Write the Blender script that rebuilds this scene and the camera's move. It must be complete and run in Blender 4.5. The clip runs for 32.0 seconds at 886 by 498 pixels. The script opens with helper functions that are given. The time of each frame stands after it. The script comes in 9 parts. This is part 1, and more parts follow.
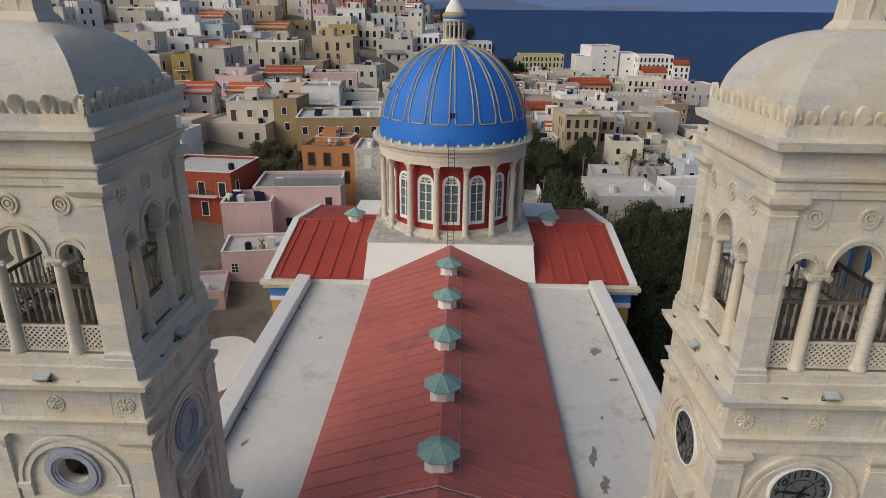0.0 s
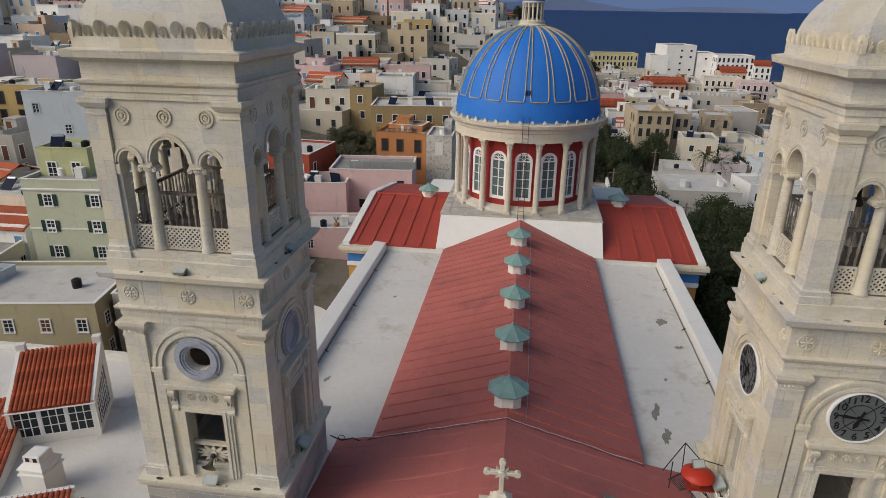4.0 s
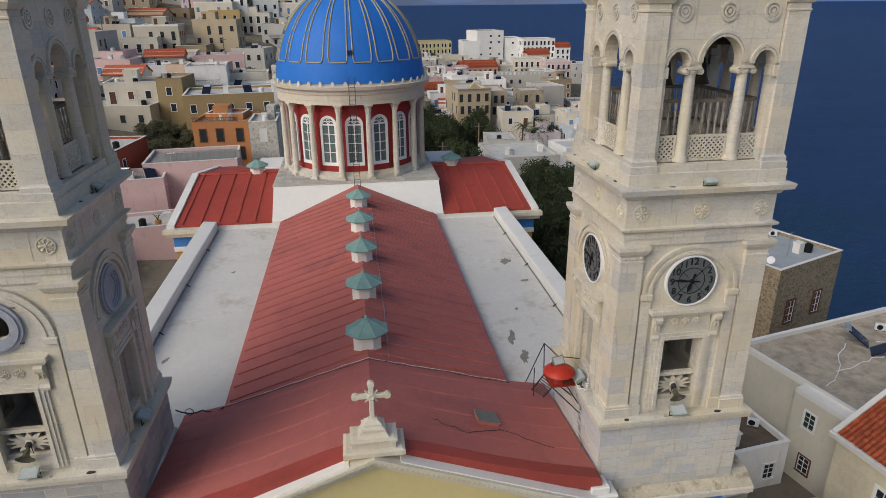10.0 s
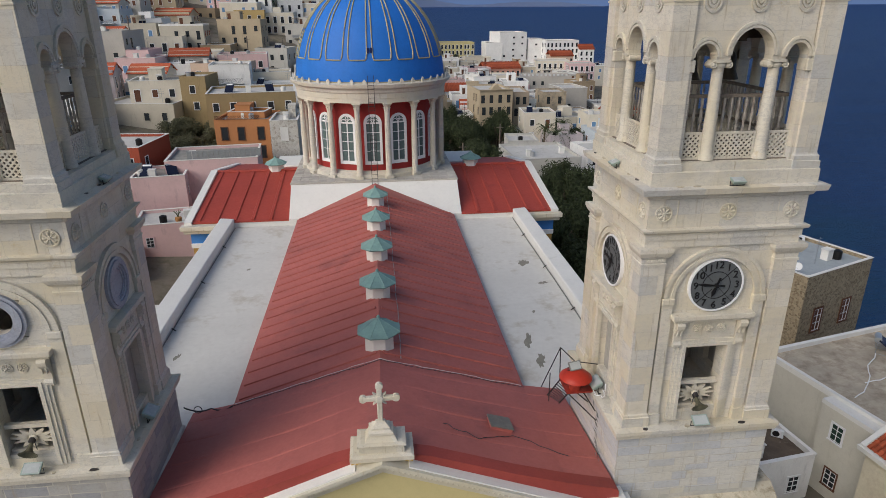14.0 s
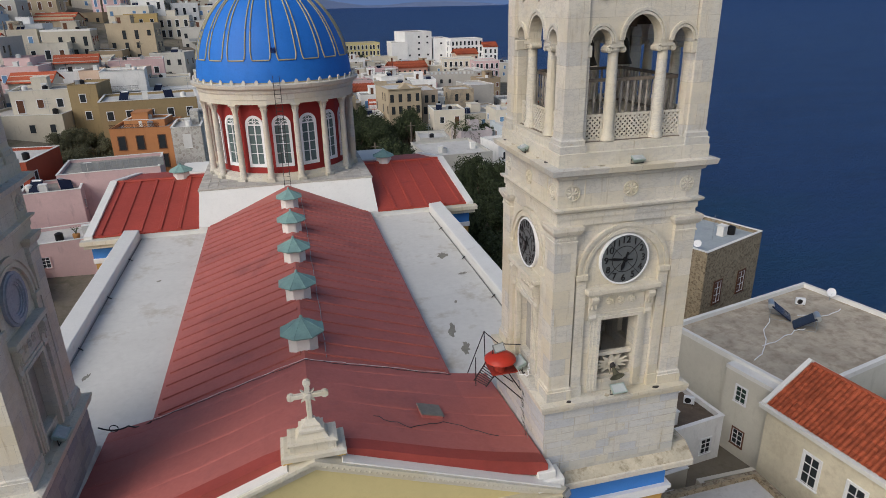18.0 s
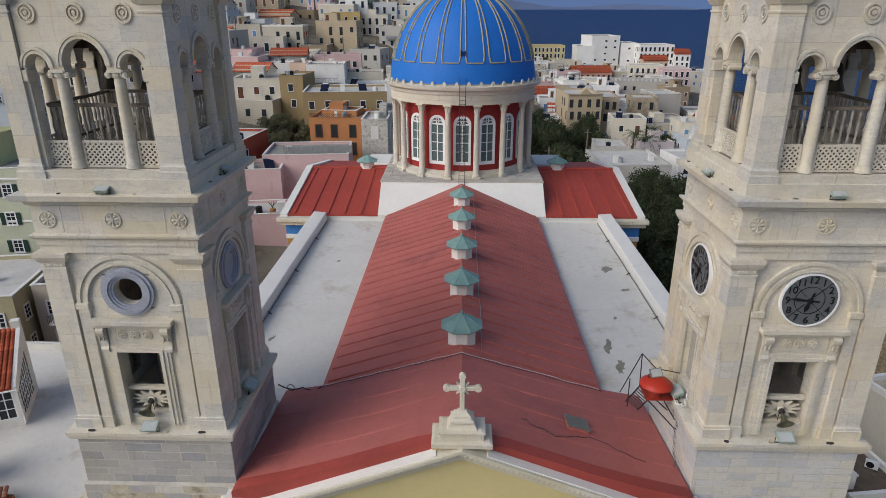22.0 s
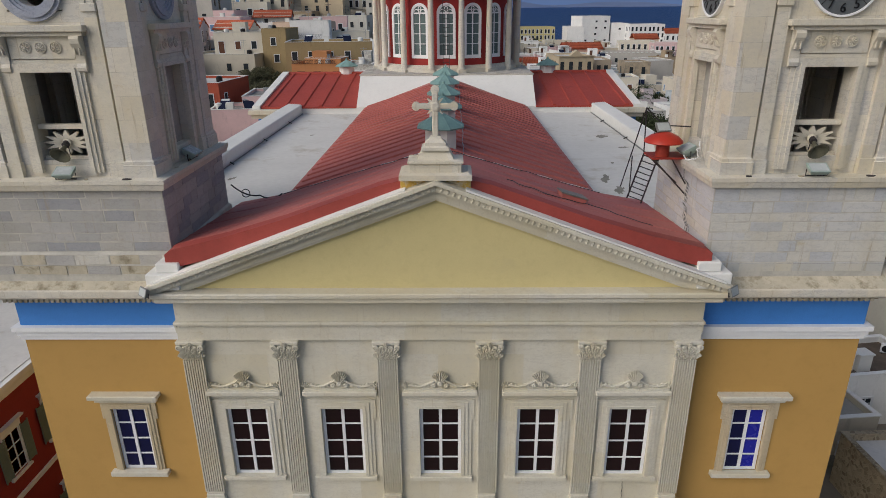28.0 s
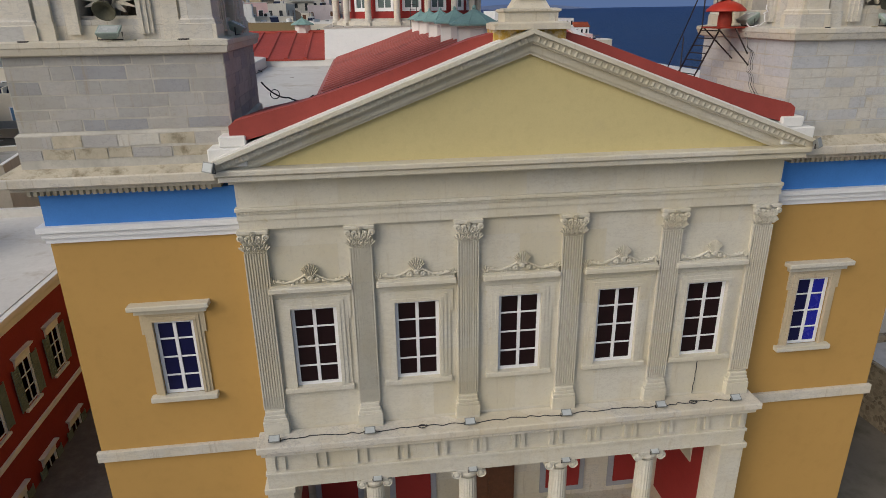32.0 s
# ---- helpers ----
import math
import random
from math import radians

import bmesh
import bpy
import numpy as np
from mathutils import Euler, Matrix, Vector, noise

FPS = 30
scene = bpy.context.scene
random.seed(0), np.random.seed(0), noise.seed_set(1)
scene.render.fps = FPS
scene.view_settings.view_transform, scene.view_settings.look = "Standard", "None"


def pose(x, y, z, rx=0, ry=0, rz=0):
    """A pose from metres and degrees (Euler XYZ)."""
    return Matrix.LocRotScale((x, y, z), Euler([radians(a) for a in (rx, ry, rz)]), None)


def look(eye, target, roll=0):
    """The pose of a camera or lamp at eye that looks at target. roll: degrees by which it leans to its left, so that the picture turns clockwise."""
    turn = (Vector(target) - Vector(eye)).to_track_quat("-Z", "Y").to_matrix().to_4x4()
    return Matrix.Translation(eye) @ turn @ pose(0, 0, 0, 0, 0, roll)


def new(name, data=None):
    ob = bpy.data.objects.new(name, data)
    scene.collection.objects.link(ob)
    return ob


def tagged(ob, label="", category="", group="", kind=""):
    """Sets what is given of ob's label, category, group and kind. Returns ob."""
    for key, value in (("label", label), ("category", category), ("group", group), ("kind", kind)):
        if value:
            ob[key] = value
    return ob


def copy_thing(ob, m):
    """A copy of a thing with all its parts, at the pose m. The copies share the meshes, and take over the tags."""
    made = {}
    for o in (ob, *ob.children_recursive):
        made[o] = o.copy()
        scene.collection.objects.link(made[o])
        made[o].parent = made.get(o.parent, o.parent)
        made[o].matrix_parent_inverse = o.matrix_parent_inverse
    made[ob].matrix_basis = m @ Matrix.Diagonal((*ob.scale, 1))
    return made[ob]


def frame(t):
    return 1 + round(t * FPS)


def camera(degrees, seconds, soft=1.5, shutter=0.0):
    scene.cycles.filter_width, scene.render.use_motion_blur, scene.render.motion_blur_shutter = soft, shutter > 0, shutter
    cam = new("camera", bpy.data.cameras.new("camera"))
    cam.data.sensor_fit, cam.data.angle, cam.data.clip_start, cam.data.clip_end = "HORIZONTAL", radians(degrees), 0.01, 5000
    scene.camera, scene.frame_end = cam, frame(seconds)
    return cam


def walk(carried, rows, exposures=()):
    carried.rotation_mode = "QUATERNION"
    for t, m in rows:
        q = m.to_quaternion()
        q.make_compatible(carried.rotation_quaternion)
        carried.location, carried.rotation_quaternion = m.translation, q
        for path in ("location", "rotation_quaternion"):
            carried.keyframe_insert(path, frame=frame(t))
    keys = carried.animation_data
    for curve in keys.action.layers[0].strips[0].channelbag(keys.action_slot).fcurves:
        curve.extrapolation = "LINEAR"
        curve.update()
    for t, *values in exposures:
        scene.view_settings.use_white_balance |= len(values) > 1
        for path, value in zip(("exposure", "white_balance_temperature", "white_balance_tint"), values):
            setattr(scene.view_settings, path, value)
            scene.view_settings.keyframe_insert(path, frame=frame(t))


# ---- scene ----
cam = camera(70.0, 32.0, soft=0.65)
PATH = [
    (0, (0.664, -14.784, 39.187), (0.617, -12.916, 38.475), 0.6),
    (0.5, (0.602, -14.848, 39.258), (0.506, -12.983, 38.544), 0.6),
    (1, (0.497, -15.28, 39.356), (0.351, -13.417, 38.642), 0.7),
    (1.5, (0.346, -15.813, 39.377), (0.171, -13.953, 38.663), 0.8),
    (2, (0.269, -16.288, 39.094), (0.066, -14.431, 38.38), 0.9),
    (2.5, (0.29, -16.682, 38.532), (0.074, -14.827, 37.817), 0.9),
    (3, (0.354, -17.181, 37.97), (0.113, -15.329, 37.255), 0.9),
    (3.5, (0.255, -17.507, 37.779), (0.011, -15.654, 37.066), 0.9),
    (5.5, (-0.03, -17.794, 36.927), (-0.254, -15.939, 36.213), 0.6),
    (6, (-0.06, -17.872, 36.61), (-0.284, -16.017, 35.897), 0.5),
    (6.5, (-0.13, -17.89, 36.168), (-0.353, -16.035, 35.453), 0.5),
    (7, (-0.221, -17.93, 35.583), (-0.445, -16.076, 34.868), 0.5),
    (7.5, (-0.305, -17.87, 35.04), (-0.529, -16.016, 34.324), 0.5),
    (8, (-0.332, -17.938, 34.667), (-0.552, -16.084, 33.952), 0.6),
    (8.5, (-0.378, -17.972, 34.579), (-0.422, -16.105, 33.863), 0.3),
    (9, (-0.328, -17.968, 34.589), (-0.143, -16.11, 33.871), -0.3),
    (9.5, (-0.182, -17.848, 34.643), (0.046, -15.997, 33.922), -0.5),
    (10, (-0.061, -17.672, 34.647), (0.197, -15.824, 33.927), -0.5),
    (10.5, (0.016, -17.397, 34.567), (0.282, -15.55, 33.848), -0.7),
    (11, (0.115, -17.256, 34.528), (0.408, -15.413, 33.808), -0.7),
    (11.5, (0.193, -17.334, 34.564), (0.466, -15.488, 33.844), -0.7),
    (12, (0.291, -17.41, 34.672), (0.53, -15.559, 33.952), -0.7),
    (12.5, (0.313, -17.329, 34.701), (0.527, -15.475, 33.982), -0.6),
    (13, (0.259, -17.154, 34.685), (0.449, -15.298, 33.966), -0.6),
    (13.5, (0.246, -17.103, 34.522), (0.438, -15.245, 33.806), -0.4),
    (15.5, (0.265, -17.06, 33.884), (0.48, -15.204, 33.17), -0.6),
    (16, (0.299, -17.041, 33.848), (0.589, -15.196, 33.132), -0.8),
    (16.5, (0.365, -16.868, 33.778), (0.706, -15.031, 33.063), -0.9),
    (17, (0.443, -16.813, 33.823), (0.857, -14.992, 33.107), -1.1),
    (17.5, (0.35, -16.98, 33.888), (0.791, -15.165, 33.173), -1.1),
    (18, (0.157, -17.383, 34.049), (0.605, -15.57, 33.332), -1.2),
    (18.5, (-0.097, -17.766, 34.241), (0.247, -15.93, 33.526), -0.9),
    (19, (-0.236, -18.195, 34.604), (-0.272, -16.326, 33.894), 0.0),
    (19.5, (-0.061, -18.28, 34.899), (-0.27, -16.422, 34.187), 0.3),
    (20, (-0.022, -18.155, 35.156), (-0.16, -16.291, 34.445), 0.2),
    (20.5, (-0.096, -17.972, 35.253), (-0.203, -16.105, 34.542), 0.1),
    (21, (-0.163, -17.711, 35.079), (-0.234, -15.842, 34.37), 0.0),
    (21.5, (-0.124, -17.628, 34.846), (-0.185, -15.759, 34.138), -0.0),
    (22, (-0.145, -17.94, 34.499), (-0.197, -16.07, 33.79), 0.0),
    (22.5, (-0.159, -18.325, 33.972), (-0.203, -16.456, 33.262), -0.0),
    (23, (-0.073, -18.466, 33.233), (-0.105, -16.597, 32.523), -0.0),
    (23.5, (0.089, -18.454, 32.633), (0.062, -16.584, 31.923), -0.1),
    (24, (0.356, -18.361, 31.881), (0.326, -16.492, 31.171), -0.1),
    (24.5, (0.426, -18.246, 31.257), (0.395, -16.376, 30.547), -0.1),
    (25, (0.422, -18.1, 30.462), (0.391, -16.23, 29.752), -0.1),
    (25.5, (0.381, -17.984, 29.659), (0.35, -16.114, 28.952), -0.2),
    (27.5, (0.499, -17.929, 26.239), (0.472, -16.057, 25.534), -0.4),
    (28, (0.469, -17.75, 25.308), (0.439, -15.879, 24.6), -0.5),
    (28.5, (0.307, -17.654, 24.554), (0.279, -15.782, 23.85), -0.4),
    (29, (-0.04, -17.602, 23.858), (-0.068, -15.73, 23.154), -0.4),
    (29.5, (-0.554, -17.477, 23.229), (-0.573, -15.606, 22.523), -0.3),
    (30, (-1.266, -17.337, 22.657), (-1.286, -15.466, 21.952), -0.3),
    (30.5, (-2.076, -17.337, 22.159), (-2.094, -15.465, 21.456), -0.2),
    (31, (-2.937, -17.396, 21.635), (-2.956, -15.522, 20.935), -0.2),
    (31.5, (-3.842, -17.566, 21.43), (-3.761, -15.694, 20.73), -0.3),
    (32, (-4.589, -17.766, 21.314), (-4.358, -15.907, 20.613), -0.8),
]
walk(cam, [(t, look(eye, target, roll)) for t, eye, target, roll in PATH], [(0, -0.23, 6500, 10), (9, -0.17, 6300, 10), (19, -0.10, 6070, 10), (24, -0.20, 6000, 10), (32, -0.26, 6280, 10)])
# ---- world, sun ----
SUN_DIR = Vector((-0.72, -0.50, 0.62)).normalized()
world = bpy.data.worlds.new("sky")
scene.world = world
world.use_nodes = True
wn = world.node_tree.nodes
sky = wn.new("ShaderNodeTexSky")
sky.sky_type, sky.sun_disc = "NISHITA", False
sky.sun_elevation = math.asin(SUN_DIR.z)
sky.sun_rotation = math.atan2(SUN_DIR.x, SUN_DIR.y)
sky.air_density, sky.dust_density, sky.ozone_density = 1.0, 3.5, 0.4
wn["Background"].inputs[1].default_value = 0.115
world.node_tree.links.new(sky.outputs[0], wn["Background"].inputs[0])
sun = new("sun", bpy.data.lights.new("sun", "SUN"))
sun.data.energy, sun.data.angle, sun.data.color = 1.7, radians(50), (1.0, 0.94, 0.86)
sun.matrix_world = look(SUN_DIR * 200, (0, 0, 0))


# ---- materials ----
class N:
    """A small node builder."""
    def __init__(self, name):
        self.m = bpy.data.materials.new(name)
        self.m.use_nodes = True
        self.t = self.m.node_tree
        self.b = self.t.nodes["Principled BSDF"]
        self.pos = self.t.nodes.new("ShaderNodeNewGeometry").outputs["Position"]

    def add(self, kind, **inputs):
        n = self.t.nodes.new(kind)
        for key, v in inputs.items():
            self.put(n.inputs[key.replace("_", " ")], v)
        return n

    def put(self, socket, v):
        if hasattr(v, "links"):
            self.t.links.new(v, socket)
        else:
            socket.default_value = v

    def noise(self, scale, detail=4.0, rough=0.6, vec=None):
        n = self.add("ShaderNodeTexNoise", Scale=scale, Detail=detail, Roughness=rough)
        self.put(n.inputs["Vector"], vec if vec is not None else self.pos)
        return n.outputs["Fac"]

    def ramp(self, fac, a, b, lo=0.0, hi=1.0):
        n = self.add("ShaderNodeMapRange", Value=fac)
        for k, v in zip((1, 2, 3, 4), (a, b, lo, hi)):
            n.inputs[k].default_value = v
        return n.outputs[0]

    def mix(self, fac, a, b, mode="MIX"):
        n = self.t.nodes.new("ShaderNodeMix")
        n.data_type, n.blend_type = "RGBA", mode
        self.put(n.inputs[0], fac)
        for i, v in ((6, a), (7, b)):
            self.put(n.inputs[i], (*v, 1) if isinstance(v, tuple) and len(v) == 3 else v)
        return n.outputs[2]

    def math(self, op, a, b=0.0):
        n = self.t.nodes.new("ShaderNodeMath")
        n.operation = op
        self.put(n.inputs[0], a)
        self.put(n.inputs[1], b)
        return n.outputs[0]

    def scaled(self, sx, sy, sz):
        n = self.add("ShaderNodeVectorMath", Vector=self.pos)
        n.operation = "MULTIPLY"
        n.inputs[1].default_value = (sx, sy, sz)
        return n.outputs[0]

    def wallspace(self):
        """x + y along the wall and z up it."""
        s = self.add("ShaderNodeSeparateXYZ", Vector=self.pos)
        c = self.t.nodes.new("ShaderNodeCombineXYZ")
        self.put(c.inputs[0], self.math("ADD", s.outputs[0], s.outputs[1]))
        self.put(c.inputs[1], s.outputs[2])
        return c.outputs[0]

    def bump(self, height, strength, distance=0.02, normal=None):
        n = self.add("ShaderNodeBump", Height=height, Strength=strength, Distance=distance)
        if normal is not None:
            self.put(n.inputs["Normal"], normal)
        return n.outputs[0]

    def done(self, color, rough=0.8, metal=0.0, normal=None, spec=0.3):
        self.put(self.b.inputs["Base Color"], (*color, 1) if isinstance(color, tuple) and len(color) == 3 else color)
        self.put(self.b.inputs["Roughness"], rough)
        self.put(self.b.inputs["Metallic"], metal)
        self.put(self.b.inputs["Specular IOR Level"], spec)
        if normal is not None:
            self.put(self.b.inputs["Normal"], normal)
        return self.m


def shade(c, f):
    return tuple(min(1.0, v * f) for v in c)


def paint(name, c, rough=0.85, var=0.16, scale=0.7, grain=30.0, bump=0.15, dirt=None, dirt_at=0.60, streak=0.0, metal=0.0, spec=0.3, rand=0.0):
    """Painted or plain matter: tone varies at two scales, stains where told, fine relief."""
    n = N(name)
    big, small = n.noise(scale, 5.0), n.noise(grain, 3.0)
    col = n.mix(n.ramp(big, 0.3, 0.7), shade(c, 1 - var), shade(c, 1 + var * 0.6))
    col = n.mix(n.ramp(small, 0.3, 0.7, 0.0, 0.35), col, shade(c, 0.82))
    mid = n.noise(max(2.2, scale * 6), 5.0, 0.7)
    col = n.mix(n.ramp(mid, 0.5, 0.68, 0.0, min(0.5, 0.12 + var * 1.6)), col, shade(c, 0.72))
    if dirt:
        vec = n.scaled(1.0, 1.0, 0.22) if streak else None
        d = n.noise(streak or scale * 1.7, 6.0, 0.68, vec)
        col = n.mix(n.ramp(d, dirt_at, dirt_at + 0.17, 0.0, 0.75), col, dirt)
    if rand:
        r = n.t.nodes.new("ShaderNodeObjectInfo").outputs["Random"]
        h = n.add("ShaderNodeHueSaturation", Color=col)
        n.put(h.inputs["Value"], n.ramp(r, 0, 1, 1 - rand, 1 + rand))
        col = h.outputs[0]
    return n.done(col, n.ramp(small, 0.2, 0.8, rough - 0.08, min(1, rough + 0.08)), metal, n.bump(small, bump), spec)


def marble(name, c, block=(1.75, 0.80), grey=(0.36, 0.38, 0.42), joint=0.35, stain=(0.33, 0.27, 0.17), seams=1.0):
    """Weathered white marble: blocks of differing tone, grey veins, ochre and dark run-off stains."""
    n = N(name)
    w = n.wallspace()
    wob = n.add("ShaderNodeVectorMath", Vector=w)
    wob.operation = "MULTIPLY_ADD"
    wob.inputs[1].default_value = (1, 1, 1)
    nz = n.add("ShaderNodeTexNoise", Scale=1.3, Detail=3.0)
    n.put(nz.inputs["Vector"], n.pos)
    dv = n.add("ShaderNodeVectorMath", Vector=nz.outputs["Color"])
    dv.operation = "SCALE"
    dv.inputs["Scale"].default_value = 0.02
    n.put(wob.inputs[2], dv.outputs[0])
    w = wob.outputs[0]
    br = n.add("ShaderNodeTexBrick", Vector=w, Color1=(0.0, 0.0, 0.0, 1), Color2=(1.0, 1.0, 1.0, 1), Mortar=(0.5, 0.5, 0.5, 1), Scale=1.0)
    br.offset, br.squash = 0.43, 1.0
    n.put(br.inputs["Mortar Size"], 0.006)
    n.put(br.inputs["Mortar Smooth"], 0.0)
    n.put(br.inputs["Brick Width"], block[0])
    n.put(br.inputs["Row Height"], block[1])
    # each slab has a tone of its own: warm cream, white or cool grey
    slab = n.add("ShaderNodeSeparateColor", Color=br.outputs[0]).outputs[0]
    col = n.mix(n.ramp(slab, 0.0, 0.45), (c[0] * 1.0, c[1] * 0.965, c[2] * 0.86), shade(c, 1.10))
    col = n.mix(n.ramp(slab, 0.5, 1.0, 0.0, 0.25 + joint * 1.6), col, (c[0] * 0.78, c[1] * 0.84, c[2] * 0.96))
    veins = n.noise(1.9, 8.0, 0.68, n.scaled(0.8, 0.8, 2.4))
    fine = n.math("ABSOLUTE", n.math("SUBTRACT", veins, 0.5))
    col = n.mix(n.math("MULTIPLY", n.ramp(fine, 0.0, 0.03, 0.75, 0.0), n.ramp(slab, 0.3, 0.8, 0.25, 1.0)), col, grey)
    cloud = n.noise(0.9, 5.0, 0.6, n.scaled(0.9, 0.9, 1.7))
    col = n.mix(n.ramp(cloud, 0.52, 0.68, 0.0, 0.34), col, grey)
    warm = n.noise(0.55, 6.0, 0.7, n.scaled(1, 1, 0.6))
    col = n.mix(n.ramp(warm, 0.46, 0.66, 0.0, 0.42), col, (c[0] * 0.93, c[1] * 0.85, c[2] * 0.66))
    runs = n.noise(3.4, 6.0, 0.7, n.scaled(2.0, 2.0, 0.14))
    col = n.mix(n.ramp(runs, 0.58, 0.70, 0.0, 0.6), col, stain)
    lich = n.noise(1.6, 8.0, 0.78, n.scaled(1, 1, 1.6))
    col = n.mix(n.ramp(lich, 0.60, 0.68, 0.0, 0.5), col, (c[0] * 0.80, c[1] * 0.67, c[2] * 0.42))
    mott = n.noise(9.0, 6.0, 0.75)
    col = n.mix(n.ramp(mott, 0.54, 0.66, 0.0, 0.30), col, shade(c, 0.62))
    g = n.noise(45.0, 3.0)
    col = n.mix(n.ramp(g, 0.35, 0.7, 0.0, 0.18), col, shade(c, 0.65))
    seam = n.math("MULTIPLY", br.outputs["Fac"], n.ramp(n.noise(2.0, 4.0), 0.35, 0.6, 0.08 * seams, 0.5 * seams))
    col = n.mix(seam, col, (c[0] * 0.36, c[1] * 0.32, c[2] * 0.25))
    nor = n.bump(br.outputs["Fac"], -0.5, 0.01)
    return n.done(col, n.ramp(veins, 0.3, 0.7, 0.55, 0.78), 0.0, n.bump(g, 0.18, 0.01, nor), 0.35)


M_MARBLE = marble("weathered_marble", (0.60, 0.565, 0.485), block=(1.15, 0.66), grey=(0.40, 0.39, 0.375))
M_MARBLE_PLAIN = marble("carved_marble", (0.585, 0.55, 0.465), block=(2.3, 1.2), grey=(0.40, 0.39, 0.37), joint=0.1, seams=0.35)
M_MARBLE_CREAM = marble("facade_marble", (0.575, 0.55, 0.465), block=(2.75, 1.25), grey=(0.50, 0.475, 0.41), joint=0.0, stain=(0.47, 0.41, 0.30), seams=0.3)
M_MARBLE_STAINED = marble("stained_window_marble", (0.50, 0.43, 0.31), block=(3, 3), grey=(0.36, 0.32, 0.25), joint=0.0, stain=(0.22, 0.17, 0.10), seams=0.0)
M_LEDGE = paint("lichen_ledge", (0.52, 0.47, 0.36), dirt=(0.16, 0.13, 0.07), dirt_at=0.52, scale=1.4, var=0.25, bump=0.4)
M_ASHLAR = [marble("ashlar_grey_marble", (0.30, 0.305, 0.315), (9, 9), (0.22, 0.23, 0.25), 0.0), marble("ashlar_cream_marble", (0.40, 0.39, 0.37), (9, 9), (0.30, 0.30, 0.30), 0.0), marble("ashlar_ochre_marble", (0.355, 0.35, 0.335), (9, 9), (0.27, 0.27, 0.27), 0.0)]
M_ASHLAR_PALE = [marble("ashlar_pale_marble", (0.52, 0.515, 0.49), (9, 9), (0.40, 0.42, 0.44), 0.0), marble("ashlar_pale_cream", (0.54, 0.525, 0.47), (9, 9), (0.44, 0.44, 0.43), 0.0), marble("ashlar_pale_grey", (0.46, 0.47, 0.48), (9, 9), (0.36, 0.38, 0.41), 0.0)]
M_BALUSTER = paint("peeling_pale_wood", (0.40, 0.37, 0.33), var=0.3, scale=6.0, dirt=(0.16, 0.13, 0.10), dirt_at=0.52, streak=9.0)
M_MORTAR = paint("lime_mortar", (0.51, 0.49, 0.43), var=0.25, scale=1.5)
M_GREYRING = marble("blue_grey_marble", (0.34, 0.36, 0.42), (5, 5), (0.24, 0.26, 0.31), 0.0, (0.2, 0.2, 0.22))
M_RED = paint("red_roof_paint", (0.43, 0.131, 0.110), rough=0.62, var=0.14, scale=0.22, grain=7.0, bump=0.12, dirt=(0.25, 0.085, 0.080), dirt_at=0.54, spec=0.35)
M_RED_EDGE = paint("red_edge_paint", (0.33, 0.062, 0.048), rough=0.6, var=0.2, scale=0.5, dirt=(0.22, 0.05, 0.042), dirt_at=0.55)
M_RED_TRAN = paint("deep_red_roof_paint", (0.37, 0.060, 0.040), rough=0.6, var=0.14, scale=0.3, grain=6.0, dirt=(0.17, 0.035, 0.03), dirt_at=0.6)
M_BLUE_DOME = paint("blue_dome_paint", (0.024, 0.170, 0.60), rough=0.55, var=0.10, scale=0.5, grain=9.0, bump=0.08, dirt=(0.025, 0.12, 0.44), dirt_at=0.6)
M_BLUE = paint("blue_band_paint", (0.060, 0.220, 0.60), rough=0.7, var=0.05)
M_GOLD = paint("dull_gilt_paint", (0.40, 0.36, 0.21), rough=0.6, var=0.2)
M_OCHRE = paint("ochre_wall_paint", (0.47, 0.285, 0.085), rough=0.85, var=0.045, scale=0.35, grain=60, bump=0.08, dirt=(0.42, 0.25, 0.075), dirt_at=0.6)
M_TYMP = paint("pale_yellow_paint", (0.60, 0.52, 0.26), rough=0.85, var=0.05, scale=0.6, bump=0.08, dirt=(0.52, 0.45, 0.24), dirt_at=0.6)
M_WHITE = paint("white_plaster", (0.74, 0.735, 0.70), var=0.05, scale=0.5, dirt=(0.50, 0.49, 0.44), dirt_at=0.62)
M_TERRACE = paint("white_terrace_coating", (0.66, 0.65, 0.61), var=0.07, scale=0.22, grain=3.0, bump=0.06, dirt=(0.40, 0.35, 0.26), dirt_at=0.55)
M_TRIM = paint("white_window_paint", (0.78, 0.79, 0.80), var=0.03, rough=0.5)
M_DRUMRED = paint("crimson_drum_paint", (0.30, 0.028, 0.024), rough=0.7, var=0.12)
M_COPPER = paint("pale_green_copper", (0.24, 0.39, 0.36), rough=0.55, var=0.2, scale=2.0, metal=0.15, dirt=(0.14, 0.25, 0.25))
# near-black: the shade of rooms and holes is put into the colour
M_DARK = paint("dark_interior", (0.028, 0.022, 0.020), rough=0.95, var=0.2)
M_IRON = paint("rusty_red_iron", (0.30, 0.035, 0.020), rough=0.6, var=0.3, scale=6)
M_STEEL = paint("dark_iron", (0.06, 0.055, 0.055), rough=0.6, var=0.3, scale=6, metal=0.5)
M_GREYMET = paint("grey_metal", (0.35, 0.37, 0.38), rough=0.45, var=0.15, scale=5, metal=0.6)
M_CABLE = paint("black_cable", (0.035, 0.035, 0.04), rough=0.6)
M_FLOOD = paint("pale_green_floodlight_case", (0.34, 0.42, 0.38), rough=0.5, var=0.2, scale=5)
M_WOODGREY = paint("weathered_grey_wood", (0.19, 0.16, 0.13), rough=0.9, var=0.35, scale=9, grain=50, bump=0.3)
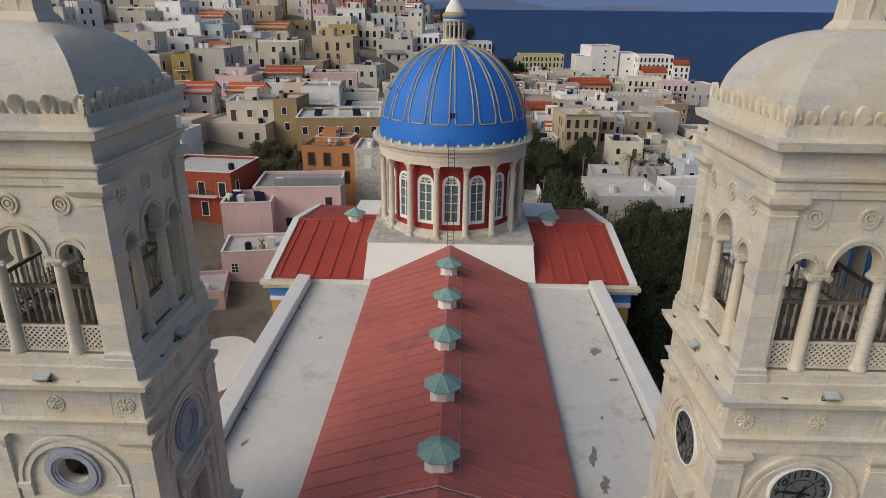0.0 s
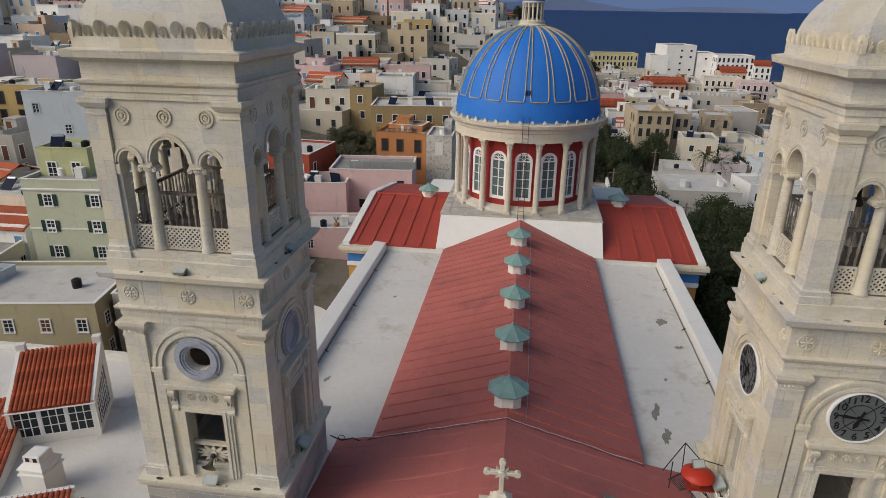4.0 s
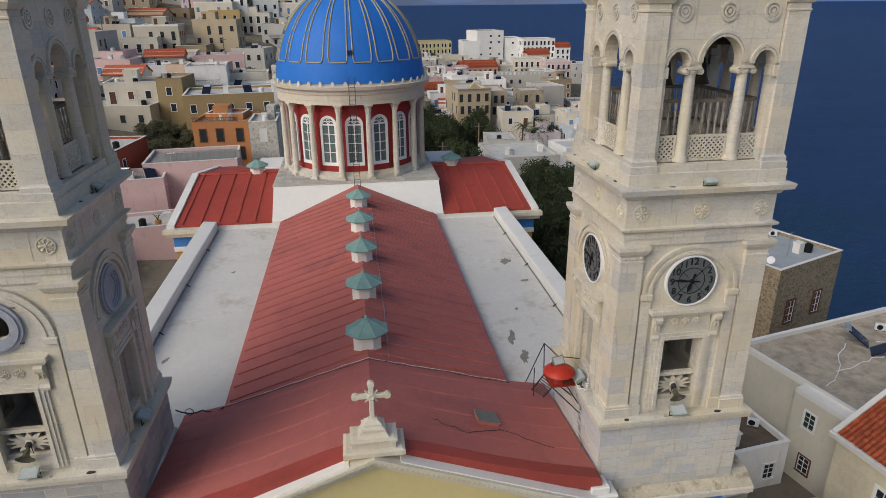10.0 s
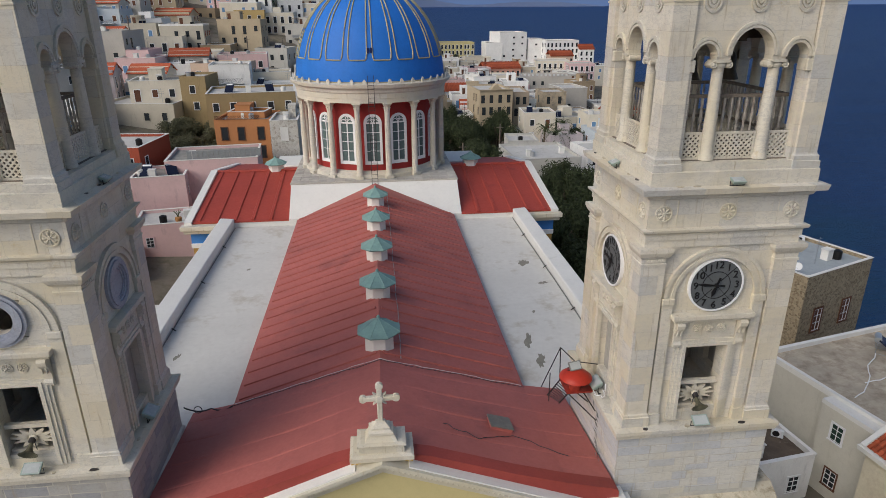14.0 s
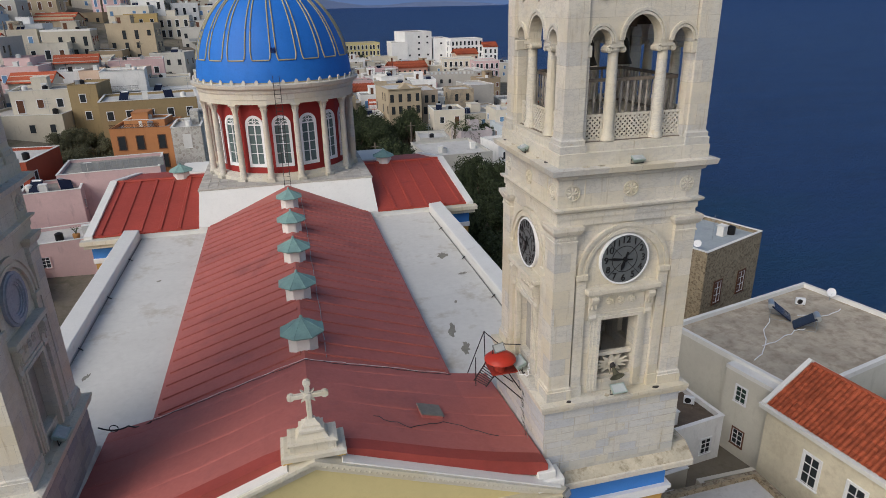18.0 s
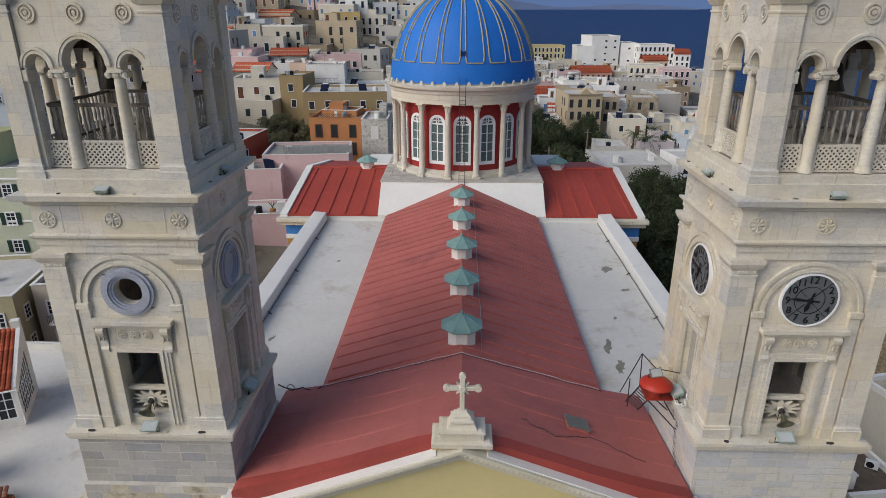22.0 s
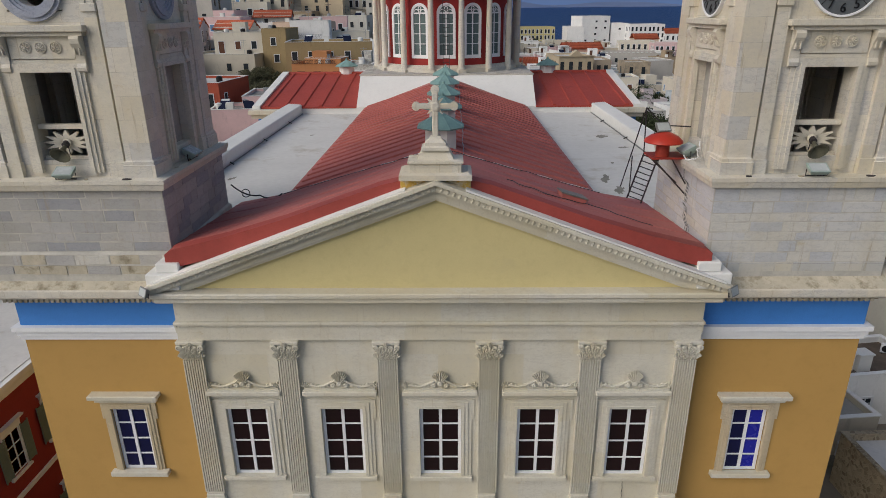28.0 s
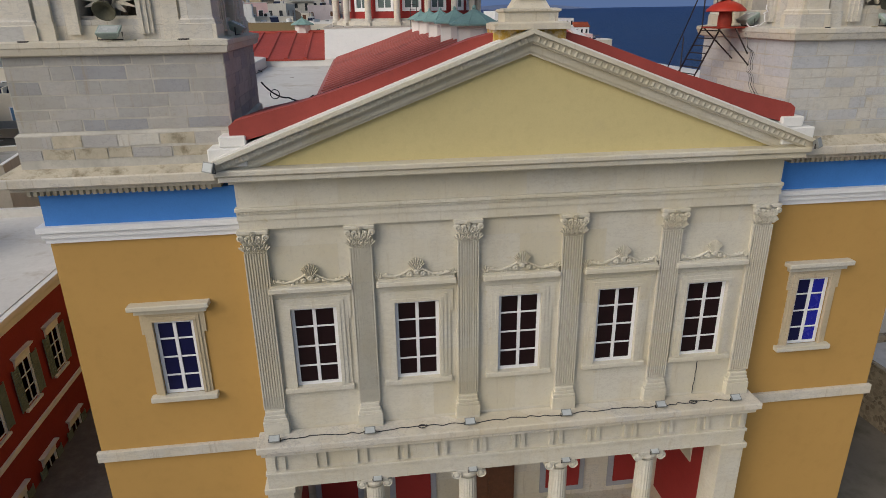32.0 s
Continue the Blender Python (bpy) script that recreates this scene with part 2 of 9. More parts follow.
M_WOODDARK = paint("dark_old_timber", (0.075, 0.055, 0.04), rough=0.9, var=0.35, scale=6, grain=40, bump=0.3)
M_WOOD = paint("brown_painted_wood", (0.13, 0.055, 0.028), rough=0.6, var=0.25, scale=4)
M_BRONZE = paint("dark_bronze", (0.075, 0.062, 0.045), rough=0.5, var=0.3, scale=4, metal=0.6)
M_CLOCK = paint("slate_clock_face", (0.12, 0.13, 0.135), rough=0.5, var=0.15, scale=3)
M_BLACK = paint("black_enamel", (0.012, 0.012, 0.013), rough=0.45, var=0.1)
M_STONESLAB = paint("grey_stone_slab", (0.48, 0.46, 0.42), var=0.2, scale=2, rand=0.15)


def glass(name, c, rough=0.08):
    n = N(name)
    return n.done(n.mix(n.noise(1.5, 3), shade(c, 0.7), shade(c, 1.3)), n.ramp(n.noise(4, 3), 0.3, 0.7, rough, rough + 0.12), 0.0, None, 0.25)


G_RED = glass("dark_wine_glass", (0.012, 0.003, 0.004), 0.3)
G_BLUE = glass("dark_blue_glass", (0.004, 0.005, 0.045), 0.3)
# lit copy of the blue glass: the brightness is put into its colour
G_BLUELIT = glass("lit_blue_glass", (0.018, 0.022, 0.30), 0.2)
G_DARK = glass("dark_glass", (0.03, 0.035, 0.04), 0.1)
G_DRUM = glass("grey_green_glass", (0.10, 0.14, 0.14), 0.15)


# ---- mesh helpers ----
I4 = Matrix.Identity(4)


def box(bm, x0, x1, y0, y1, z0, z1, m=I4, bevel=0.0):
    vs = [bm.verts.new(m @ Vector((x, y, z))) for z in (z0, z1) for y in (y0, y1) for x in (x0, x1)]
    fs = [bm.faces.new([vs[i] for i in q]) for q in ((0, 2, 3, 1), (4, 5, 7, 6), (0, 1, 5, 4), (2, 6, 7, 3), (0, 4, 6, 2), (1, 3, 7, 5))]
    if m.to_3x3().determinant() < 0:
        for f in fs:
            f.normal_flip()
    if bevel:
        es = list({e for f in fs for e in f.edges})
        bmesh.ops.bevel(bm, geom=es, offset=bevel, segments=1, affect="EDGES")
    return vs


def loops(bm, rings, cap=True, close=True):
    """Skins successive rings of points."""
    vr = [[bm.verts.new(p) for p in r] for r in rings]
    n = len(vr[0])
    fs = []
    for a, b in zip(vr, vr[1:]):
        for i in range(n if close else n - 1):
            j = (i + 1) % n
            fs.append(bm.faces.new((a[i], a[j], b[j], b[i])))
    if cap and close:
        fs.append(bm.faces.new(vr[0][::-1]))
        fs.append(bm.faces.new(vr[-1]))
    return fs


def prism(bm, pts, a, b, m=I4):
    """Polygon of (u, z) points, extruded from y = a to y = b."""
    return loops(bm, [[m @ Vector((u, y, z)) for u, z in pts] for y in (a, b)])


def rings(bm, cx, cy, hx, hy, prof, m=I4):
    """A square moulding: prof is a list of (out, z) from below to above."""
    return loops(bm, [[m @ Vector((cx + sx * (hx + o), cy + sy * (hy + o), z)) for sx, sy in ((-1, -1), (1, -1), (1, 1), (-1, 1))] for o, z in prof])


def lathe(bm, prof, seg=16, m=I4):
    """Turned shape: prof is a list of (radius, z)."""
    return loops(bm, [[m @ Vector((max(r, 1e-4) * math.cos(2 * math.pi * i / seg), max(r, 1e-4) * math.sin(2 * math.pi * i / seg), z)) for i in range(seg)] for r, z in prof])


def sweep(bm, pts, r=0.02, seg=6):
    """A tube along points."""
    pts = [Vector(p) for p in pts]
    out = []
    for i, p in enumerate(pts):
        d = (pts[min(i + 1, len(pts) - 1)] - pts[max(i - 1, 0)]).normalized()
        a = d.cross(Vector((0, 0, 1)) if abs(d.z) < 0.9 else Vector((1, 0, 0))).normalized()
        b = d.cross(a)
        out.append([p + r * (math.cos(2 * math.pi * k / seg) * a + math.sin(2 * math.pi * k / seg) * b) for k in range(seg)])
    loops(bm, out)


def arch_wall(bm, u0, u1, a, b, z0, z1, opens, m=I4, n=12):
    """A wall in the u-z plane from depth a to b, with round-headed openings (centre, radius, sill, spring)."""
    at = u0
    for c, r, sill, spring in sorted(opens):
        if c - r > at + 1e-4:
            box(bm, at, c - r, a, b, z0, z1, m)
        if sill > z0 + 1e-4:
            box(bm, c - r, c + r, a, b, z0, sill, m)
        for i in range(n):
            t0, t1 = math.pi - math.pi * i / n, math.pi - math.pi * (i + 1) / n
            p0, p1 = (c + r * math.cos(t0), spring + r * math.sin(t0)), (c + r * math.cos(t1), spring + r * math.sin(t1))
            prism(bm, [p0, p1, (p1[0], z1), (p0[0], z1)], a, b, m)
        at = c + r
    if at < u1 - 1e-4:
        box(bm, at, u1, a, b, z0, z1, m)


def arch_band(bm, c, r0, r1, spring, a, b, m=I4, n=16, t0=0.0, t1=math.pi):
    """A curved moulding over an arch, or a ring."""
    for i in range(n):
        s0, s1 = t0 + (t1 - t0) * i / n, t0 + (t1 - t0) * (i + 1) / n
        q = [(c + r * math.cos(s), spring + r * math.sin(s)) for r, s in ((r0, s0), (r1, s0), (r1, s1), (r0, s1))]
        prism(bm, q, a, b, m)


def disc(bm, c, z, prof, m=I4, seg=24):
    """A round boss on a wall: prof is a list of (radius, depth towards -y)."""
    loops(bm, [[m @ Vector((c + r * math.cos(2 * math.pi * i / seg), -o, z + r * math.sin(2 * math.pi * i / seg))) for i in range(seg)] for r, o in prof])


def finish(bm, smooth=False):
    if not smooth and len(bm.verts) < 9000:
        bmesh.ops.remove_doubles(bm, verts=bm.verts, dist=0.0004)
    bmesh.ops.recalc_face_normals(bm, faces=bm.faces)
    me = bpy.data.meshes.new("mesh")
    bm.to_mesh(me)
    bm.free()
    if smooth:
        me.shade_smooth()
        me.set_sharp_from_angle(angle=radians(38))
    return me


def part(name, bm, material, parent=None, label="", smooth=False):
    me = bm if isinstance(bm, bpy.types.Mesh) else finish(bm, smooth)
    if not me.materials:
        me.materials.append(material)
    ob = new(name, me)
    if parent is not None:
        ob.parent = parent
    return tagged(ob, label)


def thing(name, label, category, group="", kind="", at=(0, 0, 0)):
    ob = new(name)
    ob.location = at
    ob.empty_display_size = 0.3
    return tagged(ob, label, category, group, kind)


def single(name, bm, material, label, category, group="", kind="", smooth=False):
    return tagged(part(name, bm, material, None, label, smooth), label, category, group, kind)


def B():
    return bmesh.new()


def text_mesh(word, size, depth=0.01):
    cu = bpy.data.curves.new("word", "FONT")
    cu.body, cu.size, cu.extrude, cu.align_x, cu.align_y = word, size, depth, "CENTER", "CENTER"
    ob = new("word", cu)
    bpy.context.view_layer.update()
    me = bpy.data.meshes.new_from_object(ob.evaluated_get(bpy.context.evaluated_depsgraph_get()))
    bpy.data.objects.remove(ob)
    me.materials.clear()
    return me


# ---- ground, sea, far island ----
def smooth01(v):
    v = min(1.0, max(0.0, v))
    return v * v * (3 - 2 * v)


def coast(y):
    return 50 + 0.24 * max(0, y) + 6 * math.sin(y * 0.05)


def ground_z(x, y):
    """Height of the town's slope."""
    fx = min(1.0, max(0.0, (20 - x) / 45))
    h = 0.13 * max(0.0, -x - 14) * smooth01((y + 25) / 80) + 0.135 * max(0.0, y - 55) * fx
    h += 2.0 * smooth01((y - 50) / 60) - 0.03 * max(0.0, x - 16)
    h -= 4.0 * smooth01((-x - 12.5) / 3) * smooth01((34 - y) / 14)
    drop = smooth01((x - coast(y) + 14) / 16) + smooth01((y - 372) / 18)
    return h * (1 - min(1, drop)) - 30 * min(1.0, drop)


def ground_mesh():
    bm = B()
    xs = [-420 + 10 * i for i in range(24)] + [-180 + 5 * i for i in range(71)] + [180 + 20 * i for i in range(12)]
    ys = [-160 + 10 * i for i in range(13)] + [-30 + 5 * i for i in range(90)] + [420 + 20 * i for i in range(6)]
    g = [[bm.verts.new((x, y, ground_z(x, y) - 0.02)) for x in xs] for y in ys]
    for a, b in zip(g, g[1:]):
        for i in range(len(xs) - 1):
            bm.faces.new((a[i], a[i + 1], b[i + 1], b[i]))
    return bm


M_GROUND = paint("dusty_ground", (0.20, 0.175, 0.135), var=0.3, scale=0.12, grain=2.0, bump=0.3, dirt=(0.07, 0.075, 0.035), dirt_at=0.5)
single("ground", ground_mesh(), M_GROUND, "dusty sloping ground with dry grass between the houses", "ground", kind="structure", smooth=True)


def sea_material():
    n = N("deep_blue_sea")
    chop = n.noise(0.22, 7.0, 0.7, n.scaled(1.0, 2.2, 1.0))
    swell = n.noise(0.014, 4.0, 0.6, n.scaled(1.0, 2.6, 1.0))
    col = n.mix(n.ramp(swell, 0.35, 0.65), (0.0075, 0.028, 0.100), (0.013, 0.046, 0.145))
    col = n.mix(n.ramp(chop, 0.42, 0.62, 0.0, 0.75), col, (0.020, 0.060, 0.165))
    col = n.mix(n.ramp(chop, 0.40, 0.30, 0.0, 0.6), col, (0.005, 0.018, 0.072))
    # shallow, greener water along the near shore
    far = n.add("ShaderNodeVectorMath", Vector=n.scaled(1.0, 1.0, 0.0))
    far.operation = "LENGTH"
    shore = n.math("ADD", far.outputs["Value"], n.ramp(swell, 0.3, 0.7, -60.0, 60.0))
    col = n.mix(n.ramp(shore, 80.0, 230.0, 0.6, 0.0), col, (0.010, 0.070, 0.125))
    foam = n.noise(0.13, 8.0, 0.8, n.scaled(0.8, 2.6, 1.0))
    col = n.mix(n.ramp(foam, 0.69, 0.73, 0.0, 0.7), col, (0.45, 0.5, 0.55))
    h = n.math("ADD", chop, n.math("MULTIPLY", swell, 2.0))
    return n.done(col, 0.5, 0.0, n.bump(h, 0.9, 2.2), 0.16)


bm = B()
rad = [40, 120, 240, 400, 650, 1000, 1500, 2100, 2800, 3600, 4600]
loops(bm, [[Vector((r * math.cos(a), r * math.sin(a), -24 + 60 * (r / 4600) ** 2)) for a in (2 * math.pi * i / 96 for i in range(96))] for r in rad], cap=False)
single("sea", bm, sea_material(), "deep blue open sea with fine whitecaps", "sea", kind="structure", smooth=True)

bm = B()
ridge = []
for i in range(81):
    a = radians(-24 + 44 * i / 80)
    t = i / 80
    h = 95 * max(0, math.sin(math.pi * min(1, max(0, (t - 0.35) / 0.42)))) ** 1.3 * (0.75 + 0.5 * noise.noise((t * 9, 0, 0))) + 42 * max(0, math.sin(math.pi * min(1, max(0, (t - 0.72) / 0.28)))) * 0.8
    ridge.append((4450 * math.sin(a), 4450 * math.cos(a), 31 + h))
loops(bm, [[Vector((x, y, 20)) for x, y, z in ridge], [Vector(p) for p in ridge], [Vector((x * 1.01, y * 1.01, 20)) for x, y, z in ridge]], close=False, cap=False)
# the haze of distance is painted into the hills' blue
n = N("haze_tinted_far_hills")
single("island", bm, n.done(n.mix(n.noise(0.004, 5), (0.12, 0.17, 0.30), (0.15, 0.20, 0.34)), 1.0), "far island hills tinted haze blue on the horizon", "island", kind="structure", smooth=True)

# added arc behind the island; its own glow stands for the hazy sky
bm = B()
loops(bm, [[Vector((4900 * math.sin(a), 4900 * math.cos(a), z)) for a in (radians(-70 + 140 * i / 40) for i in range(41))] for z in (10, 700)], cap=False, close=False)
hz_mat = bpy.data.materials.new("glowing_blue_haze")
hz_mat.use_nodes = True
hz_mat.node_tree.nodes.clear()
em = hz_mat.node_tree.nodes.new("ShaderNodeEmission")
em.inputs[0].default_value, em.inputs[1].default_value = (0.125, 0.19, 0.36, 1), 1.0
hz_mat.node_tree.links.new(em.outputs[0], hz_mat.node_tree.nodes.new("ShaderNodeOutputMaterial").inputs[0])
single("backdrop", bm, hz_mat, "glowing pale blue sheet added as hazy sky over the horizon", "sky", kind="structure")


# ---- church: front ----
PIL_X = (-7.86, -4.85, -1.63, 1.63, 4.85, 7.86)
WIN_X = (-6.38, -3.22, 0.05, 3.29, 6.32)
church = thing("church", "large yellow and marble neoclassical church with red roofs", "church")


def wall_with_holes(bm, x0, x1, y0, y1, z0, z1, holes):
    """A wall along x with rectangular openings (x0, x1, z0, z1), all in one row."""
    at = x0
    for a, b, c, d in sorted(holes):
        box(bm, at, a, y0, y1, z0, z1)
        box(bm, a, b, y0, y1, z0, c)
        box(bm, a, b, y0, y1, d, z1)
        at = b
    box(bm, at, x1, y0, y1, z0, z1)


bm = B()
wall_with_holes(bm, -8.2, 8.2, 0.0, 0.7, 8.6, 17.2, [(x - 0.69, x + 0.69, 10.25, 12.98) for x in WIN_X])
part("front_wall", bm, M_MARBLE_CREAM, church, "smooth cream marble front wall")


def leaf(bm, m, w, h, out):
    """A curling carved leaf standing on a wall, tip bent outwards."""
    rows = []
    for k in range(5):
        t = k / 4
        ww = w * (0.55 + 0.9 * t - 1.25 * t * t)
        o = out * (0.25 + 0.75 * t ** 2)
        z = h * (t - 0.12 * t ** 4)
        rows.append([m @ Vector((-ww / 2, -o * 0.75, z)), m @ Vector((0, -o - 0.02, z)), m @ Vector((ww / 2, -o * 0.75, z)), m @ Vector((0, 0.01, z - 0.01))])
    loops(bm, rows)


def rosette(bm, c, z, r, o, m=I4, petals=8):
    rows = []
    for rr, d, alt in ((1.0, 0.0, 0), (1.0, 0.035, 0), (0.86, 0.04, 0), (0.8, 0.012, 0), (0.70, 0.012, 0.04), (0.45, 0.016, 0.045), (0.2, 0.03, 0.012), (0.16, 0.065, 0), (0.02, 0.07, 0)):
        rows.append([m @ Vector((c + r * rr * math.cos(2 * math.pi * i / (petals * 4)), -o - d - (alt if i % 4 in (0, 1) else 0), z + r * rr * math.sin(2 * math.pi * i / (petals * 4)))) for i in range(petals * 4)])
    loops(bm, rows)


def palmette(bm, m, w, h, n=7, d=0.05, spread=74):
    """A carved fan of petals."""
    for i in range(n):
        a = radians(-spread + 2 * spread * i / (n - 1))
        ln = h * (1.0 - 0.30 * abs(a) / radians(74))
        q = m @ Matrix.Rotation(a, 4, "Y")
        loops(bm, [[q @ Vector((u * wd, -dd, ln * t)) for u, dd in ((-1, 0.0), (0, d * 1.3), (1, 0.0), (0, -d))] for t, wd in ((0.10, 0.012), (0.55, w * 0.085), (0.85, w * 0.075), (1.0, 0.012))])


def flutes(bm, x, w, y, z0, z1, n=8, m=I4):
    box(bm, x - w / 2, x + w / 2, y, 0.02, z0, z1, m)
    step = w / n
    for i in range(n + 1):
        c = x - w / 2 + i * step
        prism(bm, [(c - step * 0.26, z0 + 0.08), (c + step * 0.26, z0 + 0.08), (c + step * 0.26, z1 - 0.06), (c - step * 0.26, z1 - 0.06)], y - 0.055, y + 0.002, m)


def pilaster(x):
    bm = B()
    flutes(bm, x, 0.62, -0.10, 9.5, 14.92)
    p = part("pilaster", bm, M_MARBLE_CREAM, church, "fluted marble pilaster")
    bm = B()
    box(bm, x - 0.40, x + 0.40, -0.24, 0.02, 8.6, 9.12, bevel=0.012)
    for o, z0, z1 in ((0.38, 9.12, 9.24), (0.34, 9.24, 9.36), (0.31, 9.36, 9.5)):
        box(bm, x - o, x + o, -o * 0.5 - 0.03, 0.02, z0, z1, bevel=0.02)
    part("pilaster_base", bm, M_MARBLE_CREAM, p)
    bm = B()
    loops(bm, [[Vector((x - w, -d, z)), Vector((x + w, -d, z)), Vector((x + w, 0.02, z)), Vector((x - w, 0.02, z))] for w, d, z in ((0.30, 0.10, 14.92), (0.32, 0.12, 15.2), (0.39, 0.20, 15.46))])
    box(bm, x - 0.44, x + 0.44, -0.27, 0.02, 15.46, 15.58, bevel=0.02)
    for z, h, cnt, y in ((14.93, 0.27, 4, -0.15), (15.12, 0.27, 3, -0.20)):
        for k in range(cnt):
            u = x + (k - (cnt - 1) / 2) * 0.185
            palmette(bm, Matrix.Translation((u, y, z)) @ Matrix.Rotation(0.22, 4, "X"), 0.42, h, 5, 0.045, 48)
            disc(bm, u, z + h - 0.02, [(0.05, -y), (0.05, -y + 0.08), (0.03, -y + 0.11), (0.01, -y + 0.10)], seg=8)
    for s in (-1, 1):
        disc(bm, x + s * 0.35, 15.37, [(0.10, 0.14), (0.10, 0.28), (0.055, 0.30), (0.05, 0.26), (0.01, 0.29)], seg=12)
        disc(bm, x + s * 0.13, 15.38, [(0.06, 0.14), (0.06, 0.26), (0.03, 0.28), (0.01, 0.26)], seg=10)
        sweep(bm, [(x + s * 0.06, -0.2, 15.15), (x + s * 0.2, -0.24, 15.3), (x + s * 0.33, -0.26, 15.42)], 0.028, 5)
    rosette(bm, x, 15.50, 0.085, 0.26)
    part("capital", bm, M_MARBLE_CREAM, p, "leafy carved capital")


for x in PIL_X:
    pilaster(x)


def casement(parent, x, y, z0, z1, w, mats, name="window", rows=4, cols=2):
    """A white window of panes; y is the outer face."""
    bm = B()
    f, g = 0.10, 0.05
    box(bm, x - w / 2, x - w / 2 + f, y, y + 0.08, z0, z1)
    box(bm, x + w / 2 - f, x + w / 2, y, y + 0.08, z0, z1)
    box(bm, x - w / 2 + f, x + w / 2 - f, y, y + 0.08, z0, z0 + f)
    box(bm, x - w / 2 + f, x + w / 2 - f, y, y + 0.08, z1 - f, z1)
    box(bm, x - 0.05, x + 0.05, y - 0.006, y + 0.07, z0 + f, z1 - f)
    for r in range(1, rows):
        z = z0 + (z1 - z0) * r / rows
        for s in (-1, 1):
            box(bm, min(x + s * 0.05, x + s * (w / 2 - f)), max(x + s * 0.05, x + s * (w / 2 - f)), y + 0.008, y + 0.06, z - g / 2, z + g / 2)
    win = part(name, bm, M_TRIM, parent, "white painted window")
    for r in range(rows):
        for s in (0, 1):
            bm = B()
            a, b = (x - w / 2 + f, x - 0.05) if s == 0 else (x + 0.05, x + w / 2 - f)
            box(bm, a, b, y + 0.035, y + 0.05, z0 + (z1 - z0) * r / rows + 0.02, z0 + (z1 - z0) * (r + 1) / rows - 0.02)
            part("pane", bm, mats[s] if isinstance(mats, (list, tuple)) else mats, win)
    return win


def surround(bm, x, y, w, z0, z1, f, ears=0.09):
    """Moulded marble frame round an opening, with ears at the top."""
    inner = 0.0
    for k, (a, d) in enumerate(((f * 0.3, 0.10), (f * 0.66, 0.08), (f, 0.05))):
        box(bm, x - w / 2 - a, x - w / 2 - inner, y - d, y + 0.02, z0, z1 + a)
        box(bm, x + w / 2 + inner, x + w / 2 + a, y - d, y + 0.02, z0, z1 + a)
        box(bm, x - w / 2 - inner, x + w / 2 + inner, y - d, y + 0.02, z1 + inner, z1 + a)
        inner = a
    for s in (-1, 1):
        box(bm, min(x + s * (w / 2 + f - 0.01), x + s * (w / 2 + f + ears)), max(x + s * (w / 2 + f - 0.01), x + s * (w / 2 + f + ears)), y - 0.046, y + 0.02, z1 - 0.42, z1 + f - 0.01)


for x in WIN_X:
    win = casement(church, x, 0.05, 10.25, 12.98, 1.37, G_RED)
    bm = B()
    surround(bm, x, 0.0, 1.39, 10.25, 12.98, 0.34)
    part("window_frame", bm, M_MARBLE_CREAM, win, "moulded marble frame")
    bm = B()
    box(bm, x - 1.08, x + 1.08, -0.16, 0.04, 10.08, 10.24, bevel=0.015)
    part("sill", bm, M_MARBLE_CREAM, win)
    bm = B()
    box(bm, x - 1.12, x + 1.12, -0.10, 0.02, 13.46, 13.56)
    box(bm, x - 1.22, x + 1.22, -0.24, 0.02, 13.56, 13.72, bevel=0.02)
    box(bm, x - 1.16, x + 1.16, -0.16, 0.02, 13.72, 13.80)
    prism(bm, [(x + u, z) for u, z in ((-1.14, 13.79), (1.14, 13.79), (1.14, 13.98), (0.95, 13.88), (0.6, 13.86), (0.3, 13.98), (0, 14.1), (-0.3, 13.98), (-0.6, 13.86), (-0.95, 13.88), (-1.14, 13.98))], -0.075, 0.02)
    palmette(bm, Matrix.Translation((x, -0.11, 13.98)), 0.30, 0.46, 9, 0.05, 42)
    palmette(bm, Matrix.Translation((x, -0.14, 14.0)), 0.34, 0.24, 7, 0.05, 66)
    disc(bm, x, 14.0, [(0.09, 0.08), (0.09, 0.19), (0.05, 0.22), (0.01, 0.21)], seg=10)
    for s in (-1, 1):
        sweep(bm, [(x + s * u, -0.12, z) for u, z in ((0.1, 14.12), (0.3, 14.0), (0.5, 13.9), (0.75, 13.86), (1.0, 13.92))], 0.035, 6)
        disc(bm, x + s * 0.2, 13.92, [(0.085, 0.08), (0.085, 0.16), (0.045, 0.18), (0.01, 0.16)], seg=10)
    for s in (-1, 1):
        palmette(bm, Matrix.Translation((x + s * 1.1, -0.10, 13.80)) @ Matrix.Rotation(s * 0.15, 4, "Y"), 0.24, 0.24, 5, 0.03, 45)
        for k in range(6):
            u = 0.26 + k * 0.13
            disc(bm, x + s * u, 13.82 + 0.10 * math.cos(k * 0.62) ** 2, [(0.055, 0.06), (0.055, 0.11), (0.035, 0.135), (0.01, 0.13)], seg=9)
    part("window_hood", bm, M_MARBLE_CREAM, win, "carved marble hood with a palmette crest")

# entablature
bm = B()
box(bm, -8.22, 8.22, -0.14, 0.02, 15.58, 15.86)
box(bm, -8.24, 8.24, -0.17, 0.02, 15.864, 16.12)
box(bm, -8.28, 8.28, -0.22, 0.02, 16.124, 16.24, bevel=0.02)
for i in range(162):
    box(bm, -8.24 + i * 0.1019, -8.18 + i * 0.1019, -0.215, -0.16, 16.06, 16.122)
box(bm, -8.21, 8.21, -0.12, 0.02, 16.244, 16.96)
part("architrave", bm, M_MARBLE_CREAM, church, "cream marble architrave and frieze")
bm = B()
prism(bm, [(-8.32, 16.96), (8.32, 16.96), (8.32, 17.1), (-8.32, 17.1)], -0.3, 0.02)
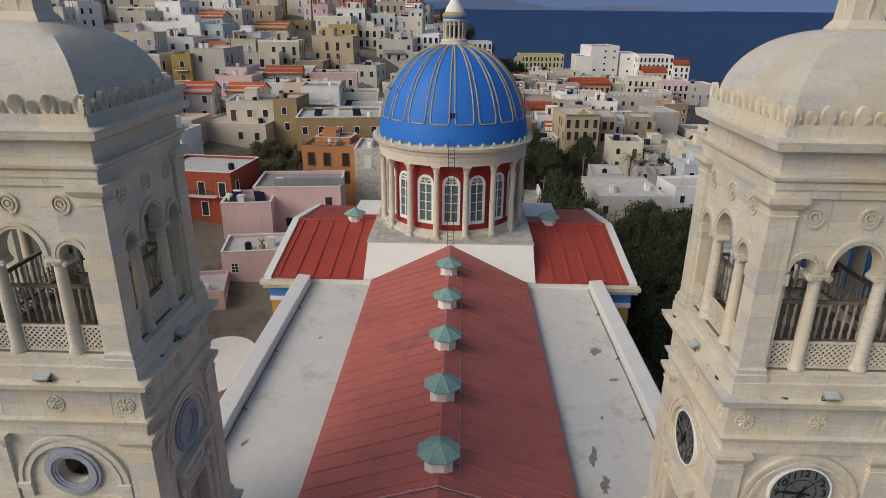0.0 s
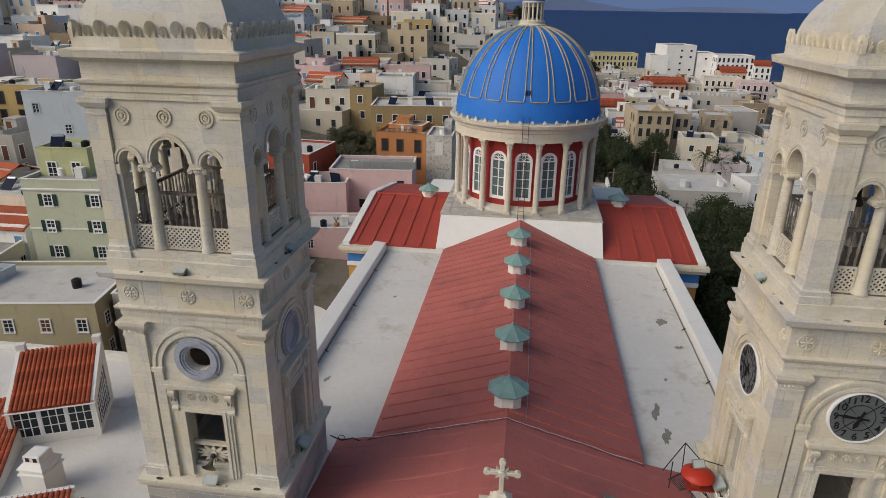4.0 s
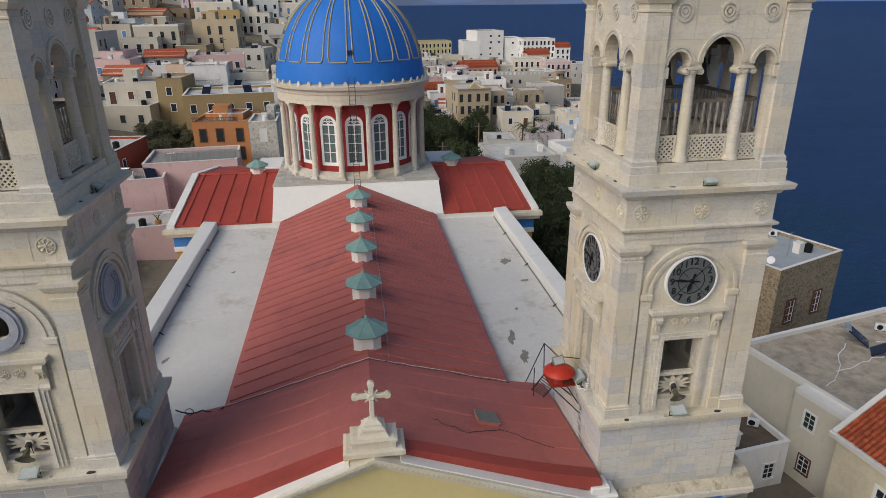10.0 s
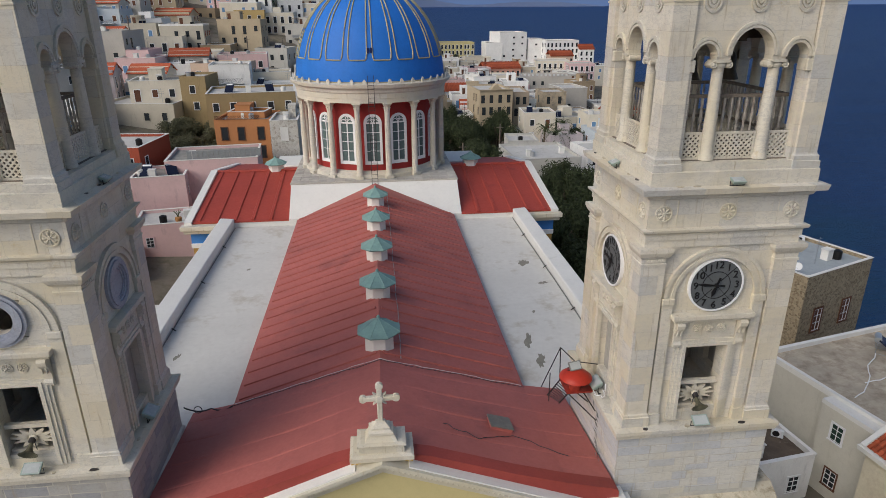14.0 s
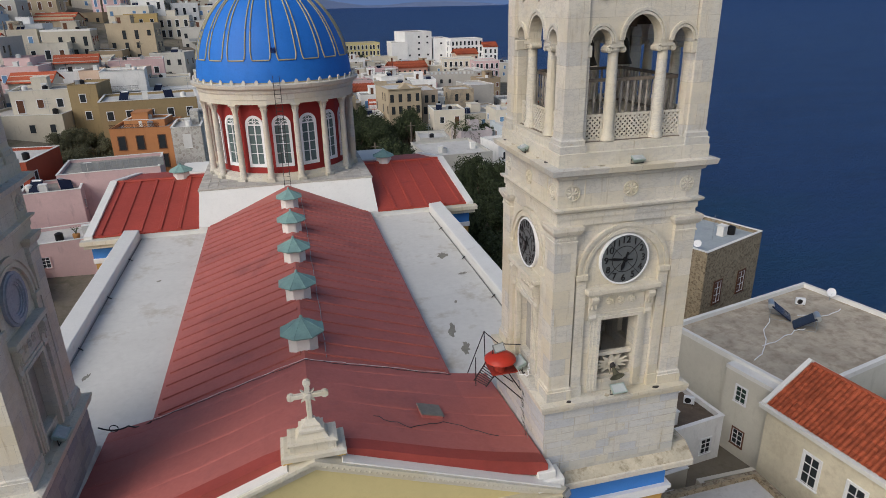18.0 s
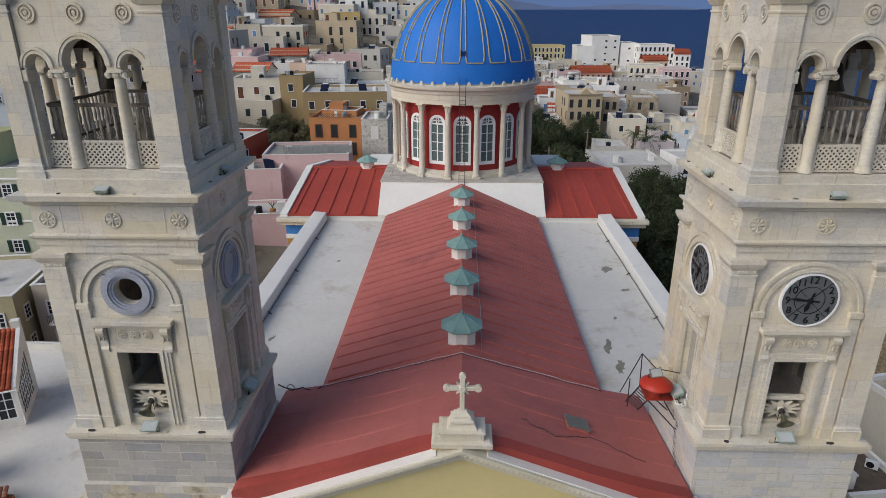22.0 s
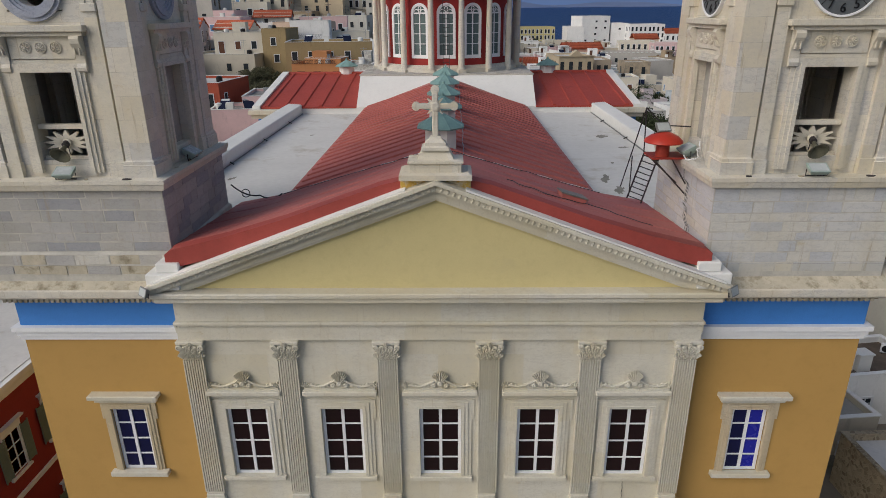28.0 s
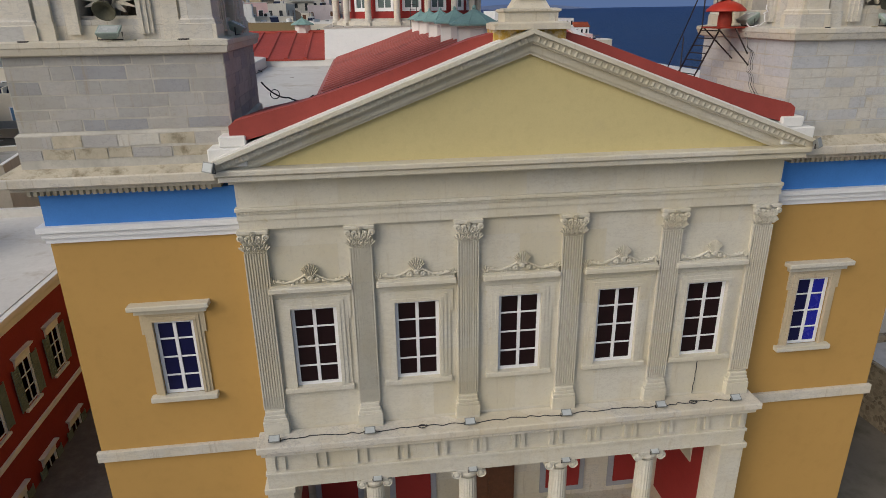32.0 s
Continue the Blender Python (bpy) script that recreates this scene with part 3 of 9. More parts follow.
box(bm, -8.5, 8.5, -0.66, 0.02, 17.104, 17.27, bevel=0.02)
box(bm, -8.6, 8.6, -0.74, 0.3, 17.274, 17.44, bevel=0.03)
part("cornice", bm, M_MARBLE_CREAM, church, "projecting marble cornice")

# pediment
bm = B()
prism(bm, [(-8.1, 17.42), (8.1, 17.42), (0, 20.4)], -0.26, 0.6)
part("tympanum", bm, M_TYMP, church, "pale yellow painted tympanum")
SL = math.atan(0.372)
for s in (-1, 1):
    bm = B()
    tan = math.tan(SL)
    m = Matrix.Translation((s * 8.72, 0, 17.64)) @ Matrix.Rotation(s * SL, 4, "Y")
    ln = 8.72 / math.cos(SL)
    for z0, z1, y in ((-0.62, -0.54, -0.40), (-0.54, -0.34, -0.46), (-0.34, -0.29, -0.60), (-0.29, -0.11, -0.68), (-0.11, 0.0, -0.82)):
        c = 1.06
        xa = 8.72 - max(0.0, -0.20 - z0 * c) / tan      # the rows die out on the level cornice
        xb = 8.72 - max(0.0, -0.20 - z1 * c) / tan
        za = 17.64 + (8.72 - xa) * tan + z0 * c
        zb = 17.64 + (8.72 - xb) * tan + z1 * c
        if xb - xa > 0.001:
            foot = [(s * xa, za), (s * xb, za)] + ([(s * xb, zb)] if zb - za > 0.001 else [])
            foot = foot[1:][::-1] + foot[:1]
        else:
            foot = [(s * xb, zb), (s * xa, za)]
        prism(bm, foot + [(s * 0.001, 17.64 + 8.72 * tan + z0 * c), (s * 0.001, 17.64 + 8.72 * tan + z1 * c)], y, 0.3)
    for i in range(48):
        u = (0.35 + i * 0.185) * (1 if s < 0 else -1)
        leaf(bm, m @ Matrix.Translation((u, -0.675, -0.27)), 0.17, 0.14, 0.03)
    part("raking_cornice", bm, M_MARBLE_CREAM, church, "carved raking cornice")
    bm = B()
    box(bm, *((0.25, ln - 0.9) if s < 0 else (-ln + 0.9, -0.25)), -0.70, -0.25, 0.0, 0.05, m)
    part("cornice_flashing", bm, M_WHITE, church, "whitewashed top of the cornice")
    bm = B()
    box(bm, min(s * 8.7, s * 7.7), max(s * 8.7, s * 7.7), -0.55, 0.4, 17.5, 18.0, bevel=0.03)
    box(bm, min(s * 8.4, s * 7.7), max(s * 8.4, s * 7.7), -0.42, 0.45, 18.0, 18.3, bevel=0.03)
    part("corner_block", bm, M_WHITE, church, "whitewashed stepped corner block")

# acroterion with cross
bm = B()
box(bm, -1.0, 1.0, -0.38, 0.5, 20.2, 20.890, bevel=0.02)
part("acroterion_base", bm, paint("peeling_yellow_paint", (0.55, 0.36, 0.08), var=0.3, scale=3, dirt=(0.60, 0.57, 0.48), dirt_at=0.45), church, "peeling yellow plinth")
bm = B()
rings(bm, 0, -0.06, 0.92, 0.5, [(0.1, 20.860), (0.1, 21.008), (0.0, 21.052)])
rings(bm, 0, -0.06, 0.72, 0.42, [(0.0, 21.038), (0.0, 21.274), (0.06, 21.311), (0.06, 21.363), (-0.06, 21.393)])
rings(bm, 0, -0.06, 0.52, 0.34, [(0.0, 21.378), (-0.12, 21.607), (-0.12, 21.644)])
rings(bm, 0, -0.06, 0.34, 0.26, [(0.05, 21.637), (0.05, 21.718), (-0.05, 21.763), (-0.05, 21.837), (-0.16, 21.926), (-0.2, 22.014)])
part("cross_pedestal", bm, M_MARBLE_PLAIN, church, "stepped marble pedestal")
bm = B()
box(bm, -0.085, 0.085, -0.13, 0.03, 21.95, 23.250, bevel=0.02)
box(bm, -0.50, -0.085, -0.13, 0.03, 22.751, 22.900, bevel=0.02)
box(bm, 0.085, 0.50, -0.13, 0.03, 22.751, 22.900, bevel=0.02)
for u, z in ((-0.52, 22.825), (0.52, 22.825), (0, 23.268)):
    disc(bm, u, z, [(0.12, -0.02), (0.12, 0.12), (0.01, 0.13)], seg=12)
disc(bm, 0, 22.825, [(0.13, 0.10), (0.13, 0.16), (0.08, 0.18), (0.01, 0.17)], seg=14)
for a in (45, 135, 225, 315):
    q = Matrix.Translation((0, -0.05, 22.825)) @ Matrix.Rotation(radians(a), 4, "Y")
    loops(bm, [[q @ Vector((u, y, z)) for u, y in ((-w, -0.05), (w, -0.05), (w, 0.05), (-w, 0.05))] for z, w in ((0.08, 0.05), (0.30, 0.008))])
part("cross", bm, M_MARBLE_PLAIN, church, "carved white marble cross")

# yellow side bays
for s in (-1, 1):
    cx = 10.52 if s > 0 else -10.66
    bm = B()
    a, b = sorted((s * 8.2, s * 13.6))
    wall_with_holes(bm, a, b, 0.5, 1.1, -6.0, 15.3, [(cx - 0.60, cx + 0.60, 10.05, 12.62)])
    part("side_wall", bm, M_OCHRE, church, "ochre painted wall")
    win = casement(church, cx, 0.53, 10.05, 12.62, 1.18, [G_BLUE, G_BLUELIT] if s > 0 else [G_BLUE, G_BLUE])
    bm = B()
    surround(bm, cx, 0.5, 1.20, 10.05, 12.62, 0.27, 0.08)
    part("window_frame", bm, M_MARBLE_STAINED, win, "brown-stained marble frame")
    bm = B()
    box(bm, cx - 1.02, cx + 1.02, 0.26, 0.55, 9.86, 10.05, bevel=0.02)
    part("sill", bm, M_MARBLE_CREAM, win)
    bm = B()
    box(bm, cx - 1.05, cx + 1.05, 0.34, 0.52, 12.92, 13.1)
    box(bm, cx - 1.18, cx + 1.18, 0.16, 0.52, 13.1, 13.26, bevel=0.02)
    part("window_hood", bm, M_MARBLE_CREAM, win)
    bm = B()
    box(bm, a, b, 0.46, 1.1, 15.81, 16.75)
    part("blue_band", bm, M_BLUE, church, "bright blue painted band")
    bm = B()
    for z0, z1, y in ((15.30, 15.46, 0.42), (15.46, 15.64, 0.36), (15.64, 15.81, 0.28)):
        box(bm, min(a, a - 0.5 + y if s < 0 else a), max(b, b + 0.5 - y if s > 0 else b), y, 1.1, z0, z1)
    part("white_moulding", bm, M_TRIM, church, "white stepped moulding")
    bm = B()
    a2, b2 = (a - 0.15, -8.66) if s < 0 else (8.66, b + 0.15)
    box(bm, a2, b2, 0.34, 1.2, 16.75, 16.86)
    course = part("dentil_course", bm, M_LEDGE, church, "course of small stone dentils")
    for i in range(int((b2 - a2) / 0.17)):
        bm = B()
        box(bm, a2 + i * 0.17, a2 + i * 0.17 + 0.10, 0.18, 0.35, 16.75, 16.90)
        part("dentil", bm, M_LEDGE, course)
    bm = B()
    a3, b3 = (a - 0.75, -8.66) if s < 0 else (8.66, b + 0.75)
    box(bm, a3 + 0.25 * (s < 0), b3 - 0.25 * (s > 0), 0.1, 5.9, 16.9, 17.05)
    box(bm, a3, b3, -0.2, 6.0, 17.05, 17.32, bevel=0.03)
    part("stone_cornice", bm, M_MARBLE_PLAIN, church, "weathered stone cornice")
    bm = B()
    loops(bm, [[Vector(p) for p in ((a3 + 0.05, -0.14, 17.32), (b3, -0.14, 17.32), (b3, 6.0, 17.32), (a3 + 0.05, 6.0, 17.32))], [Vector(p) for p in ((a3 + 0.75, 0.5, 17.72), (b3, 0.5, 17.72), (b3, 5.6, 17.72), (a3 + 0.75, 5.6, 17.72))]])
    part("ledge_slope", bm, M_LEDGE, church, "crumbling lichen-stained ledge")
    bm = B()
    a4, b4 = (a - 0.12, a + 5.35) if s < 0 else (b - 5.35, b + 0.12)
    box(bm, a4, b4, 0.36, 0.52, 7.72, 8.1, bevel=0.02)
    part("string_course", bm, M_MARBLE_PLAIN, church, "pale stone string course with key pattern")

# portico
bm = B()
box(bm, -8.45, 8.45, -0.92, 0.0, 8.42, 8.66, bevel=0.03)
box(bm, -8.35, 8.35, -0.8, 0.0, 8.22, 8.42, bevel=0.03)
part("balcony_ledge", bm, M_MARBLE_PLAIN, church, "weathered marble ledge over the portico")
bm = B()
box(bm, -8.3, 8.3, -0.42, 0.2, 7.36, 8.22)
for i in range(13):
    x = -7.9 + i * 1.32
    for d in (-0.16, 0.16):
        box(bm, x + d - 0.07, x + d + 0.07, -0.50, -0.4, 7.45, 8.22)
box(bm, -8.34, 8.34, -0.52, 0.2, 7.24, 7.36, bevel=0.02)
box(bm, -8.3, 8.3, -0.46, 0.3, 6.72, 7.24)
part("portico_beam", bm, M_MARBLE_CREAM, church, "marble portico beam with carved blocks")


def ionic(bm, x, y, z, r, m=I4):
    """Scroll capital with its top at z."""
    box(bm, x - r * 1.35, x + r * 1.35, y - r * 1.2, y + r * 1.2, z - r * 0.3, z, m, 0.01)
    lathe(bm, [(r, z - r * 1.15), (r * 1.18, z - r * 0.75), (r * 1.05, z - r * 0.3)], 16, m @ Matrix.Translation((x, y, 0)))
    for s in (-1, 1):
        disc(bm, x + s * r * 1.28, z - r * 0.72, [(r * 0.52, -y - r), (r * 0.52, -y + r * 1.0), (r * 0.44, -y + r * 1.08), (r * 0.34, -y + r * 0.98), (r * 0.2, -y + r * 1.1), (0.01, -y + r * 1.12)], m, 14)


for x in PIL_X[1:5]:
    bm = B()
    n_f = 20
    rr = []
    for z, r in ((0.9, 0.40), (1.05, 0.36), (3.4, 0.345), (6.25, 0.30)):
        rr.append([Vector((x + r * (1 - 0.05 * (i % 2)) * math.cos(math.pi * i / n_f), -0.08 + r * (1 - 0.05 * (i % 2)) * math.sin(math.pi * i / n_f), z)) for i in range(2 * n_f)])
    loops(bm, rr)
    col = part("column", bm, M_MARBLE_CREAM, church, "fluted marble column")
    bm = B()
    ionic(bm, x, -0.08, 6.72, 0.33)
    part("capital", bm, M_MARBLE_CREAM, col, "scrolled capital")
for s in (-1, 1):
    bm = B()
    box(bm, s * 7.95 - 0.42, s * 7.95 + 0.42, -0.42, 0.6, -0.5, 6.5)
    box(bm, s * 7.95 - 0.5, s * 7.95 + 0.5, -0.5, 0.6, 6.5, 6.72, bevel=0.02)
    part("corner_pier", bm, M_MARBLE_CREAM, church)
    bm = B()
    box(bm, min(s * 7.7, s * 8.3), max(s * 7.7, s * 8.3), 0.6, 4.2, -0.5, 8.4)
    part("portico_side", bm, M_DRUMRED, church, "dark red painted portico wall")
    bm = B()
    box(bm, s * 7.7 - (0.05 if s > 0 else 0), s * 7.7 + (0.05 if s < 0 else 0), 1.6, 2.6, 4.3, 5.7)
    part("notice_board", bm, M_MARBLE_PLAIN, church, "pale framed inscription slab")
bm = B()
box(bm, -8.2, 8.2, 4.2, 4.6, -0.5, 8.4)
part("portico_back", bm, M_MARBLE_PLAIN, church)
for x in (-6.4, -3.3, 3.3, 6.4):
    bm = B()
    box(bm, x - 1.0, x + 1.0, 4.12, 4.21, 1.2, 6.9)
    f = part("wall_panel", bm, M_GREYRING, church, "grey veined marble panel frame")
    bm = B()
    box(bm, x - 0.75, x + 0.75, 4.06, 4.13, 1.5, 6.6)
    part("red_panel", bm, M_DRUMRED, f, "dark red painted panel with an ochre line")
bm = B()
box(bm, -1.1, 1.1, 4.0, 4.2, -0.3, 6.2)
box(bm, -0.04, 0.04, 3.96, 4.0, -0.3, 6.2)
part("door", bm, M_WOOD, church, "tall brown panelled door")
bm = B()
for i in range(6):
    box(bm, -9.0, 9.0, -1.4 - 0.34 * i, 4.2, 0.9 - 0.17 * (i + 1), 0.9 - 0.17 * i)
part("steps", bm, M_MARBLE_PLAIN, church)
bm = B()
box(bm, -8.2, 8.2, 0.2, 4.6, 8.3, 8.42)
part("portico_ceiling", bm, M_WHITE, church)


# ---- church: roofs and body ----
RIDGE, EAVE, EX = 20.15, 18.08, 6.45
YF, YB = 6.75, 33.2
# front roof between the towers
FRONT = [(0, 21.0), (1.6, 20.62), (4.5, 19.60), (6.3, 19.06), (8.05, 18.64)]
BACK = [(0, 20.24), (1.6, 19.78), (4.5, 18.95), (6.3, 18.42), (8.05, 18.1)]
bm = B()
for s in (-1, 1):
    for (f0, f1), (b0, b1) in zip(zip(FRONT, FRONT[1:]), zip(BACK, BACK[1:])):
        q = [Vector((s * f0[0], 0.2, f0[1])), Vector((s * f1[0], 0.2, f1[1])), Vector((s * b1[0], YF, b1[1])), Vector((s * b0[0], YF, b0[1]))]
        loops(bm, [q, [p - Vector((0, 0, 0.2)) for p in q]])
bmesh.ops.remove_doubles(bm, verts=bm.verts, dist=0.001)
part("front_roof", bm, M_RED, church, "faded red painted roof over the front", True)
bm = B()
for s in (-1, 1):
    top = [(0, 21.02), (1.6, 20.64), (4.5, 19.62), (6.3, 19.08), (7.95, 18.68), (8.12, 18.55)]
    low = [(u, z - 0.42 - 0.02 * u) for u, z in top[::-1]]
    prism(bm, [(s * u, z) for u, z in top + low], -0.30, 0.24)
part("roof_edge", bm, M_RED_EDGE, church, "bright red painted roof edge", True)
# nave roof
bm = B()
for s in (-1, 1):
    prism(bm, [(0, RIDGE), (s * EX, EAVE), (s * EX, EAVE - 0.12), (0, RIDGE - 0.2)], YF, YB + 3.0)
nave_roof = part("nave_roof", bm, M_RED, church, "long faded red painted nave roof")
for s in (-1, 1):
    for i in range(24):
        y = YF + 0.75 + i * 1.11
        bm = B()
        a = math.atan2(RIDGE - EAVE, EX)
        m = Matrix.Translation((0, y, RIDGE)) @ Matrix.Rotation(s * a, 4, "Y")
        ln = EX / math.cos(a)
        u0, u1 = sorted((s * 0.15, s * (ln - 0.22)))
        loops(bm, [[m @ Vector((u, yy, z)) for yy, z in ((-0.105, -0.008), (-0.10, 0.07), (0.05, 0.08), (0.20, -0.008))] for u in (u0, u1)])
        part("roof_rib", bm, M_RED, nave_roof)
bm = B()
prism(bm, [(-7.9, 17.2), (7.9, 17.2)] + [(u, z - 0.14) for u, z in BACK[::-1]] + [(-u, z - 0.14) for u, z in BACK[1:]], YF - 0.03, YF + 0.1)
part("roof_gable", bm, M_WHITE, church)
# cover strips of the front roof
for s in (-1, 1):
    for i in range(4):
        y = 1.5 + i * 1.5
        f = (y - 0.2) / (YF - 0.2)
        pts = [(u0 + (u1 - u0) * f, z0 + (z1 - z0) * f) for (u0, z0), (u1, z1) in zip(FRONT, BACK)]
        bm = B()
        loops(bm, [[Vector((s * u, y + yy, z + zz)) for yy, zz in ((-0.14, -0.02), (-0.07, 0.012), (0.05, 0.012), (0.10, -0.02))] for u, z in pts])
        part("roof_rib", bm, M_RED, church)
# side terraces and parapets
for s in (-1, 1):
    bm = B()
    a, b = sorted((s * 6.0, s * 11.7))
    box(bm, a, b, 5.6, YB + 0.1, 16.9, 17.6)
    part("terrace", bm, M_TERRACE, church, "white coated flat side roof with stains")
    bm = B()
    q = [(s * 11.5, 17.0), (s * 11.5, 18.26), (s * 11.56, 18.32), (s * 12.55, 18.40), (s * 12.62, 18.33), (s * 12.62, 17.0)]
    prism(bm, q, 6.0, YB + 0.1)
    part("parapet", bm, M_WHITE, church, "thick whitewashed parapet")
    bm = B()
    q = [(s * 12.5, -6), (s * 12.5, 17.0), (s * 12.0, 17.0), (s * 12.0, -6)]
    prism(bm, q, 1.1, YB)
    part("side_wall", bm, M_OCHRE, church, "ochre painted side wall")
bm = B()
box(bm, -13.6, 13.6, 1.1, 1.2, 8.45, 16.7)
box(bm, -13.6, -8.3, 1.1, 1.2, -1, 8.45)
box(bm, 8.3, 13.6, 1.1, 1.2, -1, 8.45)
part("inner_wall", bm, M_DARK, church)

# transept
CY, HB, BASE_Z = 43.45, 7.15, 20.35
TE, TEZ, TR = CY - YB, 18.14, 19.78
for s in (-1, 1):
    a, b = sorted((s * 7.0, s * 14.80))
    bm = B()
    for d in (-1, 1):
        loops(bm, [[Vector((x, y, z)) for y, z in ((CY, TR), (CY + d * TE, TEZ), (CY + d * TE, TEZ - 0.12), (CY, TR - 0.2))] for x in (a, b)])
    roof = part("transept_roof", bm, M_RED_TRAN, church, "deep red painted transept roof")
    ang = math.atan2(TR - TEZ, TE)
    for i in range(5):
        x = s * (8.6 + i * 1.43)
        bm = B()
        m = Matrix.Translation((x, CY, TR)) @ Matrix.Rotation(ang, 4, "X")
        loops(bm, [[m @ Vector((u, v, z)) for u, z in ((-0.17, -0.01), (-0.11, 0.10), (0.11, 0.10), (0.17, -0.01))] for v in (-TE - 0.05, -0.1)])
        part("roof_rib", bm, M_RED_TRAN, roof)
    bm = B()
    sweep(bm, [(s * 7.2, CY, TR + 0.02), (s * 14.80, CY, TR + 0.02)], 0.16, 8)
    part("ridge_roll", bm, M_RED_TRAN, roof)
    bm = B()
    x0, x1 = sorted((s * 14.80, s * 15.40))
    for d in (-1, 1):
        loops(bm, [[Vector((x, y, z)) for y, z in ((CY, TR + 0.2), (CY + d * (TE + 0.2), TEZ + 0.1), (CY + d * (TE + 0.2), TEZ - 0.25), (CY, TR - 0.2))] for x in (x0, x1)])
    part("verge", bm, M_WHITE, church, "white plastered gable edge")
    bm = B()
    box(bm, min(s * 12.62, s * 15.65), max(s * 12.62, s * 15.65), YB - 0.65, YB + 0.02, 17.62, 18.0, bevel=0.03)
    box(bm, min(s * 12.62, s * 15.48), max(s * 12.62, s * 15.48), YB - 0.42, YB + 0.02, 17.3, 17.62, bevel=0.03)
    part("eaves_cornice", bm, M_MARBLE_PLAIN, church, "stepped stone eaves cornice")
    bm = B()
    box(bm, *sorted((s * 6.3, s * 12.6)), YB + 0.06, YB + 0.35, 17.3, TEZ - 0.02)
    part("transept_fascia", bm, M_WHITE, church, "white band under the transept eaves")
    bm = B()
    loops(bm, [[Vector((x, y, z)) for y, z in ((YB + 0.3, -4), (YB + 0.3, TEZ - 0.14), (CY, TR - 0.22), (CY + TE - 0.3, TEZ - 0.14), (CY + TE - 0.3, -4))] for x in sorted((s * 7.0, s * 15.08))])
    part("transept_wall", bm, M_OCHRE, church, "ochre painted transept wall")
    bm = B()
    box(bm, *sorted((s * 12.6, s * 15.13)), YB + 0.22, YB + 0.4, 16.3, 17.3)
    part("blue_band", bm, M_BLUE, church)
    bm = B()
    box(bm, *sorted((s * 12.6, s * 15.16)), YB + 0.12, YB + 0.4, 15.9, 16.3, bevel=0.03)
    part("white_moulding", bm, M_TRIM, church)
# sloping white apron between the nave roof and the dome's base
bm = B()
loops(bm, [[Vector((x, y, z)) for y, z in ((YB - 0.02, 16.5), (YB - 0.02, 18.12), (CY - HB - 0.02, BASE_Z - 0.14), (CY - HB + 0.3, BASE_Z - 0.14), (CY - HB + 0.3, 16.5))] for x in (-7.12, 7.12)])
part("apron", bm, M_WHITE, church, "sloping whitewashed apron")
# apse roof behind the dome and its white platform
bm = B()
box(bm, -7.0, 7.0, 50.5, 62.0, -4, 17.5)
part("chancel", bm, M_WHITE, church)
bm = B()
box(bm, -10.2, 10.8, 47.5, 52.2, 16.8, 19.3, bevel=0.05)
part("rear_platform", bm, M_WHITE, church, "white plastered roof block")


def vent(x, y, z, r=0.95, legs=None):
    v = thing("roof_vent", "pale green metal roof vent on a white octagonal neck", "roof vent", "roof vents", at=(x, y, z))
    bm = B()
    lathe(bm, [(r * 0.72, -0.5), (r * 0.72, 0.72)], 8, Matrix.Rotation(radians(22.5), 4, "Z"))
    part("neck", bm, M_WHITE, v, "white octagonal neck")
    bm = B()
    lathe(bm, [(r * 1.06, 0.66), (r * 1.08, 0.72), (r * 0.10, 1.24), (r * 0.05, 1.30)], 8, Matrix.Rotation(radians(22.5), 4, "Z"))
    for i in range(8):
        a = 2 * math.pi * (i + 0.5) / 8
        sweep(bm, [(r * 1.06 * math.cos(a), r * 1.06 * math.sin(a), 0.73), (0, 0, 1.27)], 0.025, 4)
    cap = part("cap", bm, M_COPPER, v, "pale green eight-sided cap")
    bm = B()
    lathe(bm, [(0.05, 1.24), (0.09, 1.32), (0.05, 1.40), (0.01, 1.42)], 8)
    part("knob", bm, M_COPPER, cap)
    return v


v0 = vent(0, 8.25, RIDGE)
for y in (13.6, 18.95, 24.5, 30.2):
    copy_thing(v0, Matrix.Translation((0, y, RIDGE)))
vent(-9.4, CY + 0.3, TR - 0.05, 1.0)
vent(9.4, CY + 0.3, TR - 0.05, 1.0)


# ---- dome ----
dome = thing("dome", "blue ribbed church dome with gilt lines on a red columned drum", "dome", at=(0, CY, 0))
bm = B()
box(bm, -HB, HB, -HB, HB, 14.0, BASE_Z - 0.12)
part("base", bm, M_WHITE, dome, "white plastered square base")
random.seed(3)
slabs = B()
box(slabs, -HB - 0.06, HB + 0.06, -HB - 0.06, HB + 0.06, BASE_Z - 0.12, BASE_Z - 0.03)
base_top = part("base_top", slabs, M_MORTAR, dome, "paved top of the base")
for i in range(19):
    for j in range(19):
        x, y = -HB + (i + 0.5) * HB / 9.5, -HB + (j + 0.5) * HB / 9.5
        if math.hypot(x, y) < 6.3 or y > 3:
            continue
        bm = B()
        w = HB / 9.5 / 2 - 0.03
        box(bm, x - w, x + w, y - w, y + w, BASE_Z - 0.03, BASE_Z + random.uniform(0, 0.02))
        part("paving_slab", bm, M_STONESLAB, base_top)
DR, DC = 5.75, 6.45
Z0, ZC, ZD = BASE_Z, 27.15, 28.7
bm = B()
lathe(bm, [(DR + 0.75, Z0), (DR + 0.75, Z0 + 0.32), (DR + 0.62, Z0 + 0.34), (DR + 0.3, Z0 + 0.55)], 48)
part("plinth", bm, M_MARBLE_PLAIN, dome, "round marble plinth", True)
NW = 16


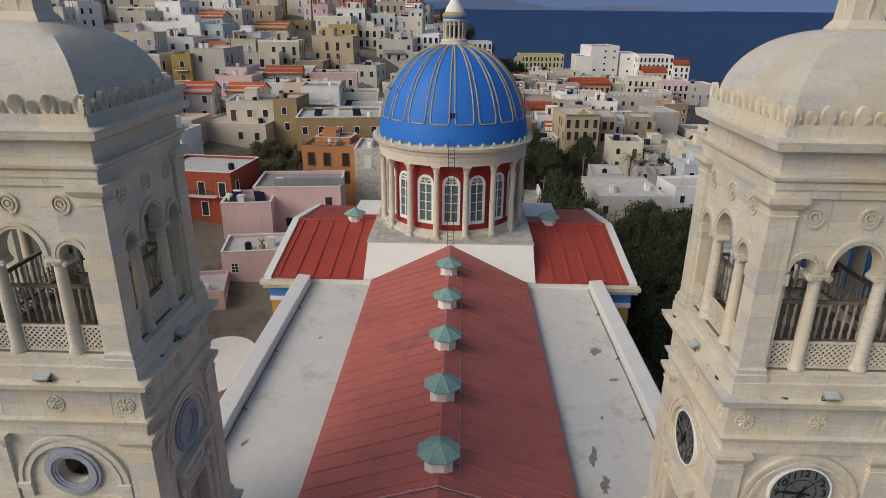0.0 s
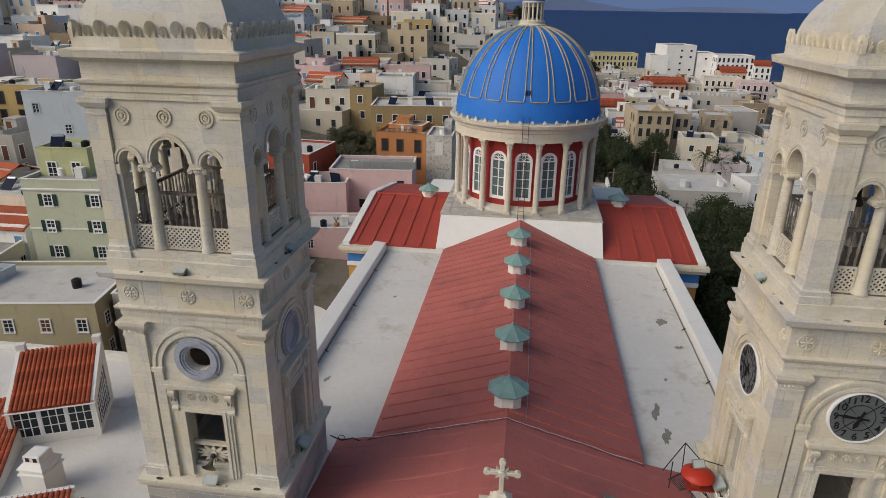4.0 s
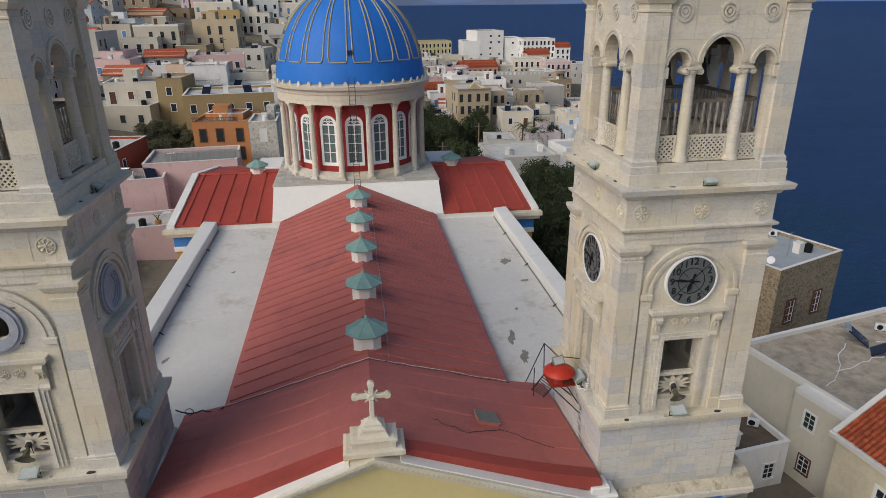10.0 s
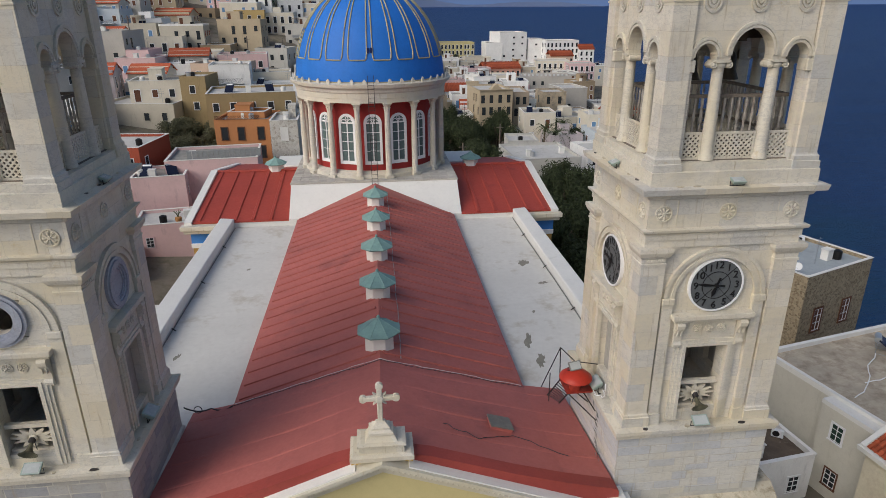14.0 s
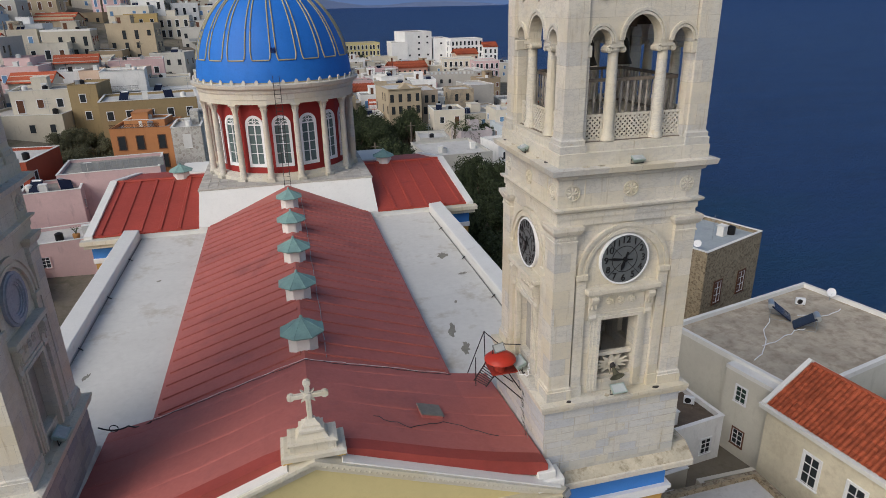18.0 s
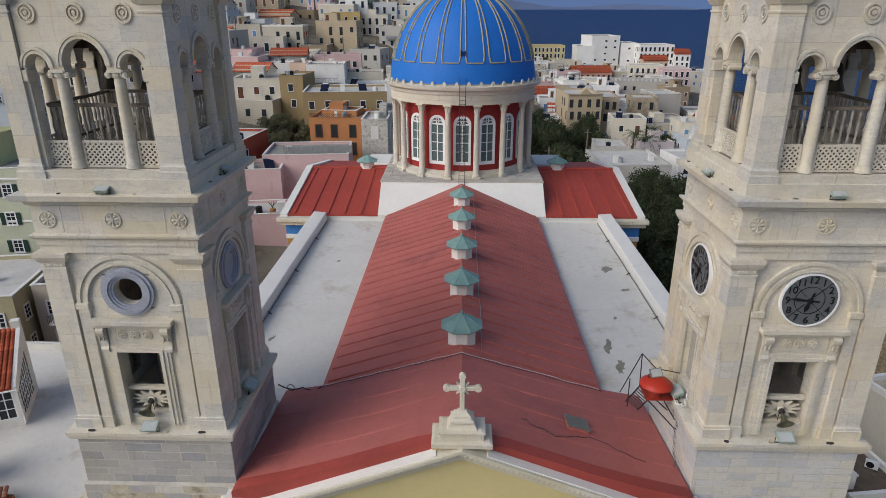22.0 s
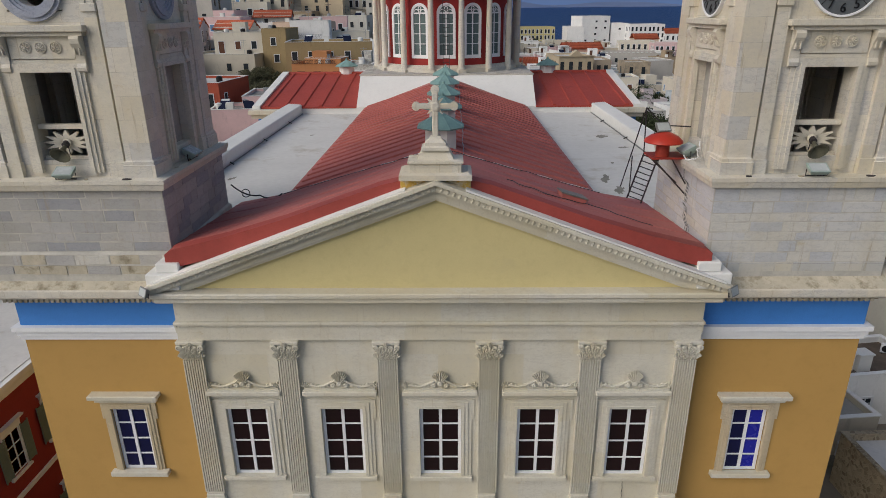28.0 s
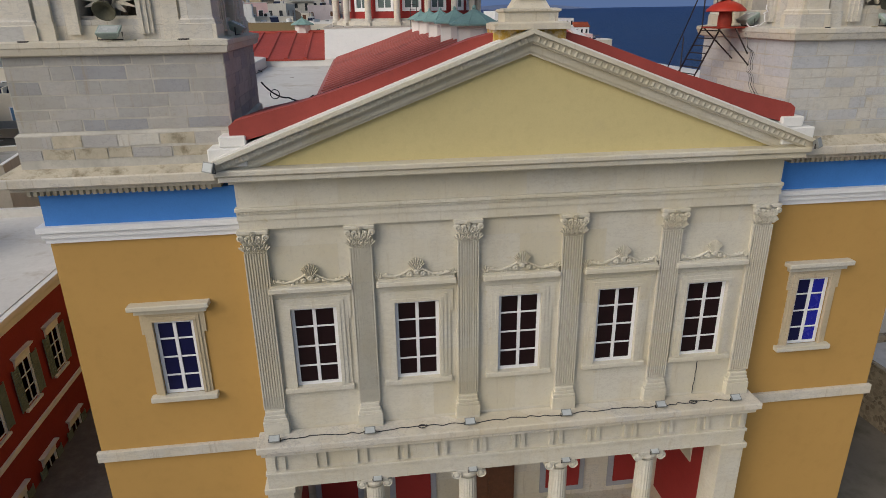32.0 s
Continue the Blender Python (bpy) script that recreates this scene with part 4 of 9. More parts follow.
def curved_arch_wall(bm, r0, r1, half, z0, z1, w, sill, spring):
    """One bay of a round wall with an arched opening."""
    n = 8
    us = [-half] + [-w + 2 * w * k / n for k in range(n + 1)] + [half]
    for a, b in zip(us, us[1:]):
        mid = (a + b) / 2
        lows = [(z0, z1)]
        if abs(mid) < w:
            za, zb = (spring + math.sqrt(max(0, w * w - u * u)) for u in (a, b))
            quads = [((z0, z0), (sill, sill)), ((za, zb), (z1, z1))]
        else:
            quads = [((z0, z0), (z1, z1))]
        for (la, lb), (ha, hb) in quads:
            def p(u, r, z):
                t = u / DR
                return Vector((r * math.sin(t), -r * math.cos(t), z))
            vs = [p(a, r0, la), p(b, r0, lb), p(b, r0, hb), p(a, r0, ha), p(a, r1, la), p(b, r1, lb), p(b, r1, hb), p(a, r1, ha)]
            vs = [bm.verts.new(v) for v in vs]
            for q in ((0, 1, 2, 3), (7, 6, 5, 4), (0, 4, 5, 1), (3, 2, 6, 7), (1, 5, 6, 2), (0, 3, 7, 4)):
                bm.faces.new([vs[k] for k in q])


half = math.pi * DR / NW
bm = B()
curved_arch_wall(bm, DR, DR - 0.4, half + 0.01, Z0 + 0.3, ZC, 0.60, Z0 + 1.25, 25.05)
me_wall = finish(bm)
bm = B()
WW = 0.78
box(bm, -WW, -0.56, -DR - 0.06, -DR + 0.12, Z0 + 1.1, 25.05)
box(bm, 0.56, WW, -DR - 0.06, -DR + 0.12, Z0 + 1.1, 25.05)
box(bm, -0.56, 0.56, -DR - 0.06, -DR + 0.12, Z0 + 1.1, Z0 + 1.38)
arch_band(bm, 0, 0.56, WW, 25.05, -DR - 0.06, -DR + 0.12, n=14)
me_frame = finish(bm)
bm = B()
box(bm, -0.045, 0.045, -DR - 0.02, -DR + 0.1, Z0 + 1.38, 25.05)
box(bm, -0.56, 0.56, -DR - 0.02, -DR + 0.1, 24.98, 25.1)
for z in (22.6, 23.4, 24.2):
    box(bm, -0.56, -0.045, -DR - 0.01, -DR + 0.08, z, z + 0.05)
    box(bm, 0.045, 0.56, -DR - 0.01, -DR + 0.08, z, z + 0.05)
for s in (-1, 1):
    arch_band(bm, s * 0.29, 0.20, 0.27, 25.1, -DR - 0.015, -DR + 0.08, n=10)
arch_band(bm, 0, 0.10, 0.15, 25.44, -DR - 0.015, -DR + 0.08, n=12, t1=2 * math.pi)
for s in (-1, 1):
    box(bm, s * 0.34 - 0.2, s * 0.34 + 0.2, -DR + 0.0, -DR + 0.01, 25.2, 25.205)
me_bars = finish(bm)
bm = B()
pts = [(-0.57, Z0 + 1.36), (0.57, Z0 + 1.36)] + [(0.57 * math.cos(math.pi * k / 12), 25.05 + 0.57 * math.sin(math.pi * k / 12)) for k in range(13)]
prism(bm, pts, -DR + 0.03, -DR + 0.05)
me_pane = finish(bm)
bm = B()
fl = []
for z, r in ((Z0 + 0.42, 0.31), (Z0 + 0.5, 0.27), (23.2, 0.265), (26.15, 0.225)):
    fl.append([Vector((r * math.cos(2 * math.pi * i / 14), -DC + r * math.sin(2 * math.pi * i / 14), z)) for i in range(14)])
loops(bm, fl)
me_col = finish(bm, True)
bm = B()
box(bm, -0.36, 0.36, -DC - 0.36, -DC + 0.36, Z0, Z0 + 0.22)
lathe(bm, [(0.36, Z0 + 0.22), (0.36, Z0 + 0.33), (0.29, Z0 + 0.42)], 14, Matrix.Translation((0, -DC, 0)))
me_cbase = finish(bm)
bm = B()
lathe(bm, [(0.225, 26.12), (0.25, 26.5), (0.36, 26.72)], 14, Matrix.Translation((0, -DC, 0)))
box(bm, -0.36, 0.36, -DC - 0.36, -DC + 0.36, 26.72, 26.84)
for i in range(8):
    q = Matrix.Translation((0, -DC, 0)) @ Matrix.Rotation(2 * math.pi * i / 8, 4, "Z")
    leaf(bm, q @ Matrix.Translation((0, -0.19, 26.14)), 0.17, 0.34, 0.14)
    if i % 2:
        leaf(bm, q @ Matrix.Translation((0, -0.2, 26.36)), 0.17, 0.36, 0.22)
me_cap = finish(bm)
for k in range(NW):
    rz = Matrix.Rotation(2 * math.pi * k / NW, 4, "Z")
    for nm, me, mt, lab in (("drum_wall", me_wall, M_DRUMRED, "crimson painted drum wall"),):
        w = part(nm, me, mt, dome, lab)
        w.matrix_basis = rz
    f = part("window", me_frame, M_TRIM, dome, "white arched window frame")
    f.matrix_basis = rz
    part("glazing", me_bars, M_TRIM, f)
    part("pane", me_pane, G_DRUM, f)
    c = part("column", me_col, M_MARBLE_PLAIN, dome, "pale stone column")
    c.matrix_basis = Matrix.Rotation(2 * math.pi * (k + 0.5) / NW, 4, "Z")
    part("column_base", me_cbase, M_MARBLE_PLAIN, c)
    part("capital", me_cap, M_MARBLE_PLAIN, c, "leafy capital")
bm = B()
lathe(bm, [(DR - 0.3, 26.84), (DC + 0.28, 26.84), (DC + 0.28, 27.2), (DC + 0.33, 27.22), (DC + 0.33, 27.62), (DC + 0.42, 27.7), (DC + 0.46, 27.95), (DC + 0.78, 28.12), (DC + 0.86, 28.38), (DC + 0.5, 28.46), (DC + 0.1, 28.5)], 96)
part("drum_cornice", bm, M_MARBLE_PLAIN, dome, "round stone cornice", True)
SHELL_R, SHELL_H, SHELL_Z = 6.72, 7.85, 28.45


def shell(t, lift=0.0):
    """Profile of the dome: radius and height at t from 0 (foot) to 1 (top)."""
    a = t * math.pi / 2 * 0.93
    return (SHELL_R + lift) * math.cos(a) ** 0.94, SHELL_Z + (SHELL_H + lift) * math.sin(a) ** 1.02


bm = B()
prof = [(SHELL_R + 0.02, SHELL_Z - 0.25)] + [shell(k / 22) for k in range(23)]
lathe(bm, prof, 128)
part("shell", bm, M_BLUE_DOME, dome, "bright blue painted dome shell", True)
NR = 20
for k in range(NR):
    c0, c1 = 2 * math.pi * k / NR, 2 * math.pi * (k + 1) / NR
    bm = B()
    g = 0.035
    t0, t1 = 0.165, 0.985
    def on(a, t, lift):
        r, z = shell(t, lift)
        return Vector((r * math.sin(a), -r * math.cos(a), z))
    path = [on(c0 + g + (c1 - c0 - 2 * g) * 0.5, t0 - 0.002, 0.03)]
    m_ = 9
    foot = [on(c0 + g + 0.02 + (c1 - c0 - 2 * g - 0.04) * i / m_, t0, 0.03) for i in range(m_ + 1)]
    left = [on(c0 + g + 0.02 * max(0, 1 - (t - t0) * 40), t, 0.03) for t in (t0 + 0.012 + (t1 - t0) * i / 22 for i in range(23))]
    right = [on(c1 - g - 0.02 * max(0, 1 - (t - t0) * 40), t, 0.03) for t in (t0 + 0.012 + (t1 - t0) * i / 22 for i in range(23))]
    sweep(bm, left[::-1] + foot + right, 0.06, 6)
    part("gilt_rib", bm, M_GOLD, dome, "raised gilt line")
bm = B()
lathe(bm, [(SHELL_R + 0.06, SHELL_Z - 0.02), (SHELL_R + 0.06, SHELL_Z + 0.1), (SHELL_R - 0.02, SHELL_Z + 0.12)], 96)
part("gilt_foot", bm, M_GOLD, dome)
for k in range(42):
    a = 2 * math.pi * (k + 0.5) / 42
    bm = B()
    q = Matrix.Rotation(a, 4, "Z") @ Matrix.Translation((0, -DC - 0.58, 28.42))
    pts = [(-0.14, 0), (0.14, 0), (0.15, 0.16), (0.10, 0.3), (0, 0.4), (-0.10, 0.3), (-0.15, 0.16)]
    prism(bm, pts, -0.05, 0.06, q)
    part("antefix", bm, M_MARBLE_PLAIN, dome)
# hatch and ladder
bm = B()
for s in (-1, 1):
    r, z = shell(0.235)
    box(bm, s * 0.13 - 0.08, s * 0.13 + 0.08, -r - 0.14, -r + 0.1, z - 0.2, z + 0.2)
part("hatch", bm, glass("dark_blue_opening", (0.01, 0.02, 0.09), 0.5), dome, "two small dark openings")
bm = B()
for s in (-1, 1):
    sweep(bm, [(s * 0.25, -HB - 0.25, BASE_Z - 0.4), (s * 0.25, -DC - 0.75, BASE_Z + 1.5), (s * 0.25, -DC - 0.85, 28.5), (s * 0.25, -DC - 0.1, 29.2), (s * 0.25, -DC + 0.1, 30.3)], 0.025, 5)
for i in range(24):
    z = BASE_Z + 0.2 + i * 0.34
    y = -DC - 0.75 - 0.1 * min(1, i / 22)
    sweep(bm, [(-0.25, y, z), (0.25, y, z)], 0.018, 5)
part("ladder", bm, M_STEEL, dome, "thin iron access ladder")
# lantern
bm = B()
lathe(bm, [(1.25, 36.15), (1.3, 36.3), (1.15, 36.4), (1.15, 36.62), (1.0, 36.7)], 32)
lathe(bm, [(0.72, 36.68), (0.72, 38.1)], 24)
lathe(bm, [(0.95, 38.1), (1.02, 38.2), (0.95, 38.32)], 32)
lantern = part("lantern", bm, M_MARBLE_PLAIN, dome, "small white lantern with slim columns", True)
for k in range(14):
    a = 2 * math.pi * k / 14
    bm = B()
    lathe(bm, [(0.10, 36.7), (0.085, 36.8), (0.075, 37.95), (0.11, 38.1)], 8, Matrix.Translation((0.9 * math.sin(a), -0.9 * math.cos(a), 0)))
    part("colonnette", bm, M_MARBLE_PLAIN, lantern)
    bm = B()
    q = Matrix.Rotation(a + math.pi / 14, 4, "Z")
    box(bm, -0.1, 0.1, -0.74, -0.70, 36.85, 37.8, q)
    part("slit", bm, G_DARK, lantern)
bm = B()
lathe(bm, [(1.0, 38.32), (1.0, 38.45)], 32)
part("blue_ring", bm, M_BLUE_DOME, lantern)
bm = B()
lathe(bm, [(1.02, 38.45), (1.08, 38.6), (1.0, 38.78), (0.8, 38.9)], 32)
part("gilt_ring", bm, M_GOLD, lantern)
bm = B()
lathe(bm, [(0.86, 38.88), (0.72, 39.25), (0.42, 39.7), (0.28, 40.2), (0.2, 40.4)], 24)
part("cap", bm, M_WHITE, lantern, "white bell-shaped cap", True)


# ---- bell towers ----
TY = 2.85
TOWER_X = 10.86


def lattice(bm, u0, u1, o, z0, z1, m, pitch=0.16, d=0.05):
    """A pierced marble screen of crossing bars in a frame."""
    w = 0.022
    box(bm, u0, u1, -o - d, -o, z0, z0 + 0.07, m)
    box(bm, u0, u1, -o - d, -o, z1 - 0.07, z1, m)
    box(bm, u0, u0 + 0.06, -o - d, -o, z0 + 0.07, z1 - 0.07, m)
    box(bm, u1 - 0.06, u1, -o - d, -o, z0 + 0.07, z1 - 0.07, m)
    a0, a1, b0, b1 = u0 + 0.05, u1 - 0.05, z0 + 0.06, z1 - 0.06
    for s in (1, -1):
        k = -(b1 - b0)
        while k < a1 - a0:
            # the line u = a0 + k + t (or mirrored), z = b0 + t
            t0, t1 = max(0, -k), min(b1 - b0, a1 - a0 - k)
            if t1 - t0 > 0.03:
                p = [(a0 + k + t0, b0 + t0), (a0 + k + t1, b0 + t1)]
                if s < 0:
                    p = [(a0 + a1 - u, z) for u, z in p]
                (ua, za), (ub, zb) = p
                prism(bm, [(ua - w * 1.6, za), (ua + w * 1.6, za), (ub + w * 1.6, zb), (ub - w * 1.6, zb)], -o - d * (0.8 if s > 0 else 0.72), -o - 0.008, m)
            k += pitch
    return bm


def shell(bm, q, w, h, n=9):
    """One upright leaf plaque with a fluted, fan-shaped front."""
    front, back = [], []
    for i in range(2 * n + 1):
        a = radians(-100 + 200 * i / (2 * n))
        p = (w * math.sin(a), h * (0.38 + 0.62 * math.cos(a)) if abs(a) < math.pi / 2 else h * 0.38 * (1 - (abs(a) - math.pi / 2) / radians(10)))
        front.append(bm.verts.new(q @ Vector((p[0], -(0.075 if i % 2 else 0.025), p[1]))))
        back.append(bm.verts.new(q @ Vector((p[0], 0.07, p[1]))))
    c = bm.verts.new(q @ Vector((0, -0.05, 0.0)))
    for i in range(2 * n):
        bm.faces.new((c, front[i + 1], front[i]))
        bm.faces.new((front[i], front[i + 1], back[i + 1], back[i]))
    bm.faces.new(back)


def console(bm, u, o, z0, z1, m, w=0.13):
    """A scroll bracket."""
    pts = []
    h = z1 - z0
    prof = [(0.03, 0.0), (0.10, 0.04), (0.12, 0.14), (0.07, 0.25), (0.08, 0.45), (0.16, 0.66), (0.25, 0.80), (0.27, 0.92), (0.22, 1.0)]
    loops(bm, [[m @ Vector((u + s * w, -(o + d), z0 + h * t)) for s in (-1, 1)] + [m @ Vector((u + s * w, -o + 0.01, z0 + h * t)) for s in (1, -1)] for d, t in prof])
    for s in (-0.5, 0.5):
        box(bm, u + s * w - 0.015, u + s * w + 0.015, -o - 0.2, -o - 0.05, z0 + h * 0.5, z0 + h * 0.7, m)


NUMERALS = [text_mesh(str(k), 0.34) for k in range(1, 13)]


def clock_face(tower, m, o, z, R=0.86):
    bm = B()
    arch_band(bm, 0, R, R + 0.055, z, -o - 0.125, -o, m, 40, 0, 2 * math.pi)
    ring = part("clock", bm, M_TRIM, tower, "round clock in a white rim")
    bm = B()
    disc(bm, 0, z, [(R + 0.01, o), (R + 0.01, o + 0.10), (0.01, o + 0.10)], m, 40)
    part("clock_face", bm, M_CLOCK, ring, "dark slate face with black numerals")
    for k in range(12):
        a = math.pi / 2 - 2 * math.pi * (k + 1) / 12
        nb = part("numeral", NUMERALS[k], M_BLACK, ring)
        nb.matrix_basis = m @ Matrix.Translation((0.69 * R * math.cos(a) / 0.86 * 1.0, -o - 0.115, z + 0.69 * R * math.sin(a) / 0.86)) @ Matrix.Rotation(math.pi / 2, 4, "X")
    bm = B()
    arch_band(bm, 0, 0.455, 0.475, z, -o - 0.112, -o - 0.09, m, 32, 0, 2 * math.pi)
    for k in range(4):
        q = m @ Matrix.Translation((0, 0, z)) @ Matrix.Rotation(radians(45 + 90 * k), 4, "Y")
        box(bm, -0.008, 0.008, -o - 0.112, -o - 0.09, 0.18, R, q)
    part("dial_ring", bm, M_BLACK, ring)
    for ang, ln, w in ((-84, 0.66, 0.05), (-162, 0.42, 0.07)):
        bm = B()
        q = m @ Matrix.Translation((0, -o - 0.15, z)) @ Matrix.Rotation(radians(ang), 4, "Y")
        prism(bm, [(-w * 0.5, -0.28), (w * 0.5, -0.28), (w * 0.35, 0), (w, ln * 0.62), (0, ln), (-w, ln * 0.62), (-w * 0.35, 0)], -0.012, 0.012, q)
        part("pointer", bm, M_BLACK, ring)
    bm = B()
    disc(bm, 0, z, [(0.07, o + 0.1), (0.07, o + 0.2), (0.01, o + 0.2)], m, 12)
    part("hub", bm, M_BLACK, ring)


def tower(cx, clocks, oculus_open):
    tw = thing("bell_tower", "square weathered marble bell tower with a stone dome" + (" and black clocks" if clocks else " and round openings"), "bell tower", "bell towers", at=(cx, TY, 0))
    side = [Matrix.Rotation(math.pi / 2 * k, 4, "Z") for k in range(4)]
    # pedestal of coursed blocks
    bm = B()
    box(bm, -2.72, 2.72, -2.60, 2.60, 17.3, 20.42)
    ped = part("pedestal", bm, M_MORTAR, tw, "pedestal of grey marble blocks")
    random.seed(11 if cx < 0 else 12)
    z = 18.45 if cx < 0 else 17.72
    while z < 20.4:
        h = min(random.uniform(0.27, 0.38), 20.42 - z)
        if 20.42 - z - h < 0.2:
            h = 20.42 - z
        for s in range(4):
            hw, ho = (2.72, 2.60) if s % 2 == 0 else (2.60, 2.72)
            u = -hw
            while u < hw - 0.02:
                w = random.uniform(0.5, 1.4)
                if hw - u - w < 0.4:
                    w = hw - u
                if s == 0 or (s == 1 and cx < 0) or (s == 3 and cx > 0):
                    bm = B()
                    d = random.uniform(0.004, 0.011) + (0.013 if s == 1 else 0.0)
                    j = [random.uniform(-0.014, 0.014) for _ in range(8)]
                    g = 0.009 if s == 1 else 0.02
                    x0, x1, z0, z1 = u + g, u + w - g, z + g, z + h - g
                    loops(bm, [[side[s] @ Vector(p) for p in ((x0 + j[0], y, z0 + j[1]), ((x0 + x1) / 2, y, z0 + j[6]), (x1 + j[2], y, z0 + j[3]), (x1 + j[4], y, z1 + j[5]), ((x0 + x1) / 2, y, z1 + j[7]), (x0 + j[1], y, z1 + j[0]))] for y in (-ho - d, -ho + 0.01)])
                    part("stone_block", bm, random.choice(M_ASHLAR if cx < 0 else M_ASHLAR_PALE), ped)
                u += w
        z += h
    if cx < 0:
        bm = B()
        rings(bm, 0, 0, 2.72, 2.60, [(0.10, 17.3), (0.10, 18.38), (0.03, 18.44), (0.0, 18.45)])
        foot = part("footing", bm, M_MORTAR, tw, "cream stone footing with crumbling mortar")
        for z0, z1 in ((17.74, 18.02), (18.06, 18.36)):
            u = -2.8 + random.uniform(-0.3, 0)
            while u < 2.78:
                w = random.uniform(0.55, 1.2)
                x0, x1 = max(-2.81, u + 0.02), min(2.81, u + w - 0.02)
                if x1 - x0 > 0.15:
                    bm = B()
                    y = -2.70 - random.uniform(0.006, 0.02)
                    j = [random.uniform(-0.02, 0.02) for _ in range(6)]
                    prism(bm, [(x0, z0 + j[0]), ((x0 + x1) / 2, z0 + j[1]), (x1, z0 + j[2]), (x1, z1 + j[3]), ((x0 + x1) / 2, z1 + j[4]), (x0, z1 + j[5])], y, -2.69)
                    part("stone_block", bm, random.choice((M_ASHLAR_PALE[1], M_ASHLAR[1], M_LEDGE)), foot)
                u += w
        bm = B()
        box(bm, 2.6, 2.732, -2.595, 2.595, 17.3, 20.41, bevel=0.01)
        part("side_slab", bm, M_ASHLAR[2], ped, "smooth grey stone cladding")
    bm = B()
    rings(bm, 0, 0, 2.72, 2.62, [(0.06, 20.38), (0.16, 20.42), (0.2, 20.58), (0.22, 20.60), (0.22, 20.72), (0.0, 20.76)])
    part("ledge", bm, M_MARBLE_PLAIN, tw, "weathered marble ledge")
    # crumbled mortar and dirt on the ledges
    for k in range(16):
        sd = side[(0, 1 if cx < 0 else 3)[k % 2]]
        zz, oo = ((20.745, 2.72), (29.29, 2.66))[k // 8]
        u, wd = random.uniform(-2.2, 2.2), random.uniform(0.05, 0.16)
        bm = B()
        loops(bm, [[sd @ Vector((u + wd * math.cos(t) * random.uniform(0.6, 1.2), -oo + 0.06 * math.sin(t), z)) for t in (0.785 * i for i in range(8))] for z in (zz - 0.01, zz + 0.025)])
        part("debris", bm, M_LEDGE if k % 3 else M_STEEL, tw, "dark crumbs of mortar and dirt")
    # shaft
    H, D = 2.58, 2.52
    for s in range(4):
        m = side[s]
        O = D if s % 2 == 0 else H
        U = H if s % 2 == 0 else D
        vis = s in (0, 1, 3)
        bm = B()
        box(bm, -U + 0.7, -0.76, -O + 0.14, -O + 0.7, 20.7, 27.3, m)
        box(bm, 0.76, U - 0.7, -O + 0.14, -O + 0.7, 20.7, 27.3, m)
        box(bm, -0.76, 0.76, -O + 0.14, -O + 0.7, 20.7, 21.25, m)
        hole = oculus_open and s == 0
        box(bm, -0.76, 0.76, -O + 0.14, -O + 0.7, 23.74, 25.35 if hole else 27.3, m)
        if hole:
            n_ = 20
            for i in range(n_):
                a0, a1 = 2 * math.pi * i / n_, 2 * math.pi * (i + 1) / n_
                def rim(a):
                    c, s_ = math.cos(a), math.sin(a)
                    f = 1 / max(abs(c) / 0.76, abs(s_) / 0.6)
                    return (c * f, 25.95 + s_ * f)
                q = [(0.47 * math.cos(a0), 25.95 + 0.47 * math.sin(a0)), rim(a0), rim(a1), (0.47 * math.cos(a1), 25.95 + 0.47 * math.sin(a1))]
                prism(bm, q, -O + 0.14, -O + 0.45, m)
            box(bm, -0.76, 0.76, -O + 0.14, -O + 0.7, 26.55, 27.3, m)
        part("shaft_wall", bm, M_MARBLE, tw, "marble wall")
        # corner piers
        bm = B()
        rings(bm, -U + 0.39, -O + 0.39, 0.39, 0.39, [(0.08, 20.7), (0.08, 21.12), (0.05, 21.14), (0.05, 21.22), (0.01, 21.26), (0.0, 21.32), (0.0, 26.72), (0.03, 26.73), (0.03, 26.8), (0.0, 26.81), (0.0, 26.98), (0.05, 27.0), (0.10, 27.09), (0.15, 27.2), (0.15, 27.32)], m)
        for i in range(6):
            disc(bm, -U + 0.1 + i * 0.116, 26.89, [(0.05, O), (0.05, O + 0.03), (0.01, O + 0.035)], m, 8)
        part("corner_pier", bm, M_MARBLE, tw, "marble corner pier")
        if not vis:
            continue
        # arch with its slim supports
        bm = B()
        for r0, r1, d in ((1.35, 1.46, 0.105), (1.46, 1.58, 0.065), (1.58, 1.70, 0.118)):
            arch_band(bm, 0, r0, r1, 25.55, -O + 0.14 - d, -O + 0.15, m, 22)
        for sg in (-1, 1):
            a, b = sorted((sg * 1.36, sg * 1.72))
            box(bm, a, b, -O + 0.03, -O + 0.15, 21.2, 25.33, m)
            box(bm, a - 0.04, b + 0.04, -O - 0.03, -O + 0.15, 25.33, 25.55, m, 0.02)
            box(bm, a - 0.04, b + 0.04, -O - 0.02, -O + 0.15, 20.72, 21.2, m)
        part("arch", bm, M_MARBLE_PLAIN, tw, "moulded blind arch")
        # window frame
        bm = B()
        inner = 0.0
        for a, d in ((0.12, 0.15), (0.24, 0.11), (0.34, 0.07)):
            box(bm, -0.72 - a, -0.72 - inner, -O + 0.14 - d, -O + 0.16, 20.9, 23.76 + a, m)
            box(bm, 0.72 + inner, 0.72 + a, -O + 0.14 - d, -O + 0.16, 20.9, 23.76 + a, m)
            box(bm, -0.72 - inner, 0.72 + inner, -O + 0.14 - d, -O + 0.16, 23.76 + inner, 23.76 + a, m)
            inner = a
